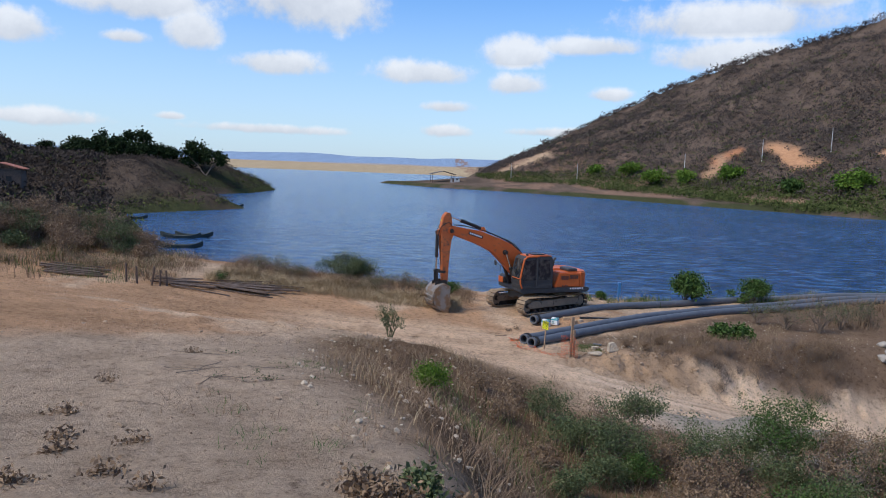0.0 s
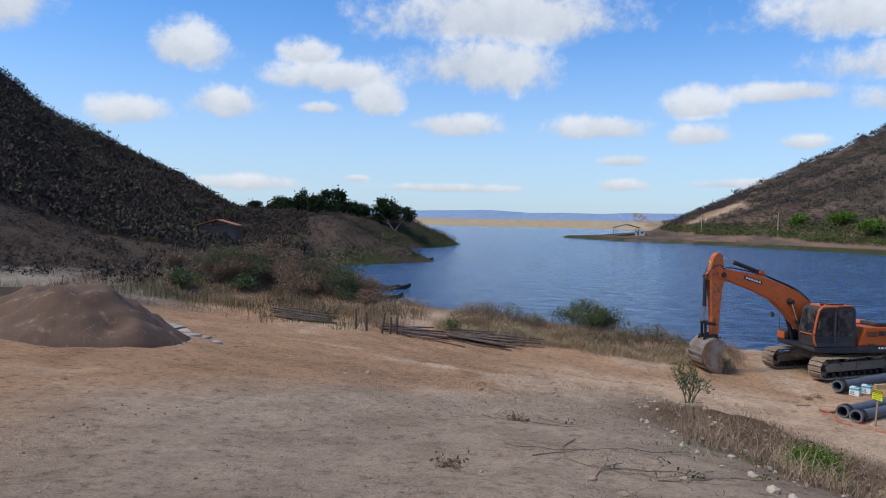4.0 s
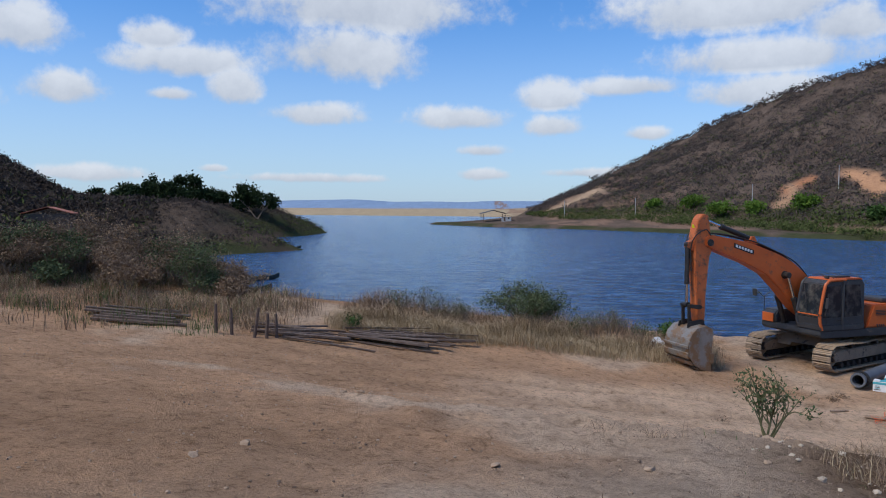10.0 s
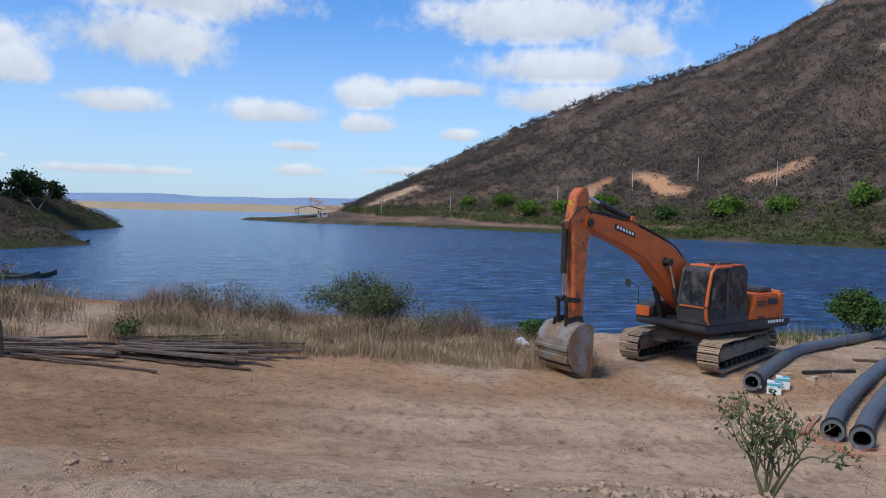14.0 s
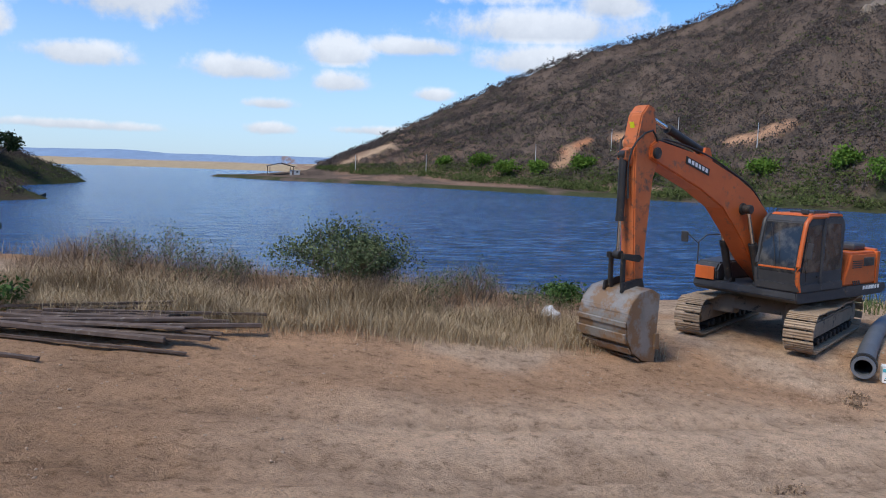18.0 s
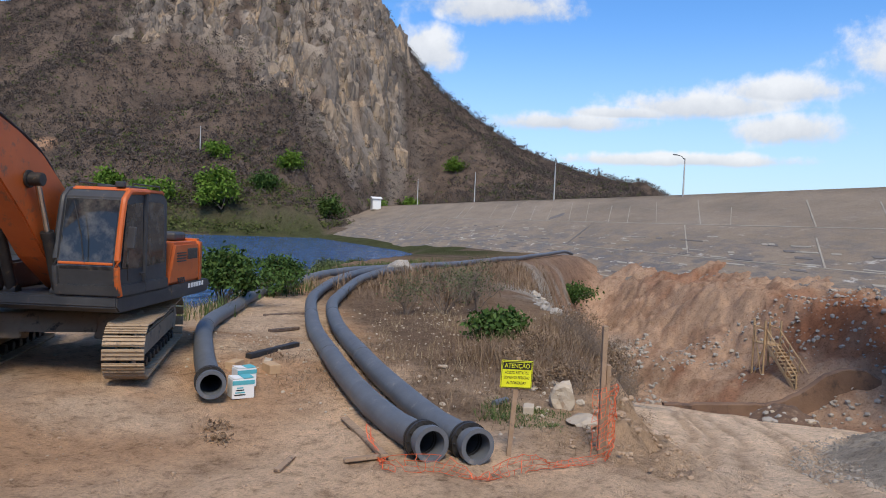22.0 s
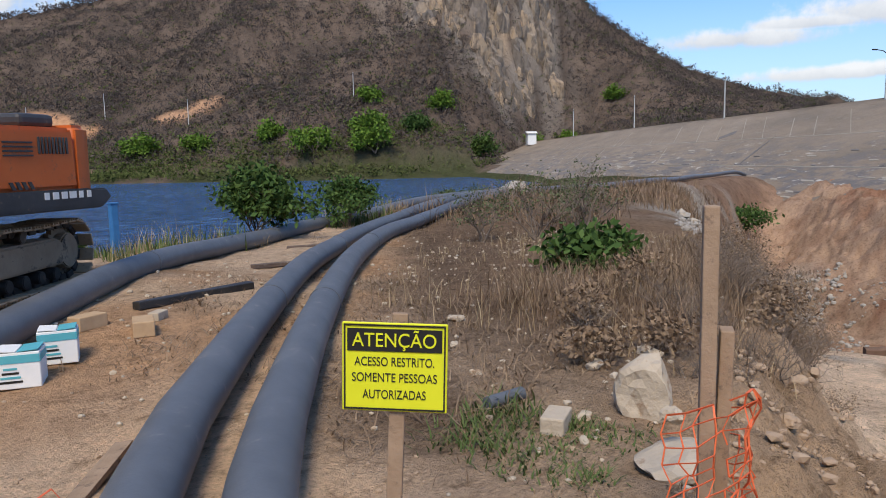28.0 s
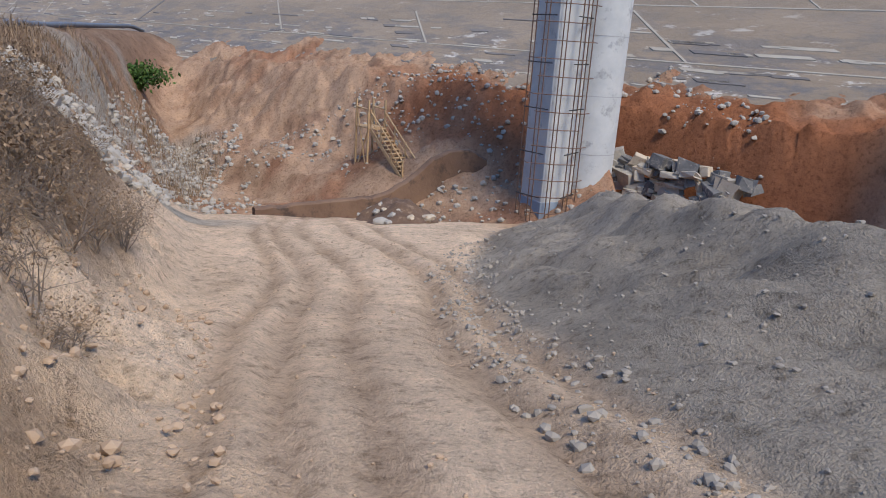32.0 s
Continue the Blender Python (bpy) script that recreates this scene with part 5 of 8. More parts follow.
    for x0, z0, x1, z1 in ((6.205, 0.86, 6.21, 0.94), (6.14, 1.10, 6.11, 1.18), (6.175, 0.55, 6.215, 0.72), (6.02, 0.33, 6.10, 0.45), (5.76, 0.16, 5.90, 0.24)):
        part("wear_strip", prism([(x0, z0), (x1, z1), (x1 + 0.03, z1 - 0.02), (x0 + 0.03, z0 - 0.02)], bw + 0.01, 0.004, at=by), STEEL_WORN, bucket)
    for k in range(5):
        y0 = by - bw / 2 + 0.08 + (bw - 0.16) * k / 4
        part("tooth", prism([(5.48, 0.14), (5.46, 0.03), (5.14, 0.0), (5.12, 0.03)], 0.09, 0.008, at=y0), STEEL_WORN, bucket, "earth-caked tooth" if k == 0 else "")
    return ex


build_excavator()


# ---- pipes ----
def pipe(keys, label, flange=True, lift=0.17):
    pts = curve_points([(x, y, dz) for x, y, dz in keys], 0.6)
    under = full_height(np.array([p.x for p in pts]), np.array([p.y for p in pts]))
    under = np.convolve(np.pad(under, 4, "edge"), np.ones(9) / 9, "valid")
    pts = [Vector((p.x, p.y, p.z + z + lift)) for p, z in zip(pts, under)]
    root = thing("pipe", tuple(pts[0]), label, "pipe", "long water pipes")
    o = Vector(pts[0])
    loc = [p - o for p in pts]
    d = (loc[1] - loc[0]).normalized()
    body = sweep(loc, 0.18, 28, closed_ends=False)
    sweep(loc[:12][::-1], 0.158, 28, bm=body, closed_ends=False)
    part("pipe_wall", body, PIPE, root, "", True)
    n = len(loc)
    dist, acc = 0.0, 0.0
    for a, b in zip(loc, loc[1:]):
        step = (b - a).length
        acc += step
        if acc > 6.0:
            acc = 0.0
            part("weld_bead", sweep([a.lerp(b, 0.45), a.lerp(b, 0.55)], 0.188, 28), PIPE, root, "", True)
    if flange:
        ang = math.degrees(math.atan2(d.y, d.x))
        for off, r, w in ((0.0, 0.212, 0.09), (0.21, 0.235, 0.045), (0.275, 0.235, 0.035)):
            bm = bmesh.new()
            ring_o = [(r * math.cos(t), r * math.sin(t)) for t in (2 * math.pi * k / 32 for k in range(32))]
            vs = []
            for xx in (off, off + w):
                vs.append([[bm.verts.new((xx, c * q, s * q)) for c, s in [(math.cos(2 * math.pi * k / 32), math.sin(2 * math.pi * k / 32)) for k in range(32)]] for q in (0.157, r)])
            for k in range(32):
                j = (k + 1) % 32
                bm.faces.new((vs[0][0][k], vs[0][0][j], vs[0][1][j], vs[0][1][k]))
                bm.faces.new((vs[1][0][k], vs[1][1][k], vs[1][1][j], vs[1][0][j]))
                bm.faces.new((vs[0][1][k], vs[0][1][j], vs[1][1][j], vs[1][1][k]))
                bm.faces.new((vs[0][0][k], vs[1][0][k], vs[1][0][j], vs[0][0][j]))
            bmesh.ops.recalc_face_normals(bm, faces=bm.faces)
            col = part("collar" if off == 0 else "flange", move(bm, pose(0, 0, 0, 0, math.degrees(-math.asin(d.z)), ang)), PIPE if off == 0 else STEEL_DARK, root, "", True)
            if off == 0.21:
                for k in range(12):
                    t = 2 * math.pi * k / 12
                    b = cyl(0.013, 0.15, (off + 0.05, 0.208 * math.cos(t), 0.208 * math.sin(t)), (0, 90, 0), 8)
                    part("bolt", move(b, pose(0, 0, 0, 0, math.degrees(-math.asin(d.z)), ang)), STEEL_DARK, col)
    return root


pipe([(4.54, 35.8, 0.06), (6.46, 37.65, 0), (9.1, 39.9, 0), (13, 42.4, 0), (18.3, 45.3, 0), (24.4, 46.9, 0), (30, 46.9, 0), (36, 46.8, 0), (46, 47.2, 0.05), (60, 47.6, 0.1), (88, 50.5, 0.3)], "long black plastic water pipe lying beside the excavator")
pipe([(3.70, 31.86, 0.05), (4.36, 32.64, 0), (5.07, 33.39, 0), (7.76, 35.76, 0), (11.6, 38.75, 0), (18.5, 43.2, 0), (24, 45.2, 0.1), (31, 46.0, 0.1)], "long black plastic water pipe, one of a pair on the earth")
pipe([(3.97, 31.4, 0.05), (4.75, 32.25, 0), (5.42, 32.9, 0), (8.08, 35.22, 0), (12.2, 38.45, 0), (17.3, 41.6, 0), (24.5, 44.6, 0.05), (32, 45.4, 0.1)], "long black plastic water pipe beside its twin")


# ---- vegetation ----
def soup(name, verts, faces, mat, parent=None, label=""):
    me = bpy.data.meshes.new(name)
    me.from_pydata(np.asarray(verts).reshape(-1, 3).tolist(), [], faces.tolist() if isinstance(faces, np.ndarray) else faces)
    me.materials.append(mat)
    ob = new(name, me)
    if parent is not None:
        ob.parent = parent
    return tagged(ob, label)


def unit(v):
    return v / np.maximum(np.linalg.norm(v, axis=-1, keepdims=True), 1e-9)


def leaf_quads(rng, centres, size, stretch=2.0, droop=0.3):
    """One bent leaf (two triangles) at each centre, turned at random."""
    n = len(centres)
    a = unit(rng.normal(size=(n, 3)) + np.array([0, 0, -droop]))
    b = unit(np.cross(a, rng.normal(size=(n, 3))))
    s = size * rng.uniform(0.6, 1.3, (n, 1))
    tip, mid = a * s * stretch, a * s * stretch * 0.5
    v = np.stack([centres, centres + mid + b * s * 0.5, centres + tip, centres + mid - b * s * 0.5], 1)
    f = np.arange(n * 4).reshape(n, 4)
    return v.reshape(-1, 3), f


def blades(rng, roots, height, width, lean=0.35):
    """Thin bent grass blades rooted at the given places."""
    n = len(roots)
    h = height * rng.uniform(0.35, 1.3, (n, 1)) * (1 + 1.4 * fbm(roots[:, 0] / 1.3, roots[:, 1] / 1.3, 3))[:, None]
    ang = rng.uniform(0, 2 * np.pi, n)
    out = np.stack([np.cos(ang), np.sin(ang), np.zeros(n)], 1)
    side = np.stack([-np.sin(ang), np.cos(ang), np.zeros(n)], 1) * width
    l = lean * rng.uniform(0.2, 1.6, (n, 1)) * h
    upv = np.array([0, 0, 1.0])
    p1 = roots + upv * h * 0.55 + out * l * 0.3
    p2 = roots + upv * h * 0.97 + out * l
    v = np.stack([roots - side, roots + side, p1 - side * 0.8, p1 + side * 0.8, p2], 1).reshape(-1, 3)
    k = np.arange(n)[:, None] * 5
    quads = (k + np.array([[0, 1, 3, 2]])).tolist()
    tris = (k + np.array([[2, 3, 4]])).tolist()
    return v, quads + tris


def on_ground(xy):
    return np.column_stack([xy, full_height(xy[:, 0], xy[:, 1])])


def limb_tree(rng, height, spread, levels=3, first=5, lean=0.12):
    """A line skeleton of limbs: lists of points with radii, and the ends that carry leaves."""
    limbs, ends = [], []
    def grow(p, d, length, r, level):
        pts, radii = [p], [r]
        q = p
        for k in range(4):
            d = (d + Vector(rng.normal(0, 0.16, 3)) + Vector((0, 0, 0.04))).normalized()
            q = q + d * length / 4
            pts.append(q)
            radii.append(r * (1 - 0.16 * (k + 1)))
        limbs.append((pts, radii))
        if level == 0:
            ends.extend(pts[1:])
            return
        for k in range(rng.integers(2, 4) + (1 if level == levels else 0)):
            a = rng.uniform(0, 2 * math.pi)
            nd = (d * 0.75 + Vector((math.cos(a) * spread, math.sin(a) * spread, rng.uniform(-0.1, 0.55)))).normalized()
            grow(pts[rng.integers(2, 5)], nd, length * rng.uniform(0.55, 0.8), r * 0.55, level - 1)
    for k in range(first):
        a = 2 * math.pi * k / first + rng.uniform(-0.4, 0.4)
        s = spread * rng.uniform(0.3, 1.0) if first > 1 else lean
        grow(Vector((rng.normal(0, 0.03), rng.normal(0, 0.03), -0.05)), Vector((math.cos(a) * s, math.sin(a) * s, 1.0)).normalized(), height * 0.42, height * 0.012 + 0.006, levels)
    return limbs, ends


def plant(name, x, y, height, spread, leaf_mat, stem_mat, label, category, seed, leaf=0.05, per_end=6, levels=2, first=5, scatter=0.12, group="", z=None, stretch=2.0, thick=1.0):
    rng = np.random.default_rng(seed)
    root = thing(name, (x, y, gz(x, y) if z is None else z), label, category, group)
    limbs, ends = limb_tree(rng, height, spread, levels, first)
    bm = bmesh.new()
    for pts, radii in limbs:
        sweep(pts, 0, 5, bm=bm, closed_ends=False, radii=[r * thick for r in radii])
    part("trunk" if first == 1 else "stem", bm, stem_mat, root, "", True)
    if per_end:
        c = np.repeat(np.array([tuple(e) for e in ends]), per_end, 0)
        c = c + rng.normal(0, scatter, c.shape) * np.array([1, 1, 0.8])
        v, f = leaf_quads(rng, c, leaf, stretch)
        soup("foliage", v, f, leaf_mat, root)
    return root


def grass_patch(name, boxes, count, height, width, mat, seed, label, clump=0.5, lean=0.4, keep=None):
    """Blades over rectangles (x0, y0, x1, y1), gathered in clumps: one uncountable mass."""
    rng = np.random.default_rng(seed)
    xy = []
    area = [(b[2] - b[0]) * (b[3] - b[1]) for b in boxes]
    for b, a in zip(boxes, area):
        n = int(count * a / sum(area))
        seeds = np.column_stack([rng.uniform(b[0], b[2], max(1, n // 14)), rng.uniform(b[1], b[3], max(1, n // 14))])
        if keep is not None:
            seeds = seeds[keep(seeds[:, 0], seeds[:, 1])]
        if len(seeds) == 0:
            continue
        pick = rng.integers(0, len(seeds), len(seeds) * 14)
        xy.append(seeds[pick] + rng.normal(0, clump * 0.28, (len(pick), 2)))
    xy = np.concatenate(xy)
    xy = xy[lake_distance(xy[:, 0], xy[:, 1]) > 0.15]
    v, f = blades(rng, on_ground(xy) - np.array([0, 0, 0.02]), height, width, lean)
    ob = soup(name, v, f, mat)
    return tagged(ob, label, "grass", kind="stuff")


# grass and weeds along the bank by the water
grass_patch("dry_grass", [(-11.5, 37.0, 1.0, 39.6)], 30000, 0.46, 0.0042, GRASS_DRY, 11, "tall dry straw-coloured grass on the bank", 0.6, 0.9)
grass_patch("bank_grass", [(-11.5, 38.6, 1.8, 43.5)], 16000, 0.55, 0.0042, GRASS_BROWN, 12, "brown dead stalks behind the bank grass", 0.7, 0.9)
grass_patch("bank_weeds", [(-24, 35.5, -12.5, 47)], 20000, 0.36, 0.006, GRASS_BROWN, 13, "brown weeds and stalks on the shore slope", 0.9, 1.0)
grass_patch("shore_grass", [(-27, 36, -13, 48)], 12000, 0.36, 0.006, GRASS_DRY, 14, "dry straw grass on the shore slope", 0.9, 1.0)
grass_patch("shore_weeds", [(-27, 34, -14, 46)], 6000, 0.4, 0.008, GRASS_GREEN, 15, "green weeds among dry grass on the shore", 0.8)
grass_patch("pipe_side_weeds", [(7.5, 41.8, 13, 45), (12, 44.6, 22, 48.5), (22, 47.3, 40, 50)], 6000, 0.35, 0.014, GRASS_GREEN, 16, "low green weeds between pipe and water", 0.6)
grass_patch("pipe_side_grass", [(7, 41.5, 13, 45.5), (12, 45, 24, 49)], 3200, 0.45, 0.005, GRASS_DRY, 17, "dry grass by the water", 0.5)
# bank below the terrace
in_bank = lambda x, y: (x - brow(y) > 1.3) & (y + 0.25 * x < 28.3) & ((x < 6.5) | (y < 21.5))
grass_patch("bank_scrub_grass", [(-3, 4, 16, 27)], 34000, 0.27, 0.0045, GRASS_BROWN, 18, "brown dead weeds on the embankment", 0.8, 1.6, in_bank)
grass_patch("bank_straw", [(-3, 4, 11, 27)], 6000, 0.25, 0.004, GRASS_DRY, 19, "dry straw on the embankment", 0.7, 0.8, in_bank)
grass_patch("bank_green", [(0, 4, 11, 22)], 6000, 0.35, 0.007, GRASS_GREEN, 20, "green weeds at the foot of the embankment", 0.8, 0.7, lambda x, y: (x - brow(y) > 3.6) & (y + 0.25 * x < 25) & ((x < 6.5) | (y < 20)))
# berm beyond the sign
on_berm = lambda x, y: (y > bank_edge(x) + 0.15) & (0.80 * (x - 5.2) - (y - 32.9) > 0.9)
grass_patch("berm_straw", [(5.5, 30, 22, 42)], 9000, 0.14, 0.004, GRASS_BROWN, 21, "flattened dead weeds on the berm", 0.7, 1.3, on_berm)
grass_patch("berm_tall_straw", [(9.5, 30.6, 18, 34.5)], 9000, 0.38, 0.004, GRASS_BROWN, 22, "thicket of dead brown stalks at the road's edge", 0.7, 0.8, lambda x, y: (y > bank_edge(x) + 0.5) & (y < bank_edge(x) + 3.4))
grass_patch("berm_pale_straw", [(8, 30.4, 20, 38)], 1800, 0.30, 0.004, GRASS_DRY, 23, "pale dry grass on the berm", 0.7, 0.8, on_berm)
grass_patch("sign_weeds", [(5.9, 31.0, 6.9, 32.2)], 1500, 0.09, 0.007, GRASS_GREEN, 24, "low grey-green weeds by the sign", 0.35, 1.0)
grass_patch("berm_edge_scrub", [(20, 38, 62, 44.5)], 9000, 0.6, 0.012, GRASS_BROWN, 25, "dead brown scrub on the berm's slope", 1.0, 0.8)
grass_patch("terrace_weeds", [(-4, 8, 2.5, 24)], 2000, 0.07, 0.005, GRASS_GREEN, 26, "thin weeds along the terrace's edge", 0.5, 1.5, lambda x, y: (np.abs(x - brow(y) - 0.2) < 1.4))
grass_patch("left_slope_weeds", [(-40, 26, -17, 62)], 12000, 0.45, 0.01, GRASS_BROWN, 27, "brown weeds on the slope towards the lake", 1.0, 0.6, lambda x, y: (y > 33 + 0.3 * (x + 17)) & (x < -16))

grass_patch("terrace_litter", [(-6, 8, 2.5, 25)], 7000, 0.10, 0.005, GRASS_BROWN, 28, "dry weeds and litter along the terrace's edge", 0.6, 2.0, lambda x, y: (np.abs(x - brow(y) + 0.2) < 1.7) & (fbm(x / 1.5, y / 1.5, 3) > 0.0))
grass_patch("berm_litter", [(5.2, 30.4, 14, 38)], 9000, 0.07, 0.006, GRASS_BROWN, 29, "dark dead litter strewn on the berm", 0.5, 2.5, lambda x, y: (y > bank_edge(x) + 0.1) & (fbm(x / 1.3, y / 1.3, 3) > 0.02))

# bushes
plant("bush", -4.95, 40.6, 2.15, 0.85, LEAF_OLIVE, TWIG, "rounded grey-green bush among dry grass by the water", "bush", 31, 0.036, 11, 3, 8, 0.14)
plant("bush", -4.2, 41.2, 1.7, 0.8, LEAF_OLIVE, TWIG, "rounded grey-green bush among dry grass by the water", "bush", 32, 0.036, 10, 3, 6, 0.14)
for k, (x, y, h) in enumerate([(-8.6, 40.2, 1.5), (-8.0, 39.6, 1.3), (-9.6, 40.0, 1.3), (-2.6, 40.0, 1.2), (-3.3, 39.4, 1.1), (-7.2, 39.8, 1.2), (-0.9, 39.8, 1.0)]):
    plant("bush", x, y, h, 0.6, LEAF_OLIVE, TWIG, "thin leggy shrub with few leaves in dry grass", "bush", 700 + k, 0.025, 1, 3, 7, 0.10, "leggy shrubs", thick=0.6)
plant("bush", -1.9, 40.4, 1.4, 0.55, LEAF_OLIVE, TWIG, "thin leggy shrub with few leaves in dry grass", "bush", 34, 0.025, 1, 3, 6, 0.12)
plant("bush", 0.6, 41.3, 0.9, 0.7, LEAF_GREEN, TWIG, "small green bush behind the excavator bucket", "bush", 35, 0.05, 9, 2, 7, 0.12)
plant("sapling", -1.5, 26.55, 1.55, 0.55, LEAF_OLIVE, TWIG_GREEN, "young leafy sapling standing on the bare terrace edge", "sapling", 36, 0.036, 3, 2, 6, 0.06)
plant("sapling", -10.6, 37.2, 0.8, 0.4, LEAF_GREEN, TWIG_GREEN, "small green plant beside the timber stack", "sapling", 37, 0.05, 5, 1, 3, 0.08)
for k, (x, y, h, m, pe) in enumerate([(9.2, 43.0, 0.6, LEAF_GREEN, 8), (14.3, 43.8, 5.05 - gz(14.3, 43.8), LEAF_GREEN, 8), (18.7, 45.0, 4.6 - gz(18.7, 45.0), LEAF_GREEN, 6), (10.6, 44.8, 0.8, LEAF_OLIVE, 6), (12.1, 44.9, 1.0, LEAF_GREEN, 8), (38.6, 55.6, 1.9, LEAF_OLIVE, 10), (40.6, 56.6, 2.2, LEAF_OLIVE, 10), (43, 57.4, 2.2, LEAF_OLIVE, 10), (45.6, 57.6, 2.0, LEAF_OLIVE, 10), (48, 58.2, 1.5, LEAF_GREEN, 9)]):
    plant("bush", x, y, h, 0.9, m, TWIG, "leafy green bush at the water's edge", "bush", 40 + k, 0.04 * h, pe, 3, 7, 0.07 * h, "waterside bushes")
for k, (x, y, h) in enumerate([(13.0, 34.5, 0.8), (13.7, 34.3, 0.65)]):
    plant("bush", x, y, h, 1.0, LEAF_GREEN, TWIG, "low dark green broad-leaved bush on the berm", "bush", 50 + k, 0.085, 4, 2, 8, 0.16)
for k, (x, y, h) in enumerate([(17.3, 37.6, 1.9), (18.6, 37.0, 2.1), (20.2, 38.0, 1.8), (16.2, 38.4, 1.5), (22.0, 39.0, 1.7)]):
    plant("dead_shrub", x, y, h, 0.9, LEAF_OLIVE, TWIG, "leggy half-bare shrub on the berm", "shrub", 55 + k, 0.035, 1, 3, 7, 0.10, "half-bare shrubs")
for k, (x, y, h, pe) in enumerate([(11.8, 31.8, 0.8, 0), (13.3, 32.6, 0.9, 0), (12.6, 31.4, 0.7, 0), (14.6, 32.6, 1.0, 0), (9.6, 31.4, 0.6, 0), (15.6, 33.2, 1.1, 0), (16.6, 33.0, 1.15, 1), (17.4, 33.3, 1.2, 1), (10.6, 32.2, 0.7, 0), (9.9, 30.9, 0.8, 0), (10.8, 31.1, 0.9, 1), (11.5, 31.2, 0.9, 0), (12.4, 31.9, 1.0, 0), (13.6, 31.8, 1.0, 1), (14.4, 32.1, 1.1, 0), (15.4, 32.4, 1.1, 0), (8.2, 31.2, 0.5, 0), (8.8, 31.6, 0.55, 1), (9.3, 31.0, 0.5, 0), (8.0, 32.0, 0.45, 1), (9.0, 32.4, 0.6, 0), (10.0, 31.8, 0.6, 0), (9.6, 32.8, 0.6, 1), (10.6, 33.4, 0.7, 0), (11.6, 33.0, 0.7, 1), (8.6, 30.9, 0.4, 0)]):
    plant("dead_shrub", x, y, h, 1.1, GRASS_BROWN, TWIG, "tangled leafless brown shrub at the road's edge", "shrub", 62 + k, 0.03, pe, 3, 8, 0.08, "dead shrubs by the road", thick=0.45)
rng_b = np.random.default_rng(818)
for k in range(16):
    x = rng_b.uniform(11.4, 17.6)
    y = bank_edge(np.float64(x)) + rng_b.uniform(-0.5, 1.0)
    plant("dead_shrub", x, float(y), rng_b.uniform(0.6, 1.15), 1.1, GRASS_BROWN, TWIG, "dense tangle of dry brown twigs on the road bank", "shrub", 820 + k, 0.014, 1, 3, 8, 0.09, "dead shrubs by the road", thick=0.45)
plant("bush", 63.0, 44.2, 2.6, 1.1, LEAF_GREEN, TWIG, "dark spreading bush at the foot of the dam", "bush", 75, 0.16, 8, 2, 8, 0.3)
for k, (x, y, h, m, pe) in enumerate([(2.6, 13.0, 0.9, LEAF_BRIGHT, 8), (5.8, 16.5, 1.5, LEAF_OLIVE, 4), (7.2, 17.2, 1.4, LEAF_OLIVE, 4), (8.2, 15.2, 1.2, LEAF_OLIVE, 7), (5.2, 13.4, 1.1, LEAF_GREEN, 7), (6.4, 12.0, 1.3, LEAF_OLIVE, 7),
                                         (9.2, 11.4, 2.1, LEAF_OLIVE, 6), (10.4, 13.5, 1.7, LEAF_OLIVE, 6), (4.2, 9.6, 1.0, LEAF_GREEN, 7), (5.6, 9.0, 1.0, LEAF_OLIVE, 8), (7.4, 9.8, 1.2, LEAF_BRIGHT, 6), (3.0, 8.0, 0.7, LEAF_GREEN, 8), (8.8, 13.4, 1.5, LEAF_OLIVE, 7),
                                         (1.7, 10.4, 0.7, LEAF_BRIGHT, 7), (10.8, 10.0, 1.9, LEAF_OLIVE, 6), (4.3, 18.3, 1.0, LEAF_OLIVE, 4), (11.0, 17.5, 1.6, LEAF_OLIVE, 7), (12.6, 16.0, 1.6, LEAF_OLIVE, 7), (3.65, 20.2, 1.3, LEAF_OLIVE, 4), (4.7, 21.4, 1.2, LEAF_OLIVE, 3), (7.4, 19.3, 1.6, LEAF_OLIVE, 5), (9.3, 17.6, 1.7, LEAF_OLIVE, 6), (6.3, 18.4, 1.4, LEAF_OLIVE, 4), (5.2, 18.8, 1.0, LEAF_GREEN, 4), (3.3, 17.2, 0.9, LEAF_OLIVE, 3), (7.0, 14.6, 1.4, LEAF_OLIVE, 6), (9.8, 15.6, 1.6, LEAF_OLIVE, 6), (4.0, 15.4, 1.0, LEAF_OLIVE, 4), (2.8, 18.9, 0.8, LEAF_OLIVE, 2), (10.4, 19.0, 2.5, LEAF_OLIVE, 7), (11.6, 18.6, 2.2, LEAF_OLIVE, 6), (13.2, 19.4, 2.0, LEAF_OLIVE, 6), (12.4, 20.6, 1.6, LEAF_OLIVE, 5), (9.6, 20.4, 1.6, LEAF_OLIVE, 5), (11.0, 20.9, 1.5, LEAF_OLIVE, 5), (14.4, 20.4, 1.8, LEAF_OLIVE, 5), (0.1, 20.0, 0.9, LEAF_BRIGHT, 4), (1.6, 23.4, 0.8, LEAF_OLIVE, 2), (2.6, 23.0, 1.0, LEAF_OLIVE, 3), (3.4, 22.4, 1.2, LEAF_OLIVE, 3), (5.4, 20.8, 1.4, LEAF_OLIVE, 4), (6.6, 21.2, 1.2, LEAF_OLIVE, 3), (8.4, 20.6, 1.5, LEAF_OLIVE, 5), (6.0, 19.8, 1.3, LEAF_OLIVE, 4), (2.0, 21.2, 0.9, LEAF_OLIVE, 2), (8.8, 19.0, 1.6, LEAF_OLIVE, 5)]):
    dry = m is LEAF_OLIVE and k % 3 != 0
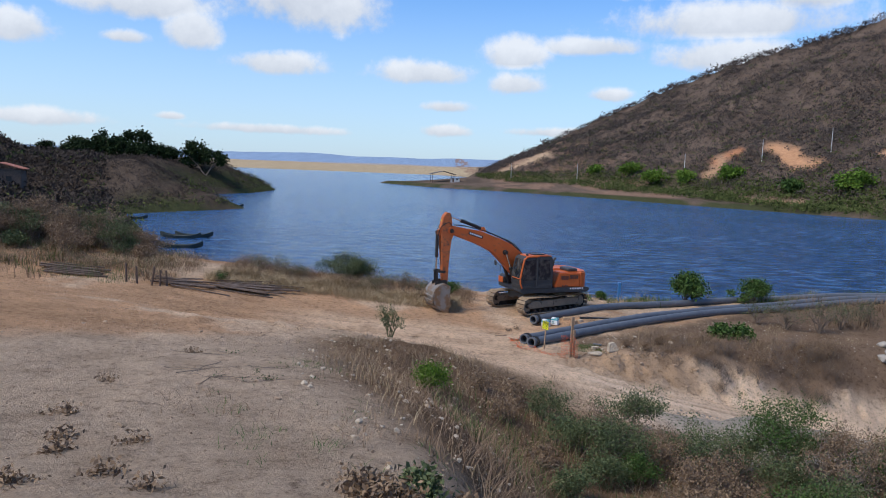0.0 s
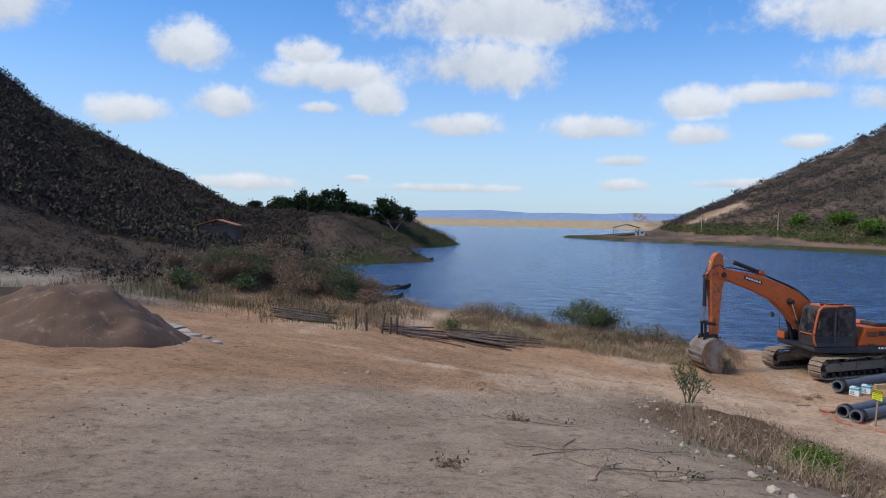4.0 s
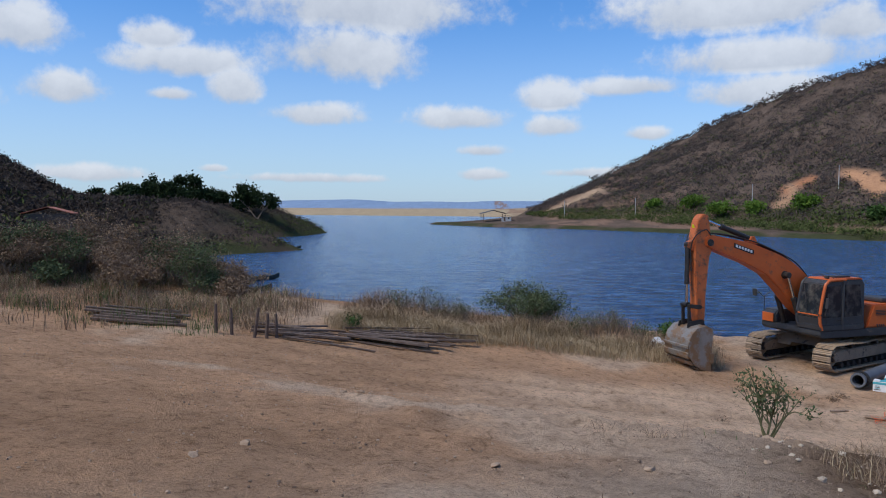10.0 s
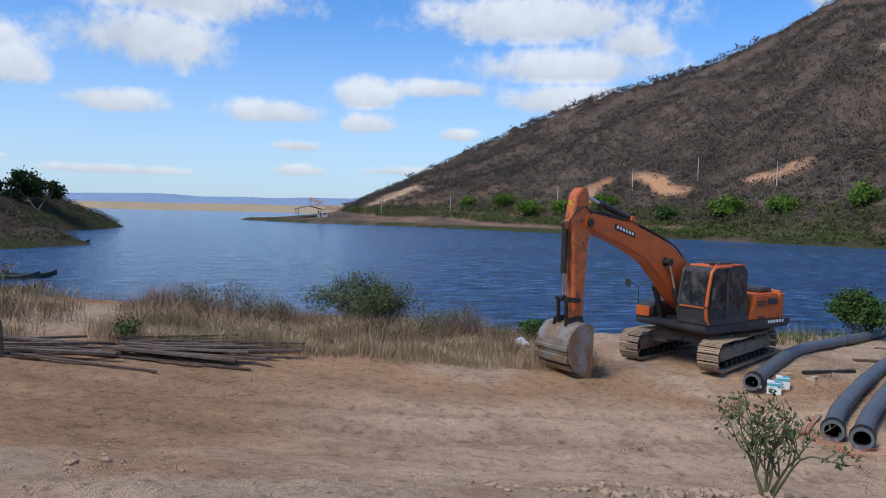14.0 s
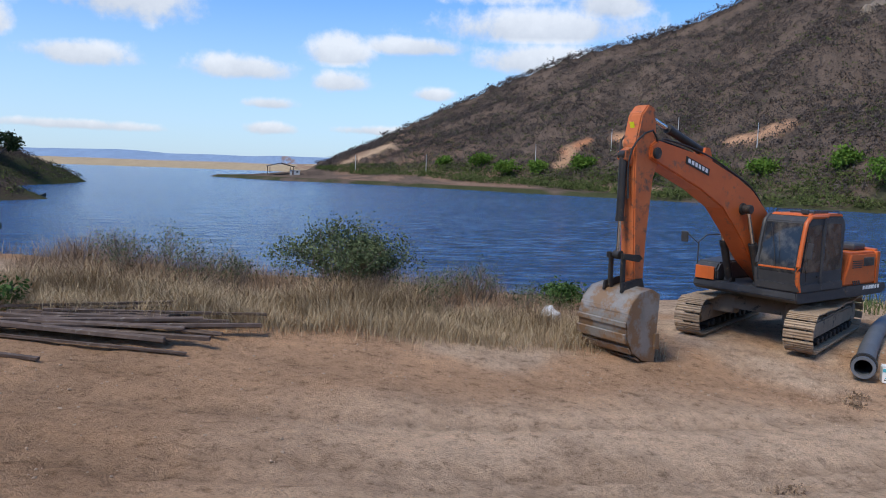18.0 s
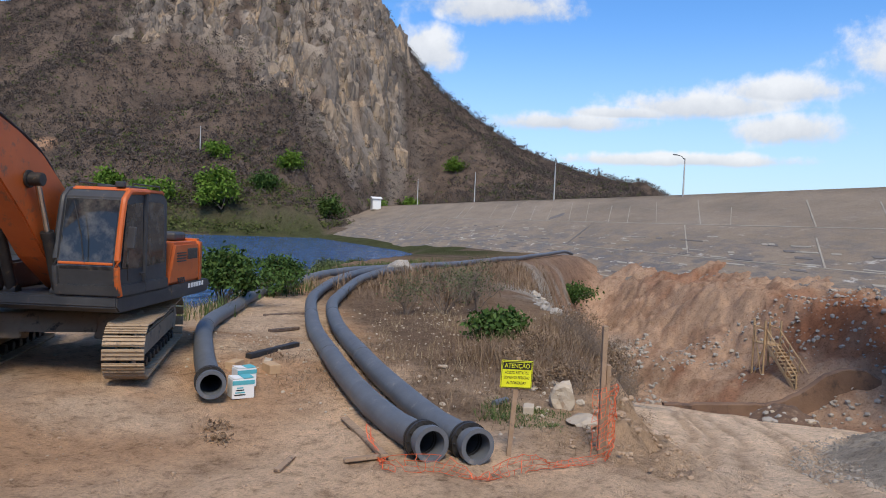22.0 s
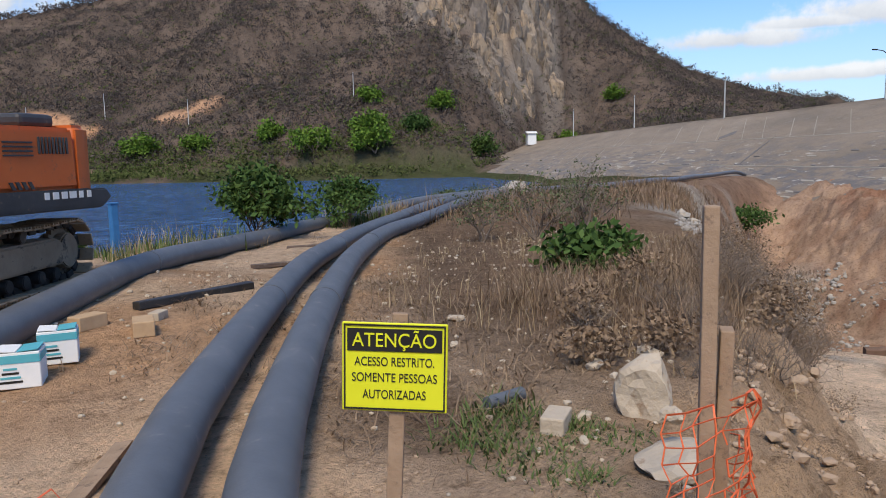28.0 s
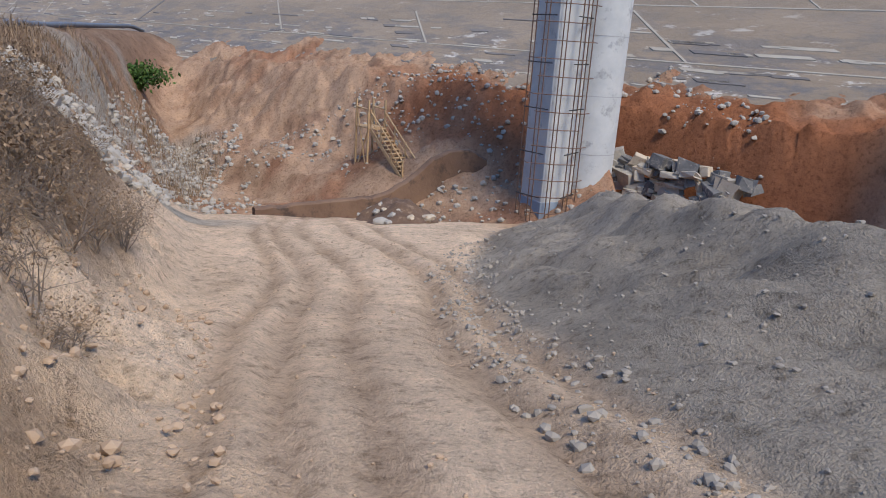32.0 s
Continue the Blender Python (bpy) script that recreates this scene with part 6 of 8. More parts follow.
    plant("bush", x, y, h, 0.9, GRASS_BROWN if dry else m, TWIG if dry else TWIG_GREEN, "half-dry brown bush on the embankment" if dry else "green weedy bush on the embankment", "bush", 80 + k, 0.028, pe if dry else pe + 2, 3, 7, 0.10, "embankment bushes")
for k, (x, y) in enumerate([(-0.3, 8.3), (0.2, 8.5), (0.7, 8.7), (1.2, 8.9), (0.0, 7.9), (0.6, 8.1)]):
    plant("creeper", x, y, 0.2, 2.4, LEAF_OLIVE if k % 2 else GRASS_BROWN, TWIG_GREEN, "low creeping weed at the terrace edge", "weed", 110 + k, 0.035, 7, 2, 7, 0.09, "creepers at the terrace edge")
def trailing_weed(line, leaves, seed):
    """A dry runner lying on the ground, with side shoots and a few small leaves towards its end."""
    rng = np.random.default_rng(seed)
    x0, y0 = line[0]
    root = thing("trailing_weed", (x0, y0, gz(x0, y0)), "dry trailing weed lying flat on the terrace", "weed", "trailing weeds on the terrace")
    bm, ends = bmesh.new(), []
    def lay(pts, r0):
        pts = curve_points([(a + rng.normal(0, 0.02), b + rng.normal(0, 0.02), 0) for a, b in pts], 0.07)
        pts = [Vector((q[0] - x0, q[1] - y0, q[2] - root.location.z + 0.012)) for q in on_ground(np.array([(p.x, p.y) for p in pts]))]
        sweep(pts, 0, 5, bm=bm, closed_ends=False, radii=[r0 * (1 - 0.6 * k / len(pts)) for k in range(len(pts))])
        return pts
    main = lay(line, 0.0075)
    for k in range(2, len(main), 4):
        q = main[k]
        a = rng.uniform(0, 2 * math.pi)
        l = rng.uniform(0.15, 0.5)
        ends += lay([(q.x + x0, q.y + y0), (q.x + x0 + 0.5 * l * math.cos(a), q.y + y0 + 0.5 * l * math.sin(a)), (q.x + x0 + l * math.cos(a + 0.5), q.y + y0 + l * math.sin(a + 0.5))], 0.0035)[2:]
    part("stem", bm, TWIG, root, "", True)
    if leaves:
        c = np.repeat(np.array([tuple(e) for e in ends]), leaves, 0)
        c = c + np.abs(rng.normal(0, 0.05, c.shape)) * np.array([1, 1, 0.5])
        v, f = leaf_quads(rng, c, 0.03, 1.8)
        soup("foliage", v, f, LEAF_OLIVE, root)


for k, (line, leaves) in enumerate([([(-3.81, 15.27), (-3.87, 14.8), (-3.89, 14.46), (-3.74, 13.93), (-3.4, 13.56), (-3.0, 13.5)], 0), ([(-4.61, 14.55), (-4.2, 14.5), (-3.89, 14.46), (-3.59, 14.53), (-3.15, 14.77)], 0),
                                       ([(-3.4, 13.56), (-3.0, 13.65), (-2.6, 13.7), (-2.1, 13.5)], 3), ([(-2.9, 13.3), (-2.5, 13.45), (-2.0, 13.9)], 3), ([(-4.51, 17.09), (-4.1, 16.75), (-3.75, 16.58)], 3), ([(-4.26, 14.04), (-3.9, 14.3), (-3.6, 14.53)], 0), ([(-3.49, 13.24), (-3.4, 13.56), (-3.2, 13.9)], 0), ([(-5.3, 16.74), (-4.8, 16.5), (-4.43, 16.2), (-3.9, 16.3)], 0), ([(-3.2, 14.9), (-2.9, 14.8), (-2.6, 15.1)], 2)]):
    trailing_weed(line, leaves, 230 + k)

for k, (x, y, h) in enumerate([(-21.5, 38.5, 1.1), (-19.0, 40.0, 1.2), (-22.5, 42.5, 1.6), (-17.0, 41.0, 1.2), (-25.0, 44.0, 1.7), (-15.4, 39.2, 1.1), (-24, 37, 1.2), (-27.5, 41.5, 1.4)]):
    plant("dead_shrub", x, y, h, 0.9, LEAF_OLIVE if k % 3 == 0 else GRASS_BROWN, TWIG, "brown-green tangled shrub on the shore slope", "shrub", 120 + k, 0.05, 3, 3, 8, 0.12, "shore shrubs")


rng_h = np.random.default_rng(515)
for k in range(26):
    a, q = rng_h.uniform(0, 2 * math.pi), math.sqrt(rng_h.random())
    x, y = -21.0 + 4.6 * q * math.cos(a), 42.0 + 4.4 * q * math.sin(a)
    dry = k % 4 != 1
    plant("dead_shrub", x, y, rng_h.uniform(2.2, 3.4) * (1.1 - 0.45 * q), 0.85, GRASS_BROWN if dry else LEAF_OLIVE, TWIG, "dense dry brown shrub on the shore hump" if dry else "dense olive shrub on the shore hump", "shrub", 540 + k, 0.04, 6, 3, 7, 0.13, "shrubs on the shore hump", thick=0.7)
for k, (x, y, h) in enumerate([(9.0, 13.0, 2.6), (10.6, 15.4, 2.8), (8.4, 16.6, 2.0), (7.2, 19.8, 2.0), (9.4, 20.6, 2.3), (6.0, 22.6, 1.6), (11.6, 19.6, 2.4), (4.8, 19.6, 1.7)]):
    plant("bush", x, y, h, 0.95, LEAF_OLIVE if k % 2 else LEAF_GREEN, TWIG, "tall feathery green shrub below the embankment", "bush", 580 + k, 0.03, 8, 3, 8, 0.13, "tall embankment shrubs", thick=0.7)


def far_tree(x, y, h, w, leaf_mat, label, seed, leaf=0.5, per_end=14, group="", first=1, levels=3, scatter=0.6):
    return plant("tree", x, y, h, w, leaf_mat, TWIG, label, "tree", seed, leaf, per_end, levels, first, scatter, group, thick=1.5)


# trees on the point
for k, (x, y, h, w) in enumerate([(-74.5, 226, 13.5, 1.15), (-79.0, 228, 10.0, 0.8), (-95.5, 226, 12, 1.1), (-101.5, 222, 10, 1.0), (-109.5, 224, 9.5, 1.0), (-93, 221, 6, 1.2), (-118, 216, 5.5, 1.2), (-99, 224, 7.5, 1.3), (-104.5, 223, 7, 1.3), (-90, 225, 6, 1.4), (-85.5, 226, 5.5, 1.4), (-107, 221, 7, 1.3), (-97.5, 220, 6.5, 1.4), (-113, 221, 6, 1.4)]):
    far_tree(x, y, h, w, LEAF_DARK, "dark leafy tree on the wooded point", 140 + k, 0.42, 15, "trees on the point", 2, 3, 0.6)

# green trees at the foot of the hill
for k, (az, r, h) in enumerate([(17.7, 314, 8.5), (15.7, 334, 7.0), (20.2, 308, 5.5), (23.8, 296, 5.5), (32.7, 248, 7.5), (41.7, 231, 5.0), (44.9, 216, 9.0), (49.4, 214, 8.5), (49.1, 221, 8.0), (57.1, 255, 9.5), (54.4, 240, 5.5), (48.9, 244, 4.5),
                                  (36.5, 240, 5.0), (63.5, 320, 6.0), (61, 300, 5.0), (67, 345, 6.5), (52.5, 226, 5.0), (13.0, 352, 4.5), (28.5, 262, 4.5)]):
    a = radians(az)
    bright = k not in (9, 16, 18)
    far_tree(HUB[0] + r * math.sin(a), HUB[1] + r * math.cos(a), h * 1.25, 1.1, LEAF_BRIGHT if bright else LEAF_GREEN, "bright green tree standing out among grey hillside scrub" if bright else "dark green tree at the foot of the hill", 160 + k, 0.5, 13, "green trees across the lake", 4, 2, 0.95)


def scrub_cover(name, count, mat, seed, label, place, size, bits=7):
    """Low thorny growth: each plant a loose cloud of small twig and leaf sprays."""
    rng = np.random.default_rng(seed)
    xy = place(rng, count)
    p = on_ground(xy)
    n = len(p)
    s = size * rng.uniform(0.45, 1.5, (n, 1, 1)) * np.ones((n, bits, 1))
    c = p[:, None] + rng.normal(0, 0.34, (n, bits, 3)) * s * np.array([1, 1, 0.55]) + np.array([0, 0, 0.42]) * s
    d = unit(rng.normal(size=(n, bits, 3)) + np.array([0, 0, 0.5]))
    b = unit(np.cross(d, rng.normal(size=(n, bits, 3))))
    w = rng.uniform(0.035, 0.10, (n, bits, 1)) * s
    l = rng.uniform(0.14, 0.38, (n, bits, 1)) * s
    v = np.stack([c - d * l * 0.5, c + b * w, c + d * l, c - b * w], 2).reshape(-1, 3)
    f = np.arange(n * bits * 4).reshape(-1, 4)
    return tagged(soup(name, v, f, mat), label, "scrub", kind="stuff")


def on_hill(a0, a1, t0, t1, power=1.0):
    def place(rng, count):
        az = rng.uniform(a0, a1, count)
        t = t0 + (t1 - t0) * rng.random(count) ** power
        A = [2.3, 14.9, 30.6, 43.3, 59, 71.6, 90]
        rs = np.interp(az, A, [405, 325, 240, 204, 215, 260, 300])
        rr = np.interp(az, A, [560, 510, 450, 430, 430, 470, 500])
        r = rs + (rr - rs) * t
        xy = np.column_stack([HUB[0] + r * np.sin(np.radians(az)), HUB[1] + r * np.cos(np.radians(az))])
        keep = rng.random(count) < 0.55 + 0.9 * (fbm(xy[:, 0] / 19, xy[:, 1] / 19, 3) + 0.2)
        g = ground_colour(xy[:, 0], xy[:, 1])
        bare = g[:, 0] > 0.225
        keep &= ~bare | (rng.random(count) < 0.07)
        keep &= lake_distance(xy[:, 0], xy[:, 1]) > 0.5
        side = dam_side(xy[:, 0], xy[:, 1])
        keep &= ~((side > -2) & (side < 25) & (xy[:, 1] < 146))
        return xy[keep]
    return place


def on_point(x0, y0, x1, y1):
    def place(rng, count):
        xy = np.column_stack([rng.uniform(x0, x1, count), rng.uniform(y0, y1, count)])
        wx, wy = xy[:, 0] + 2.2, xy[:, 1] - 4.6
        ang, far = np.degrees(np.arctan2(wx, wy)), np.hypot(wx, wy)
        washed = (ang < -39) & (ang > -62) & (far < 88)
        return xy[(lake_distance(xy[:, 0], xy[:, 1]) > 1.5) & ~washed]
    return place


scrub_cover("hill_scrub", 80000, SCRUB, 201, "leafless grey-brown thorn scrub covering the hill", on_hill(3, 84, 0.03, 0.99, 0.9), 1.9, 11)
scrub_cover("hill_green_scrub", 9000, SCRUB_GREEN, 202, "dull green scrub patches on the hill", on_hill(8, 82, 0.02, 0.95, 1.9), 2.0, 9)
scrub_cover("shore_green_scrub", 9000, SCRUB_GREEN, 203, "green shrubs along the far shore", on_hill(3, 60, -0.12, 0.09), 2.0, 11)
scrub_cover("ridge_trees", 900, SCRUB, 204, "small bare trees along the ridge", on_hill(3, 80, 0.94, 1.0), 3.2, 16)
scrub_cover("point_scrub", 11000, SCRUB_DARK, 205, "dark dry scrub on the point of land", on_point(-140, 96, -36, 275), 1.1, 11)
scrub_cover("point_green_scrub", 900, SCRUB_GREEN, 206, "green weeds along the point's shore", lambda rng, n: (lambda xy: xy[(lake_distance(xy[:, 0], xy[:, 1]) > 0.4) & (lake_distance(xy[:, 0], xy[:, 1]) < 9)])(np.column_stack([rng.uniform(-75, -36, n * 3), rng.uniform(98, 275, n * 3)])), 1.3, 5)
scrub_cover("slope_scrub", 6000, SCRUB_DARK, 207, "dry brown scrub on the near slope", on_point(-95, 34, -26, 100), 0.7, 10)


def on_left_hill(rng, count):
    az, r = rng.uniform(-75, -27, count), rng.uniform(110, 232, count)
    return np.column_stack([HUB[0] + r * np.sin(np.radians(az)), HUB[1] + r * np.cos(np.radians(az))])


scrub_cover("left_hill_scrub", 24000, SCRUB_DARK, 208, "dark leafless scrub covering the smaller hill", on_left_hill, 1.5, 9)
scrub_cover("left_hill_green", 1800, SCRUB_GREEN, 209, "dull green shrubs on the smaller hill", on_left_hill, 1.5, 9)


# ---- stones ----
def stone_mesh(seed, rough=0.25, squash=0.7, cuts=2):
    rng = np.random.default_rng(seed)
    bm = bmesh.new()
    bmesh.ops.create_icosphere(bm, subdivisions=cuts, radius=0.5)
    for k in range(7):
        n = Vector(rng.normal(size=3)).normalized()
        d = rng.uniform(0.26, 0.42)
        for v in bm.verts:
            over = v.co.dot(n) - d
            if over > 0:
                v.co -= n * over
    for v in bm.verts:
        v.co += v.normal * rng.normal(0, rough * 0.08)
        v.co.z *= squash
    return bm


def stone(x, y, size, seed, mat=None, label="pale broken rock on the earth", name="rock", squash=0.75, sink=0.12, rz=0.0, group=""):
    bm = stone_mesh(seed, 0.25, squash, 3)
    move(bm, Matrix.Diagonal((*size, 1)))
    ob = part(name, bm, mat or ROCK)
    ob.matrix_basis = pose(x, y, gz(x, y) + size[2] * squash * 0.40 - sink * size[2], 0, 0, rz)
    return tagged(ob, label, "rock", group)


stone(7.27, 31.2, (0.58, 0.48, 0.56), 301, label="large squared pale boulder beside the danger sign", squash=0.95, rz=20)
stone(6.5, 30.76, (0.6, 0.46, 0.28), 302, label="flat pale slab of rock near the post", rz=-15)
stone(6.54, 30.8, (0.14, 0.14, 0.16), 303, label="small stone lying on the pale slab", sink=-1.55, name="stone")
for k, (x, y, s) in enumerate([(6.92, 31.52, 0.22), (6.55, 31.35, 0.16), (7.1, 31.75, 0.14), (5.85, 30.35, 0.26), (6.2, 30.3, 0.3), (7.6, 30.6, 0.42), (8.3, 30.5, 0.5), (9.0, 30.9, 0.45), (5.6, 33.1, 0.26), (5.9, 33.4, 0.20), (7.9, 33.3, 0.2), (6.4, 32.9, 0.18), (8.6, 31.7, 0.4),
                                  (9.7, 30.7, 0.55), (10.6, 30.7, 0.5), (7.9, 31.9, 0.3), (5.3, 30.6, 0.22), (8.9, 34.0, 0.35), (10.2, 33.0, 0.5), (12.0, 33.4, 0.4)]):
    clod = y < bank_edge(x) + 0.9 and k > 2
    f = 0.4 if clod else 0.65
    stone(x, y, (s * f, s * 0.8 * f, s * 0.7 * f), 310 + k, CLOD if clod else ROCK, "dry orange clod on the road bank" if clod else "pale broken rock on the berm", rz=37 * k, group="clods on the bank" if clod else "rocks on the berm")
stone(29.0, 45.0, (2.0, 1.4, 1.3), 340, ROCK_GREY, "grey boulder against the pipes", "boulder")
for k, (x, y, s) in enumerate([(-3.2, 12.6, 0.26), (-3.5, 13.2, 0.2), (-2.6, 13.4, 0.3), (-2.0, 12.2, 0.2), (-5.3, 20.0, 0.3), (-6.2, 21.2, 0.22), (-9.0, 20.4, 0.25), (-4.6, 21.5, 0.25), (-3.0, 22.6, 0.25), (3.9, 26.6, 0.2), (-2.2, 24.4, 0.24), (5.4, 29.3, 0.14)]):
    stone(x, y, (s * 0.55, s * 0.42, s * 0.33), 350 + k, CLOD, label="stone lying on the bare earth", rz=51 * k, group="stones on the terrace")


def scatter_stones(name, count, mat, seed, label, place, size, parts=5, category="stones"):
    """Loose stones too many to count, joined."""
    rng = np.random.default_rng(seed)
    base = []
    for k in range(parts):
        bm = stone_mesh(seed + 50 + k, 0.3, 0.75, 1)
        base.append((np.array([tuple(v.co) for v in bm.verts]), np.array([[v.index for v in f.verts] for f in bm.faces])))
        bm.free()
    xy, sz = place(rng, count)
    p = on_ground(xy)
    V, F, o = [], [], 0
    for q, s in zip(p, sz):
        v, f = base[rng.integers(parts)]
        a = rng.uniform(0, 2 * np.pi)
        c, sn = np.cos(a), np.sin(a)
        w = v * s * rng.uniform(0.7, 1.3, 3) * size
        w = np.column_stack([w[:, 0] * c - w[:, 1] * sn, w[:, 0] * sn + w[:, 1] * c, w[:, 2]])
        V.append(w + q + np.array([0, 0, 0.12 * s * size]))
        F.append(f + o)
        o += len(v)
    return tagged(soup(name, np.concatenate(V), np.concatenate(F), mat), label, category, kind="stuff")


def spread(x0, y0, x1, y1, keep=None, power=2.2):
    def place(rng, n):
        xy = np.column_stack([rng.uniform(x0, x1, n), rng.uniform(y0, y1, n)])
        if keep is not None:
            xy = xy[keep(xy[:, 0], xy[:, 1])]
        return xy, 0.25 + rng.random(len(xy)) ** power * 1.6
    return place


def gravel_toe(x):
    return np.interp(x, [6, 10, 13, 17.4, 21, 26, 40], [25.2, 26.9, 27.1, 26.9, 26.4, 25.0, 20.0])


scatter_stones("terrace_pebbles", 7500, CLOD, 401, "small stones and clods strewn on the terrace", spread(-11, 4, 3, 27, power=4.0), 0.026)
scatter_stones("terrace_clods", 9000, HEAP_LIGHT, 421, "brown crumbs of earth strewn on the terrace", spread(-12, 5, 2, 27, lambda x, y: (fbm(x / 1.3, y / 1.3, 4) + 0.16 * smooth(3.5, 0.0, brow(y) - x) > 0.16), 3.5), 0.026)
scatter_stones("yard_clods", 3600, CLOD, 402, "dry clods strewn on the yard", spread(-17, 25, 6, 37.5), 0.028)
scatter_stones("rough_clods", 2600, CLOD, 403, "heaped clods at the terrace's foot", spread(-9, 21, 1.5, 27.5, lambda x, y: fbm(x / 2.2, y / 2.2, 3) > 0.08), 0.085)
scatter_stones("bank_clods", 2000, CLOD, 404, "crumbled orange clods on the road bank", spread(5.2, 28.9, 16, 32.6, lambda x, y: np.abs(y - bank_edge(x) + 0.35) < 1.0), 0.062)
scatter_stones("berm_stones", 1300, ROCK, 405, "small pale stones strewn on the berm", spread(5, 30.4, 20, 40, lambda x, y: y > bank_edge(x) + 0.3), 0.048)
scatter_stones("gravel_stones", 5200, GRAVEL, 406, "loose grey gravel on the tipped mound", spread(8, 14, 28, 27.2, lambda x, y: (y < gravel_toe(x) + 0.3)), 0.042)
scatter_stones("gravel_toe_stones", 4200, GRAVEL, 407, "coarse gravel rolled to the mound's foot", spread(8.5, 24.0, 24, 27.9, lambda x, y: np.abs(y - gravel_toe(x) - 0.1 - 0.4 * fbm(x / 1.1, y / 1.1, 3)) < 0.5, 3.0), 0.066)
scatter_stones("road_stones", 1200, CLOD, 408, "small stones on the haul road", spread(2, 26.5, 24, 31), 0.03)
scatter_stones("riprap", 6500, ROCK_GREY, 409, "broken grey rock tipped on the pit's slope", spread(20, 29, 62, 44, lambda x, y: (np.abs(y - bank_edge(x) + 1.5 + 2.2 * fbm(x / 6, y / 6, 3)) < 3.4) & ((x > 37) | (y - bank_edge(x) > -1.6 + 0.16 * np.maximum(0, 30 - x)))), 0.30)
scatter_stones("pit_rubble", 3500, ROCK_GREY, 410, "rubble on the pit floor", spread(37, 10, 58, 36, lambda x, y: fbm(x / 4, y / 4, 3) > -0.1), 0.24)
scatter_stones("embankment_stones", 1200, ROCK, 411, "stones on the brown embankment", spread(-3, 5, 10, 26, lambda x, y: (x - brow(y) > 0.2) & (x - brow(y) < 6)), 0.08)


# ---- rock faces on the hill ----
def cliff_rocks(count, seed):
    """Upright slabs and knobs of bare rock standing out of the hill's steep face."""
    rng = np.random.default_rng(seed)
    base = []
    for k in range(8):
        bm = stone_mesh(seed + k, 0.9, 1.0, 2)
        base.append((np.array([tuple(v.co) for v in bm.verts]), np.array([[v.index for v in f.verts] for f in bm.faces])))
        bm.free()
    az = rng.uniform(41, 65, count)
    r = rng.uniform(284, 440, count)
    x, y = HUB[0] + r * np.sin(np.radians(az)), HUB[1] + r * np.cos(np.radians(az))
    keep = (ground_colour(x, y)[:, 0] > 0.215) & (r < 424)
    x, y = x[keep], y[keep]
    z = full_height(x, y)
    V, F, o = [], [], 0
    for q in zip(x, y, z):
        v, f = base[rng.integers(8)]
        a = rng.uniform(0, 2 * np.pi)
        s = rng.uniform(4.0, 12.0) * np.array([rng.uniform(0.45, 0.9), rng.uniform(0.45, 0.9), rng.uniform(1.2, 2.6)])
        w = v * s
        w = np.column_stack([w[:, 0] * np.cos(a) - w[:, 1] * np.sin(a), w[:, 0] * np.sin(a) + w[:, 1] * np.cos(a), w[:, 2]])
        V.append(w + np.array(q) - np.array([0, 0, 0.24 * s[2]]))
        F.append(f + o)
        o += len(v)
    return tagged(soup("cliff_rock", np.concatenate(V), np.concatenate(F), CLIFF), "bare grey and ochre rock faces near the hilltop", "rock", kind="stuff")


def cliff_material():
    m, nt, bsdf = new_mat("hill_rock")
    rnd = nt.nodes.new("ShaderNodeNewGeometry").outputs["Random Per Island"]
    pos = world_coord(nt)
    tone = ramp_node(nt, rnd, [(0.0, (0.20, 0.165, 0.135)), (0.45, (0.27, 0.215, 0.165)), (0.75, (0.36, 0.285, 0.21)), (1.0, (0.46, 0.33, 0.21))])
    tall = nt.nodes.new("ShaderNodeMapping")
    tall.inputs["Scale"].default_value = (1.0, 1.0, 0.28)
    nt.links.new(pos, tall.inputs["Vector"])
    dark = ramp_node(nt, noise_node(nt, 0.42, 8, 0.72, tall.outputs[0]), [(0.46, (0, 0, 0)), (0.60, (0.85, 0.85, 0.85))])
    nt.links.new(mix_node(nt, dark, tone, (0.115, 0.095, 0.082)), bsdf.inputs["Base Color"])
    bsdf.inputs["Roughness"].default_value = 0.95
    bump_node(nt, bsdf, noise_node(nt, 0.8, 8, 0.75, pos), 1.0, 1.2)
    return m


CLIFF = cliff_material()
cliff_rocks(3600, 501)


# ---- sign, posts, net, boxes ----
def text_part(body, size, at, rot, mat, parent, name="word", width=None):
    cu = bpy.data.curves.new(name, "FONT")
    cu.body, cu.size, cu.extrude, cu.align_x, cu.align_y = body, size, 0.0012, "CENTER", "CENTER"
    tmp = bpy.data.objects.new("tmp", cu)
    scene.collection.objects.link(tmp)
    dg = bpy.context.evaluated_depsgraph_get()
    me = bpy.data.meshes.new_from_object(tmp.evaluated_get(dg))
    bpy.data.objects.remove(tmp)
    if width:
        xs = [v.co.x for v in me.vertices]
        k = width / (max(xs) - min(xs))
        for v in me.vertices:
            v.co.x *= k
    for v in me.vertices:
        v.co = pose(*at, *rot) @ v.co
    me.materials.clear()
    me.materials.append(mat)
    ob = new(name, me)
    ob.parent = parent
    return ob


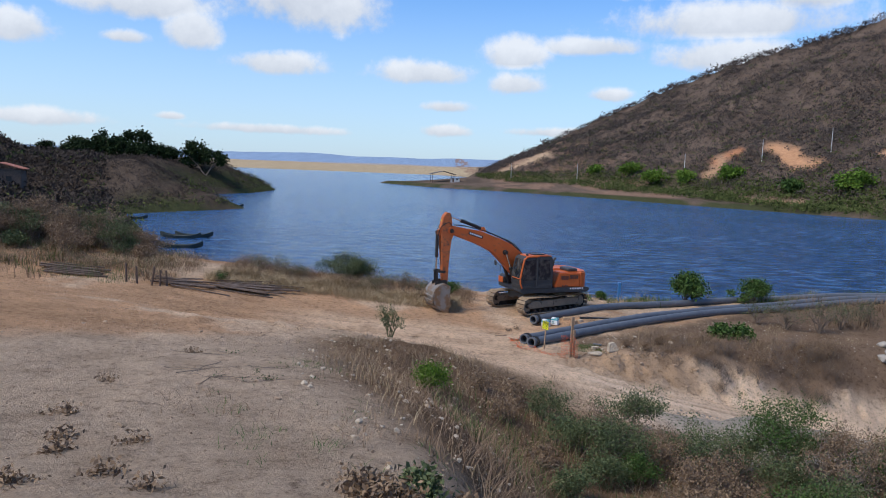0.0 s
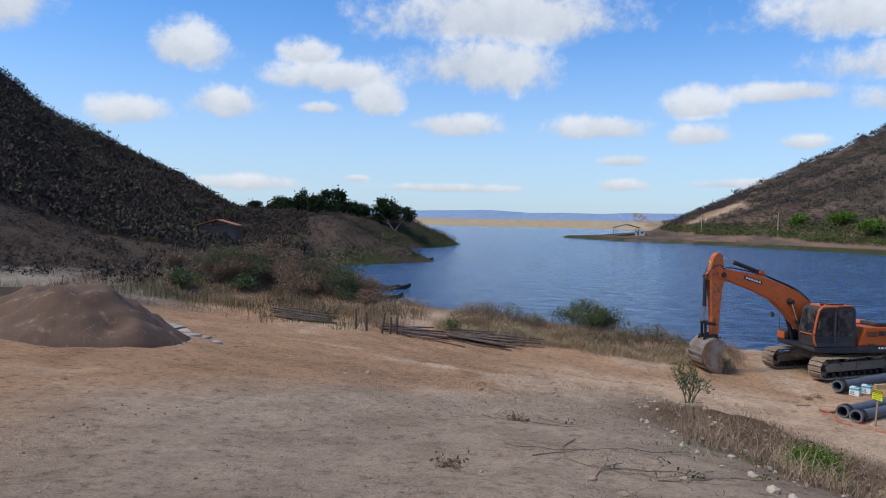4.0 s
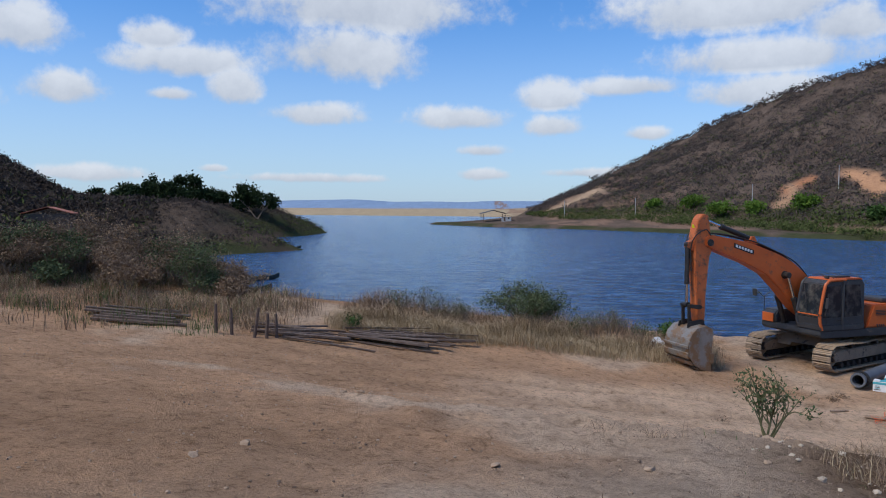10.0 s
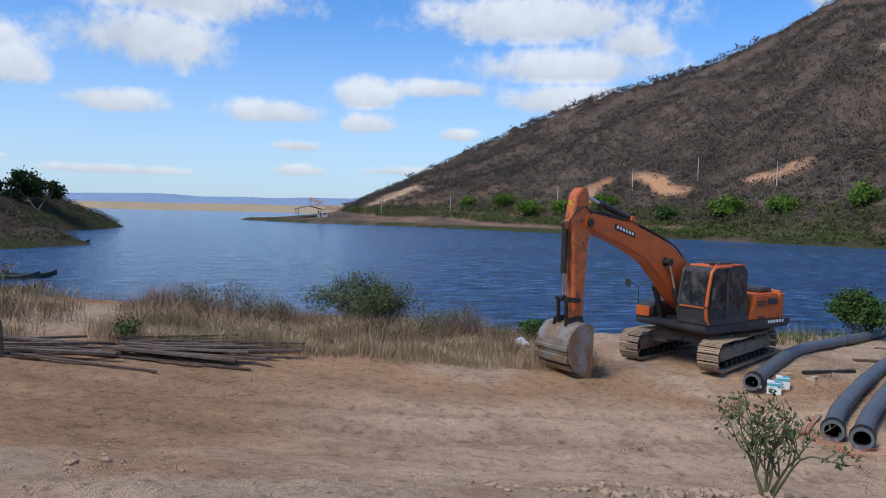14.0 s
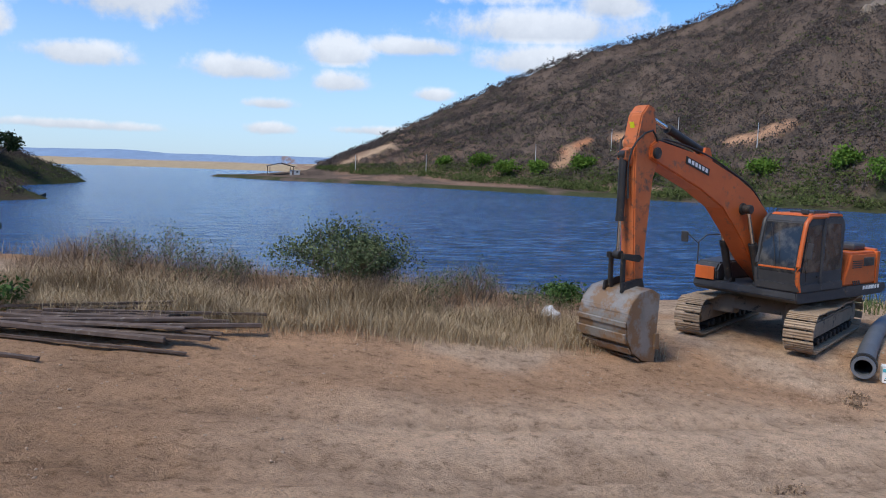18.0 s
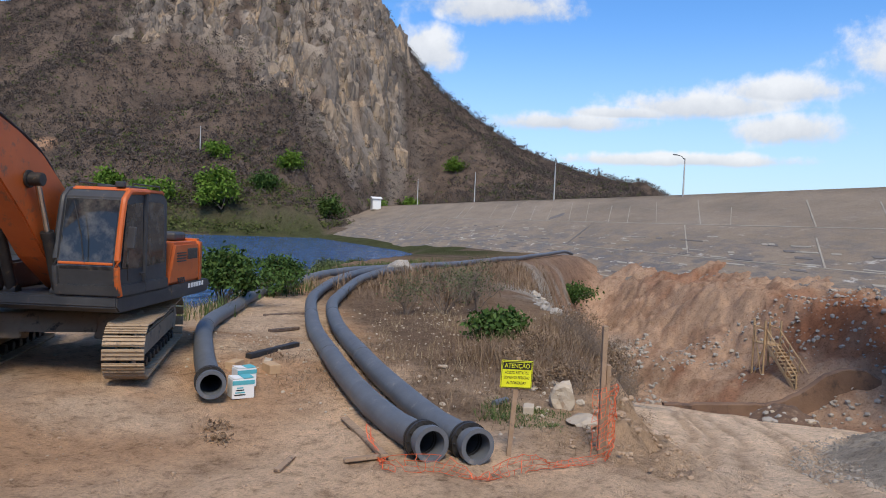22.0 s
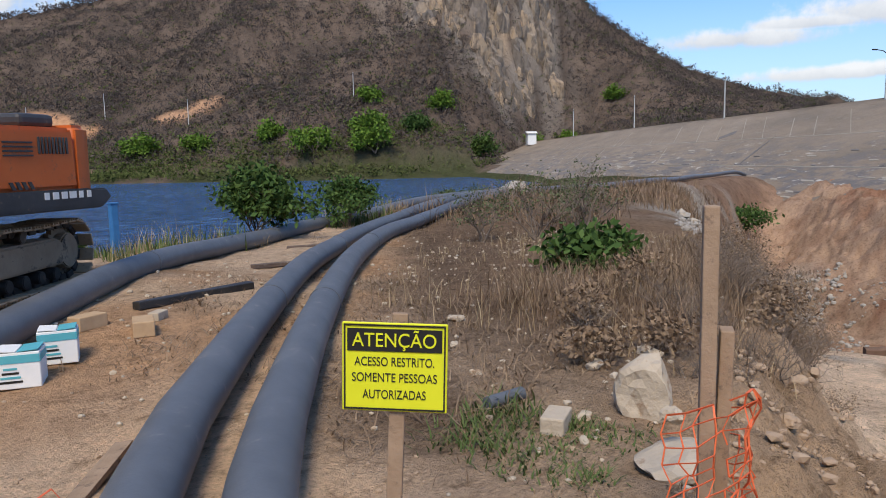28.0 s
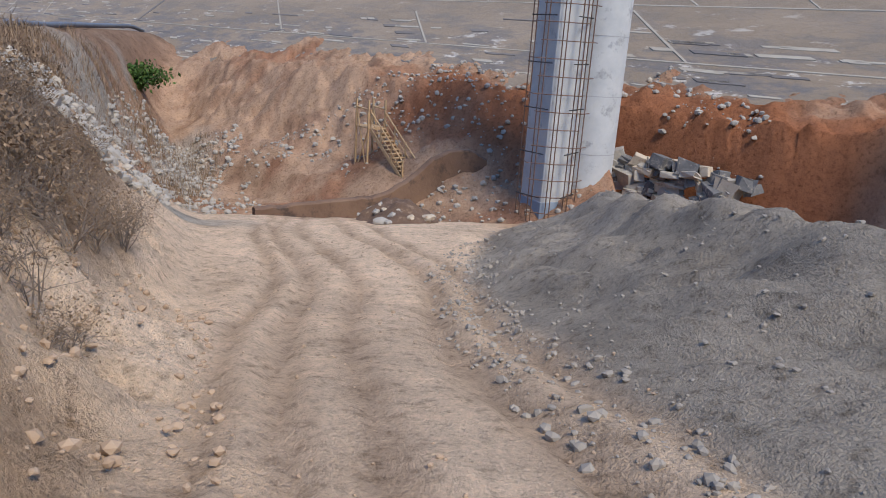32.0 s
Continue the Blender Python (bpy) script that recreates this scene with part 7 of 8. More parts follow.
def build_sign():
    x, y = 4.47, 31.17
    z = gz(x, y)
    s = thing("warning_sign", pose(x, y, z, 0, 2.0, -58.0), "yellow and black warning sign on a wooden stake by the pipes", "sign")
    # local: the board faces -y
    c = 4.04 - z
    part("stake", box(0.06, 0.03, c + 0.36, (0, 0.02, c / 2 + 0.02), (0, 1.5, 0), 0.005), WOOD, s, "rough wooden stake")
    board = part("board", box(0.39, 0.008, 0.335, (0, -0.006, c), bevel=0.003, seg=1), YELLOW, s, "yellow enamel board")
    for sz in (-1, 1):
        part("border", box(0.375, 0.004, 0.006, (0, -0.012, c + sz * 0.158)), INK, board)
        part("border", box(0.006, 0.004, 0.322, (sz * 0.185, -0.012, c)), INK, board)
    part("heading_panel", box(0.35, 0.004, 0.084, (0, -0.012, c + 0.103)), INK, board, "black heading panel")
    text_part("ATENÇÃO", 0.074, (0, -0.0155, c + 0.101), (90, 0, 0), YELLOW, board, "heading", 0.31)
    text_part("ACESSO RESTRITO.", 0.048, (0, -0.0115, c + 0.020), (90, 0, 0), INK, board, "line", 0.295)
    text_part("SOMENTE PESSOAS", 0.048, (0, -0.0115, c - 0.040), (90, 0, 0), INK, board, "line", 0.315)
    text_part("AUTORIZADAS", 0.048, (0, -0.0115, c - 0.104), (90, 0, 0), INK, board, "line", 0.235)
    return s


build_sign()


def post(x, y, h, w, label, lean=(0, 0), rz=20, mat=None):
    z = gz(x, y)
    p = thing("wooden_post", pose(x, y, z, lean[0], lean[1], rz), label, "post")
    part("shaft", box(w, w * 0.55, h + 0.2, (0, 0, h / 2 - 0.1), bevel=0.006), mat or WOOD, p)
    return p


POSTS = [(5.42, 30.28, 1.64), (5.53, 30.26, 1.04)]
post(*POSTS[0], 0.11, "tall weathered timber post with torn orange netting", (0, 1.0))
post(*POSTS[1], 0.10, "short timber post strapped with orange netting", (1, -1.5))


def net_strip(name, path, height, label, sag=0.06, seed=5, cell=0.07):
    """A torn plastic net along a line of ground places: real strands."""
    rng = np.random.default_rng(seed)
    pts = curve_points([(x, y, gz(x, y) + dz) for x, y, dz in path], cell)
    n = max(3, int(height / cell))
    root = thing(name, tuple(pts[0]), label, "net")
    o = Vector(pts[0])
    grid = []
    for i, p in enumerate(pts):
        row = []
        for k in range(n + 1):
            fold = Vector((rng.normal(0, 0.012), rng.normal(0, 0.012), rng.normal(0, 0.008)))
            crumple = 0.5 + 0.5 * math.sin(i * 0.33 + seed)
            q = p - o + Vector((0, 0, height * k / n * (1 - sag * crumple * 6))) + fold + Vector((0.10 * math.sin(i * 0.5 + k), 0.10 * math.cos(i * 0.4), 0)) * (1 if sag > 0.1 else 0.2) * k / n
            row.append(q)
        grid.append(row)
    bm = bmesh.new()
    def strand(a, b, w=0.006):
        d = (b - a)
        if d.length < 1e-4:
            return
        s = d.cross(Vector((0.3, 0.2, 1))).normalized() * w
        u = d.cross(s).normalized() * w
        v = [bm.verts.new(q) for q in (a - s, a + u, a + s, b - s, b + u, b + s)]
        bm.faces.new((v[0], v[1], v[4], v[3]))
        bm.faces.new((v[1], v[2], v[5], v[4]))
        bm.faces.new((v[2], v[0], v[3], v[5]))
    for i in range(len(grid)):
        for k in range(n + 1):
            if i + 1 < len(grid) and rng.random() > 0.12:
                strand(grid[i][k], grid[i + 1][k], 0.007 if k in (0, n) else 0.005)
            if k < n and rng.random() > 0.10:
                strand(grid[i][k], grid[i][k + 1], 0.004)
    part("mesh", bm, NET, root)
    return root


net_strip("safety_net", [(4.0, 32.8, 0.02), (3.2, 32.2, 0.02), (3.4, 31.7, 0.02), (3.5, 31.1, 0.02), (4.2, 30.75, 0.02), (4.8, 30.2, 0.02), (5.3, 30.15, 0.03)], 0.2, "crumpled orange plastic safety net on the earth", 0.14, 5)
net_strip("safety_net", [(5.05, 30.3, 0.02), (5.28, 30.16, 0.2), (5.42, 30.12, 0.25), (5.55, 30.16, 0.1), (5.7, 30.35, 0.0)], 0.85, "torn orange plastic net hanging round the timber posts", 0.03, 6)


def carton(x, y, rz, size, label, print_mat=TEAL):
    z = gz(x, y)
    c = thing("carton", pose(x, y, z, 0, 0, rz), label, "box", "white cartons")
    w, d, h = size
    part("body", box(w, d, h, (0, 0, h / 2), bevel=0.006, seg=1), WHITE, c)
    part("printed_band", box(w * 0.99, 0.004, h * 0.22, (0, -d / 2 - 0.002, h * 0.82)), print_mat, c, "teal printed band")
    for k in range(4):
        part("print_bar", box(w * (0.5 - 0.07 * k), 0.004, 0.018, (-w * 0.15, -d / 2 - 0.002, h * (0.2 + 0.12 * k))), TEAL if k % 2 else INK, c)
    part("side_band", box(0.004, d * 0.98, h * 0.2, (w / 2 + 0.002, 0, h * 0.82)), print_mat, c)
    for sx in (-1, 1):
        part("flap", box(w * 0.46, d, 0.005, (sx * w * 0.245, 0, h + 0.012), (0, sx * -4, 0)), TEAL if sx > 0 else WHITE, c)
    return c


carton(5.15, 35.75, -35, (0.34, 0.27, 0.30), "open white carton with teal print beside the pipe end")
carton(5.62, 36.07, -30, (0.32, 0.25, 0.30), "white carton with teal lid behind the other carton")


def plank(x0, y0, x1, y1, w, h, mat, label, z0=0.0, z1=0.0, name="plank", category="plank", group=""):
    a, b = Vector((x0, y0, gz(x0, y0) + h / 2 + z0)), Vector((x1, y1, gz(x1, y1) + h / 2 + z1))
    d = b - a
    bm = box(d.length, w, h, bevel=min(w, h) * 0.12, seg=1)
    rng = np.random.default_rng(int(abs(x0 * 977 + y1 * 131)) % 9999)
    for v in bm.verts:
        v.co += Vector(rng.normal(0, 0.004, 3))
    ob = part(name, bm, mat)
    ob.matrix_basis = Matrix.Translation((a + b) / 2) @ d.to_track_quat("X", "Z").to_matrix().to_4x4()
    return tagged(ob, label, category, group)


plank(6.97, 37.06, 8.71, 37.2, 0.14, 0.09, STEEL_DARK, "dark steel beam lying between the pipes", name="steel_beam", category="beam")
plank(4.87, 33.73, 3.46, 32.34, 0.10, 0.04, WOOD, "old plank lying by the pipe ends", 0.02, 0.03)
plank(3.25, 32.75, 3.55, 32.35, 0.09, 0.04, WOOD, "short board end on the earth", 0.01, 0.02)
plank(2.6, 33.2, 3.1, 33.35, 0.08, 0.03, WOOD, "splintered board on the earth", 0.01, 0.01)
for k, (x, y, s, rz) in enumerate([(6.27, 36.79, 0.24, 10), (6.55, 36.23, 0.26, 60), (6.95, 36.6, 0.16, 30), (6.65, 31.6, 0.2, 15)]):
    b = part("block", box(s * 1.4, s * 0.8, s * 0.62, (0, 0, s * 0.31), bevel=0.012), CARDBOARD if k < 2 else ROCK)
    b.matrix_basis = pose(x, y, gz(x, y) - 0.01, 0, 0, rz)
    tagged(b, "rough-cut timber block on the earth" if k < 2 else "broken pale brick on the earth", "block")
for k, (x0, y0, x1, y1) in enumerate([(10.2, 39.0, 11.2, 38.9), (13.0, 41.3, 14.2, 40.6)]):
    plank(x0, y0, x1, y1, 0.12, 0.06, WOOD_DARK, "dark timber sleeper lying under the pipes", group="sleepers")
stub = part("pipe_offcut", sweep([(-0.17, 0, 0.05), (0.17, 0.03, 0.05)], 0.05, 14), PIPE, None, "", True)
stub.matrix_basis = pose(6.84, 32.1, gz(6.84, 32.1), 0, 0, -20)
tagged(stub, "short grey plastic pipe offcut on the earth", "pipe")
bp = thing("blue_post", (10.3, 43.3, gz(10.3, 43.3)), "blue painted steel post at the water's edge", "post")
part("shaft", box(0.14, 0.14, 1.1, (0, 0, 0.5), bevel=0.015), BLUE, bp)
part("cap", box(0.17, 0.17, 0.03, (0, 0, 1.06), bevel=0.008), BLUE, bp)
sk = part("sack", stone_mesh(420, 0.35, 1.0, 3), WHITE)
sk.data.transform(Matrix.Diagonal((0.62, 0.42, 0.62, 1)))
sk.matrix_basis = pose(-0.35, 39.6, gz(-0.35, 39.6) + 0.14, 0, 12, 25)
tagged(sk, "dirty white sack on the bank behind the bucket", "sack")
for k, (x, y, l) in enumerate([(-0.9, 31.0, 0.5), (3.7, 35.0, 0.4), (3.3, 34.6, 0.5), (-3.9, 9.8, 0.6), (-3.6, 9.2, 0.7), (-3.4, 8.0, 0.5), (-2.8, 8.5, 0.6), (-4.4, 10.8, 0.5), (-3.0, 9.5, 0.4), (-2.2, 8.0, 0.3), (-5.0, 13.2, 0.4), (-4.7, 16.4, 0.4)]):
    plant("brush", x, y, 0.10, 3.0, GRASS_BROWN, TWIG, "dry fallen brushwood on the bare earth", "brushwood", 430 + k, 0.03, 2, 2, 5, 0.08, "brushwood on the ground", thick=1.6)


# ---- timber stack and stakes by the water ----
rng_t = np.random.default_rng(77)
for k, (x, y, h) in enumerate([(-14.27, 34.8, 0.85), (-13.85, 34.95, 0.8), (-13.2, 35.05, 0.9), (-12.85, 35.1, 0.75), (-12.6, 35.3, 0.72)]):
    st = thing("stake", pose(x, y, gz(x, y), rng_t.uniform(-4, 4), rng_t.uniform(-5, 5) + (12 if k == 2 else 0), rng_t.uniform(0, 40)), "short dark timber stake driven into the earth", "stake", "stakes by the timber")
    part("shaft", cyl(0.055, h + 0.2, (0, 0, h / 2 - 0.1), seg=9, r2=0.045, bevel=0.006), WOOD_DARK, st, "", True)
for k in range(30):
    row, lay = k % 15, k // 15
    far = k % 3 > 0
    x0 = -11.0 + rng_t.uniform(0, 1.3) if far else -13.6 + rng_t.uniform(0, 1.2)
    y0 = (36.05 if far else 35.25) + 0.075 * row + rng_t.uniform(-0.15, 0.15)
    ln = rng_t.uniform(1.6, 3.6)
    plank(x0, y0, x0 + ln, y0 + rng_t.uniform(-0.75, 0.75) + 0.06 * ln, rng_t.uniform(0.06, 0.15), rng_t.uniform(0.03, 0.07), WOOD_DARK, "long dark timber from a stack by the water", 0.02 + 0.07 * lay + rng_t.uniform(0, 0.05), 0.02 + 0.07 * lay + rng_t.uniform(0, 0.16), "timber", "timber", "timber stack")
for k in range(9):
    x0, y0 = -18.6 + rng_t.uniform(0, 0.8), 34.7 + 0.16 * k
    plank(x0, y0, x0 + rng_t.uniform(2.0, 3.0), y0 + 0.3 + rng_t.uniform(-0.1, 0.1), rng_t.uniform(0.1, 0.2), 0.06, WOOD_DARK, "dark board from a low heap on the earth", 0.03 + 0.05 * (k % 3), 0.03 + 0.05 * (k % 3), "board", "board", "board heap")


# ---- earth heap ----
def heap(name, x, y, rx, ry, h, mat, label, seed, n=46):
    bm = bmesh.new()
    rows = []
    for i in range(n + 1):
        row = []
        for j in range(n + 1):
            u, v = 2 * i / n - 1, 2 * j / n - 1
            r = math.hypot(u, v)
            ang = math.atan2(v, u)
            edge = 0.9 + 0.16 * float(vnoise(np.float64(3 + 2 * math.cos(ang) + seed), np.float64(3 + 2 * math.sin(ang))))
            t = max(0.0, 1 - r / edge)
            px, py = x + u * rx, y + v * ry
            z = h * min(1.0, t * 1.55) ** 1.05 + 0.4 * min(1.0, rx / 2.8) * float(fbm(np.float64(px * 1.3), np.float64(py * 1.3), 4)) * min(1, t * 5)
            row.append(bm.verts.new((px, py, gz_fast(px, py) + (z if t > 0 else -0.15))))
        rows.append(row)
    for a, b in zip(rows, rows[1:]):
        for k in range(n):
            bm.faces.new((a[k], b[k], b[k + 1], a[k + 1]))
    bmesh.ops.recalc_face_normals(bm, faces=bm.faces)
    return tagged(part(name, bm, mat, None, "", True), label, "heap")


_gx, _gy = np.linspace(-60, 70, 521), np.linspace(-10, 60, 281)
_gz = full_height(*np.meshgrid(_gx, _gy))


def gz_fast(x, y):
    i, j = min(max(int((x + 60) / 0.25), 0), 519), min(max(int((y + 10) / 0.25), 0), 279)
    fx, fy = (x + 60) / 0.25 - i, (y + 10) / 0.25 - j
    return float(lerp(lerp(_gz[j, i], _gz[j, i + 1], fx), lerp(_gz[j + 1, i], _gz[j + 1, i + 1], fx), fy))


PALE_DEBRIS = surface("pale_broken_concrete", (0.33, 0.29, 0.24), (0.46, 0.415, 0.36), 3.0, 0.9, 0.0, wear=(0.33, 0.25, 0.18), wear_scale=5.0, bump=0.5, bump_dist=0.02, fine=20)
HEAP_EARTH = surface("brown_heap_earth", (0.10, 0.060, 0.038), (0.16, 0.100, 0.064), 1.5, 0.95, 0.0, wear=(0.25, 0.17, 0.11), wear_scale=3.0, wear_at=0.62, bump=0.7, bump_dist=0.04, fine=18, coords="world")
heap("earth_heap", -16.2, 21.0, 3.1, 2.6, 1.0, HEAP_EARTH, "heap of dark brown earth beside the track", 3)
heap("earth_mound", 36.4, 21.5, 2.1, 1.7, 1.3, CLOD, "small heap of orange earth by the pier", 14, 30)
heap("spoil_heap", 32.8, 27.2, 3.0, 1.7, 0.65, HEAP_EARTH, "low heap of brown earth under broken stone at the road's end", 21, 34)


rng_k = np.random.default_rng(77)
for k in range(46):
    a, q = rng_k.uniform(0, 2 * math.pi), math.sqrt(rng_k.random())
    f = rng_k.uniform(0.22, 0.62)
    x, y = 32.6 + 2.6 * q * math.cos(a), 27.2 + 1.5 * q * math.sin(a)
    o = stone(x, y, (f, f * 0.8, f * 0.7), 900 + k % 9, ROCK_GREY if k % 3 else ROCK, "broken grey block on the rubble heap", rz=53 * k, group="blocks on the rubble heap")
    o.location.z += 0.62 * max(0.0, 1 - q) ** 0.9
# pale broken slabs beyond the earth heap
for k, (x, y, a, w) in enumerate([(-16.5, 25.0, 12, 0.7), (-15.9, 24.6, 60, 0.5), (-14.7, 23.4, 30, 0.6), (-15.2, 23.9, -20, 0.45), (-17.3, 25.6, 5, 0.6), (-14.0, 23.1, 75, 0.35), (-16.9, 24.3, 40, 0.4), (-13.4, 22.6, 15, 0.3)]):
    stone(x, y, (w, w * 0.55, 0.2), 960 + k, PALE_DEBRIS, "pale broken piece of concrete on the earth", "concrete_piece", rz=a, group="broken concrete by the heap")


# ---- boats ----
def boat(x, y, rz, length, label):
    b = thing("boat", pose(x, y, -0.12, 0, 0, rz), label, "boat", "moored boats")
    n, rows = 18, []
    bm = bmesh.new()
    for i in range(n + 1):
        t = 2 * i / n - 1
        w = 0.55 * (1 - abs(t) ** 2.6) + 0.04
        rise = 0.5 * abs(t) ** 3
        row = [(-w, 0.42 + rise), (-w * 0.85, 0.12 + rise * 0.8), (-w * 0.45, 0.0 + rise * 0.7), (w * 0.45, 0.0 + rise * 0.7), (w * 0.85, 0.12 + rise * 0.8), (w, 0.42 + rise),
               (w - 0.04, 0.42 + rise), (w * 0.7, 0.16 + rise * 0.8), (-w * 0.7, 0.16 + rise * 0.8), (-w + 0.04, 0.42 + rise)]
        rows.append([bm.verts.new((t * length / 2, yy, zz)) for yy, zz in row])
    for a, c in zip(rows, rows[1:]):
        for k in range(10):
            bm.faces.new((a[k], c[k], c[(k + 1) % 10], a[(k + 1) % 10]))
    bm.faces.new(rows[0])
    bm.faces.new(rows[-1][::-1])
    bmesh.ops.recalc_face_normals(bm, faces=bm.faces)
    part("hull", bm, BOAT, b, "", True)
    for t in (-0.45, 0.05, 0.5):
        part("thwart", box(0.22, 0.95 * (1 - abs(t) ** 2.6), 0.03, (t * length / 2, 0, 0.36)), WOOD_DARK, b)
    for s in (-1, 1):
        pts = [(t * length / 2, s * (0.55 * (1 - abs(t) ** 2.6) + 0.04), 0.44 + 0.5 * abs(t) ** 3) for t in np.linspace(-0.96, 0.96, 15)]
        part("gunwale", sweep(pts, 0.03, 6), BOAT, b)
    return b


boat(-30.5, 85.4, 4, 5.2, "dark narrow wooden boat moored off the shore")
boat(-34.2, 95.6, -3, 5.4, "dark narrow wooden boat behind another")
boat(-33.0, 97.2, 10, 4.8, "small dark boat moored with others")
boat(-47.0, 160.5, 15, 5.0, "dark boat drawn up at the point's tip")
boat(-52.0, 121.5, 2, 5.5, "dark boat lying at the shore of the point")
wb = boat(128.0, 212.0, 20, 6.0, "pale boat moored under the far hillside")


# ---- houses, hut, poles ----
def house(x, y, rz, w, d, h, label, wall_mat, roof_mat, z=None, posts=False):
    ho = thing("house", pose(x, y, gz(x, y) if z is None else z, 0, 0, rz), label, "house")
    if posts:
        for sx in (-1, 1):
            for sy in (-1, 1):
                part("pillar", box(0.3, 0.3, h + 1, (sx * w * 0.45, sy * d * 0.45, h / 2 - 0.5)), wall_mat, ho)
    else:
        part("wall", box(w, d, h + 1.0, (0, 0, h / 2 - 0.5), bevel=0.02), wall_mat, ho)
        part("door", box(0.9, 0.06, 2.0, (-w * 0.2, -d / 2 - 0.02, 1.0)), WOOD_DARK, ho)
        part("window", box(0.9, 0.06, 0.9, (w * 0.22, -d / 2 - 0.02, 1.5)), STEEL_DARK, ho)
    part("roof", prism([(-w / 2 - 0.5, h), (0, h + d * 0.22), (w / 2 + 0.5, h), (w / 2 + 0.5, h + 0.15), (0, h + d * 0.22 + 0.15), (-w / 2 - 0.5, h + 0.15)], d + 0.8, 0.02), roof_mat, ho)
    return ho


house(-82, 136, 20, 7, 5, 3.2, "low house with a red tile roof on the slope", WOOD_DARK, TILE_RED)
house(-4, 404, 10, 13, 8, 4, "dark open shelter on the far point", WOOD_DARK, STEEL_DARK, posts=True)
house(3, 398, 0, 5, 4, 2.2, "small far house on the point", CONCRETE, DUSTY)
house(240, 163, 40, 4.2, 3.2, 3.0, "small white hut at the end of the dam", WHITE, WHITE, z=CREST_Z - 0.4)


def pole(x, y, h, z=None, arm=False, label="tall concrete utility pole on the hillside", name="utility_pole", r=0.16):
    p = thing(name, (x, y, gz(x, y) - 0.3 if z is None else z), label, "pole", "poles")
    part("shaft", cyl(r, h, (0, 0, h / 2), seg=10, r2=r * 0.65), CONCRETE, p, "", True)
    if arm:
        part("arm", sweep([(0, 0, h - 0.2), (-0.6, 0.4, h + 0.25), (-1.5, 1.0, h + 0.35)], 0.05, 8), STEEL_DARK, p)
        part("lamp_head", box(0.7, 0.25, 0.14, (-1.8, 1.2, h + 0.35), (0, 0, 146), bevel=0.03), STEEL_DARK, p)
    else:
        part("crossarm", box(1.6, 0.10, 0.12, (0, 0, h - 0.5), (0, 0, 35)), WOOD_DARK, p)
        for s in (-1, 1):
            part("insulator", cyl(0.05, 0.2, (s * 0.6 * math.cos(0.61), s * 0.6 * math.sin(0.61), h - 0.35), seg=8), CHARCOAL, p)
    return p


LINE = []
for az, r, h in ((6.0, 372, 9), (11.5, 345, 9), (20.0, 318, 9), (25.7, 302, 9), (30.5, 285, 9), (36.0, 260, 9), (47.8, 250, 9), (56.0, 262, 9)):
    a = radians(az)
    x, y = HUB[0] + r * math.sin(a), HUB[1] + r * math.cos(a)
    pole(x, y, h)
    LINE.append(Vector((x, y, gz(x, y) - 0.3 + h - 0.3)))
for a, b in zip(LINE, LINE[1:]):
    mid = (a + b) / 2 - Vector((0, 0, 1.2))
    o = part("power_line", sweep(curve_points([a, mid, b], 12), 0.035, 4), RUBBER)
    tagged(o, "sagging power line between hillside poles", "cable", "power lines")
d0 = Vector((89 - 258, 24 - 172, 0))
for x, y, h, lit in ((107.0, 39.2, 5.5, True), (137.6, 66.5, 7.5, False), (171, 96.3, 8, False), (203, 127.8, 8, False)):
    pole(x, y, h, CREST_Z, lit, "street lamp on a tall post along the dam crest" if lit else "tall pole along the dam crest", "street_lamp" if lit else "utility_pole", 0.14)

for az, r in ((-42.6, 214), (-41.6, 212)):
    pole(HUB[0] + r * math.sin(radians(az)), HUB[1] + r * math.cos(radians(az)), 7.0)


# ---- pier, wall, stair in the pit ----
# blasted rock faces beside the pier
rng_r = np.random.default_rng(61)
for k in range(190):
    t = rng_r.random()
    x, y = 42.7 - 5.6 * t + rng_r.uniform(-0.3, 0.3), 16.3 - 5.1 * t + rng_r.uniform(-0.3, 0.3)
    bm = box(rng_r.uniform(0.35, 1.1), rng_r.uniform(0.35, 0.9), rng_r.uniform(0.2, 0.7), bevel=0.04, seg=1)
    for v in bm.verts:
        v.co *= 1 + rng_r.normal(0, 0.12)
    o = part("rock_block", bm, (ROCK_DARK, ROCK_GREY, ROCK_DARK, ROCK_GREY, ROCK)[k % 5])
    o.matrix_basis = pose(x, y, -5.6 + 4.4 * rng_r.random(), rng_r.uniform(-20, 20), rng_r.uniform(-20, 20), rng_r.uniform(0, 90))
    tagged(o, "fractured grey rock of the blasted face beside the pier", "rock", "rock face by the pier")
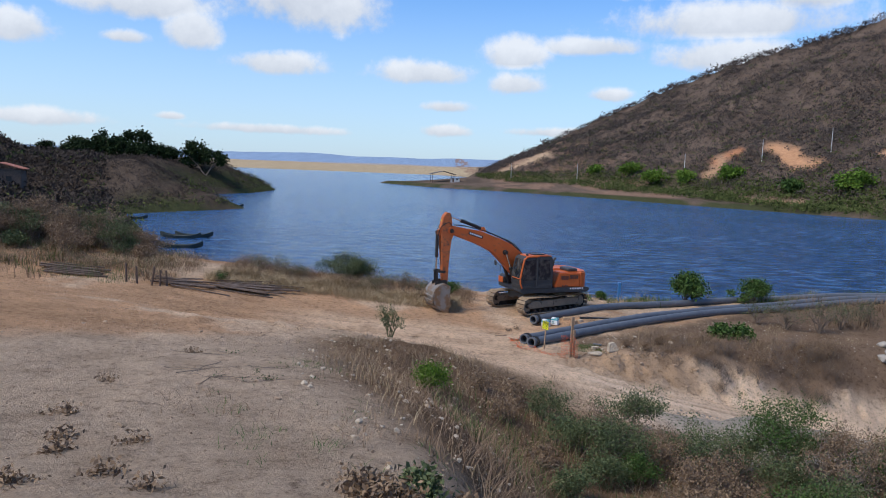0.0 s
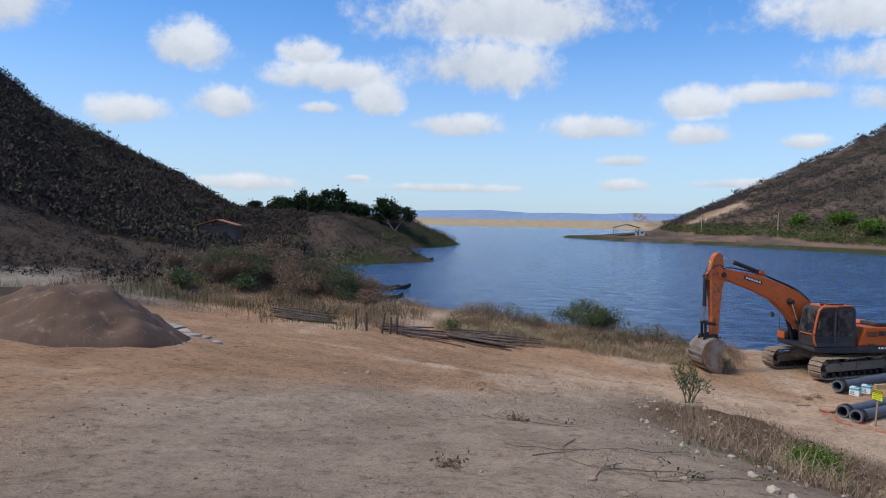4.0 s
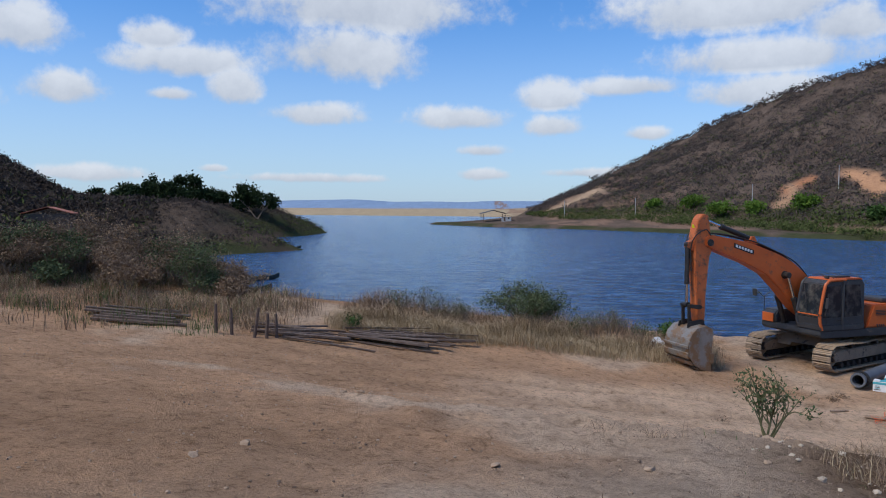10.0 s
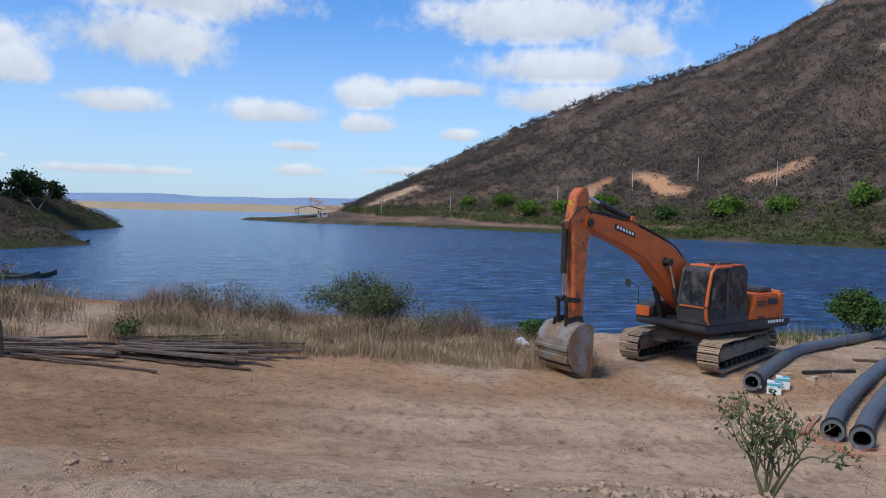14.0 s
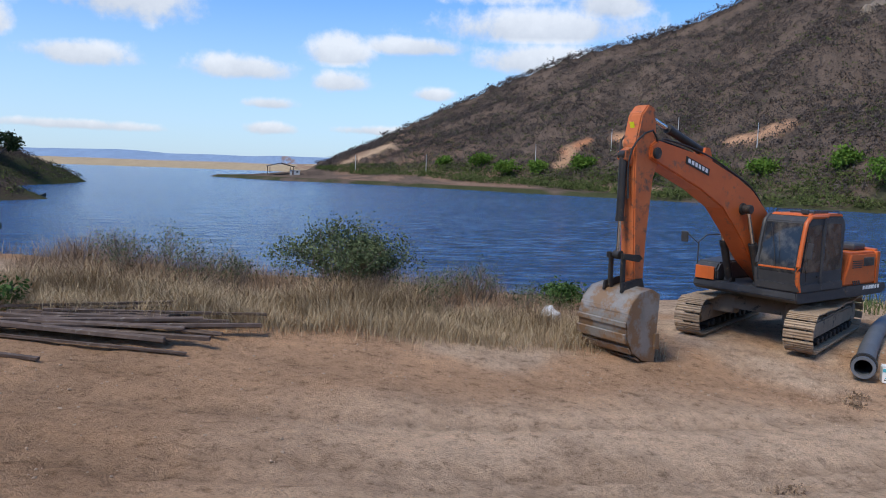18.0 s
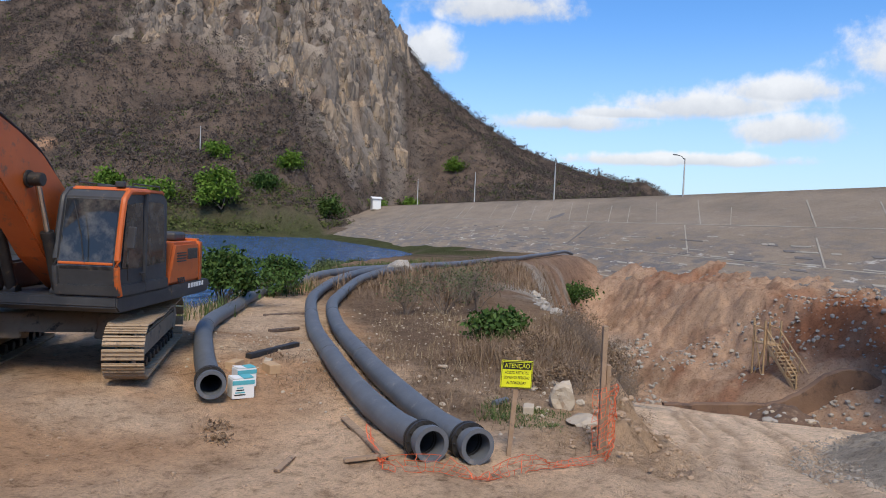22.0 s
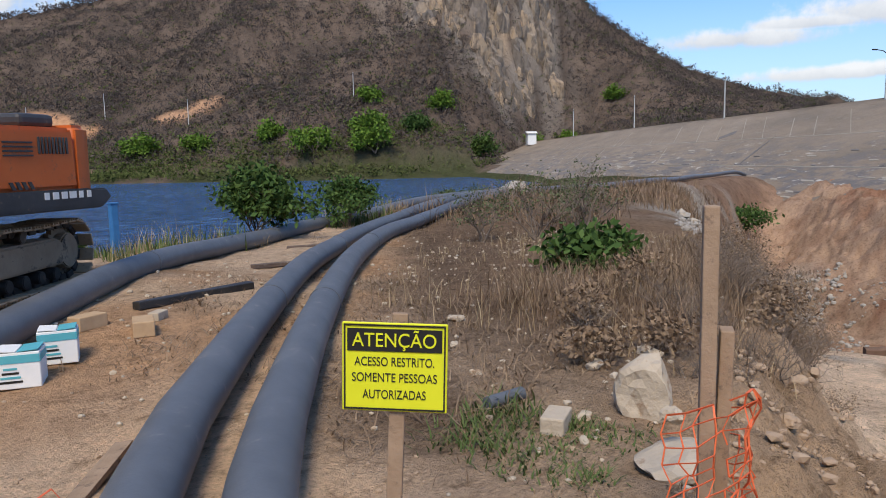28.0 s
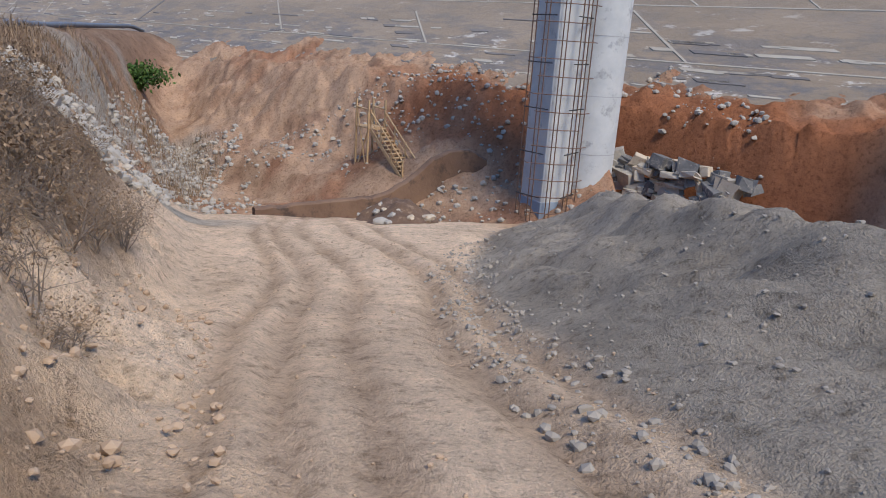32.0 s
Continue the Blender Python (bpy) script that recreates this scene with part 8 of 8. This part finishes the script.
def build_pier():
    x, y, z = 41.0, 18.1, -6.3
    p = thing("bridge_pier", (x, y, z), "tall round concrete pier under construction with reinforcement cage", "pier")
    h = 22.0
    part("column", cyl(1.32, h, (0.35, -0.6, h / 2), seg=64, bevel=0.02), CONCRETE, p, "smooth grey concrete column", True)
    part("half_column", box(1.9, 1.7, h, (-0.1, 1.35, h / 2), (0, 0, 18), bevel=0.05), CONCRETE, p, "flat concrete face behind the cage")
    for k in range(7):
        part("pour_joint", cyl(1.328, 0.03, (0.35, -0.6, 2.6 + 2.7 * k), seg=64), surface_joint, p, "", True)
    part("base_sleeve", cyl(1.37, 2.9, (0.35, -0.6, 1.4), seg=64, bevel=0.03), SLEEVE, p, "blue-grey coated base", True)
    part("base_sleeve", box(1.98, 1.78, 3.0, (-0.1, 1.35, 1.5), (0, 0, 18), bevel=0.03), SLEEVE, p, "blue-grey coated base")
    for sx, sy in ((-1.45, 0.75), (-1.25, 2.4), (-1.55, 1.6), (-1.15, 0.3), (-0.4, 2.75)):
        for q in (-0.14, 0.14):
            part("standing_bar", sweep([(sx + q, sy + q * 0.4, 0.3), (sx + q, sy + q * 0.4, h + 0.4)], 0.028, 6), REBAR, p)
    for k in range(26):
        zz = 1.0 + 0.78 * k
        ring = [(-1.6, 0.5, zz), (-1.75, 1.5, zz), (-1.45, 2.75, zz), (-0.1, 2.8, zz)] if k % 2 else [(-1.2, 0.0, zz), (-1.65, 0.45, zz), (-1.75, 1.6, zz), (-1.3, 2.6, zz)]
        part("hoop", sweep(ring, 0.024, 6), REBAR, p)
    for k in range(0, 20, 2):
        zz = 1.4 + 1.0 * k
        part("ledger_tube", sweep([(-2.1, 1.2, zz), (-0.9, 0.2, zz)], 0.03, 6), STEEL_DARK, p)
        part("ledger_tube", sweep([(-2.1, 2.2, zz), (-0.9, 3.0, zz)], 0.03, 6), STEEL_DARK, p)
    part("work_platform", box(5.2, 5.0, 0.25, (0.1, 0, h - 1.0), bevel=0.02), WOOD_DARK, p, "timber work platform at the top")
    for k in range(12):
        a = 2 * math.pi * k / 12
        part("rail_post", sweep([(0.1 + 2.5 * math.cos(a), 2.4 * math.sin(a), h - 0.9), (0.1 + 2.5 * math.cos(a), 2.4 * math.sin(a), h + 0.2)], 0.03, 6), STEEL_DARK, p)
    return p


SLEEVE = surface("blue_grey_coating", (0.22, 0.27, 0.33), (0.30, 0.35, 0.41), 0.9, 0.7, 0.0, bump=0.15)
surface_joint = surface("concrete_joint", (0.30, 0.30, 0.30), (0.38, 0.38, 0.37), 3.0, 0.9, 0.0, bump=0.2)
build_pier()


def build_wall():
    """An earth-stained retaining wall that climbs towards the pier."""
    w = thing("retaining_wall", (0, 0, 0), "rust-brown earth-stained retaining wall across the pit", "wall")
    line = curve_points([(41.6, 33.4, 0), (42.3, 31.6, 0), (44.0, 27.8, 0), (45.2, 24.6, 0), (45.7, 22.9, 0), (45.6, 21.6, 0)], 0.32)
    n = len(line) - 1
    def top(k):
        t = k / n
        return -4.5 + 0.5 * t + 2.2 * float(smooth(0.5, 0.86, t)) - 0.5 * float(smooth(0.93, 1.0, t)) + 0.12 * float(fbm(np.float64(k * 0.7), np.float64(2.0), 3))
    step = 5
    for k0 in range(0, n, step):
        k1 = min(n, k0 + step)
        bm, rows = bmesh.new(), []
        for k in range(k0, k1 + 1):
            d = (line[min(k + 1, n)] - line[max(k - 1, 0)]).normalized()
            side = Vector((-d.y, d.x, 0)) * 0.3
            rows.append([bm.verts.new(Vector((q.x, q.y, z))) for q, z in ((line[k] + side, -9.0), (line[k] + side, top(k) - 0.05), (line[k] + side * 0.7, top(k)), (line[k] - side * 0.7, top(k)), (line[k] - side, top(k) - 0.05), (line[k] - side, -9.0))])
        for a, b in zip(rows, rows[1:]):
            for q in range(6):
                bm.faces.new((a[q], a[(q + 1) % 6], b[(q + 1) % 6], b[q]))
        bm.faces.new(rows[0])
        bm.faces.new(rows[-1][::-1])
        bmesh.ops.recalc_face_normals(bm, faces=bm.faces)
        part("panel", bm, RUST, w, "", True)
    tag = part("notice", box(0.02, 0.6, 0.5, bevel=0.005), WHITE, w, "small white and blue notice")
    tag.matrix_basis = pose(43.95, 27.2, -4.9, 0, 0, 22)
    return w


build_wall()


def build_stair():
    st = thing("wooden_stair", pose(50.2, 27.4, -1.7, 0, 0, 215), "rough timber stair with handrails down into the pit", "stair")
    rise, run, n = 0.2, 0.26, 12
    for s in (-0.5, 0.5):
        part("stringer", prism([(0, 0), (n * run, -n * rise), (n * run, -n * rise + 0.25), (0, 0.25)], 0.06, 0, at=s), SCAFFOLD_TIMBER, st)
        part("handrail", sweep([(0, s, 1.15), (n * run, s, -n * rise + 1.15)], 0.045, 6), SCAFFOLD_TIMBER, st)
        part("mid_rail", sweep([(0, s, 0.65), (n * run, s, -n * rise + 0.65)], 0.035, 6), SCAFFOLD_TIMBER, st)
        for k in range(0, n + 1, 4):
            part("baluster", box(0.07, 0.07, 1.2, (k * run, s, -k * rise + 0.65)), SCAFFOLD_TIMBER, st)
    for k in range(n):
        part("tread", box(0.26, 1.0, 0.04, (k * run + 0.13, 0, -k * rise + 0.16)), SCAFFOLD_TIMBER, st)
    part("landing", box(1.4, 1.3, 0.08, (-0.7, 0, 0.2)), SCAFFOLD_TIMBER, st)
    for sx in (-1.3, -0.1):
        for sy in (-0.6, 0.6):
            part("prop", box(0.10, 0.10, 5.4, (sx, sy, -0.9), (0, 0, 0)), SCAFFOLD_TIMBER, st)
    for s in (-0.6, 0.6):
        part("brace", sweep([(-1.3, s, -2.6), (-0.1, s, 0.1)], 0.045, 6), SCAFFOLD_TIMBER, st)
        part("brace", sweep([(-0.1, s, -2.6), (-1.3, s, 1.4)], 0.045, 6), SCAFFOLD_TIMBER, st)
        part("landing_rail", sweep([(-1.35, s, 1.35), (0, s, 1.25)], 0.045, 6), SCAFFOLD_TIMBER, st)
    return st


build_stair()
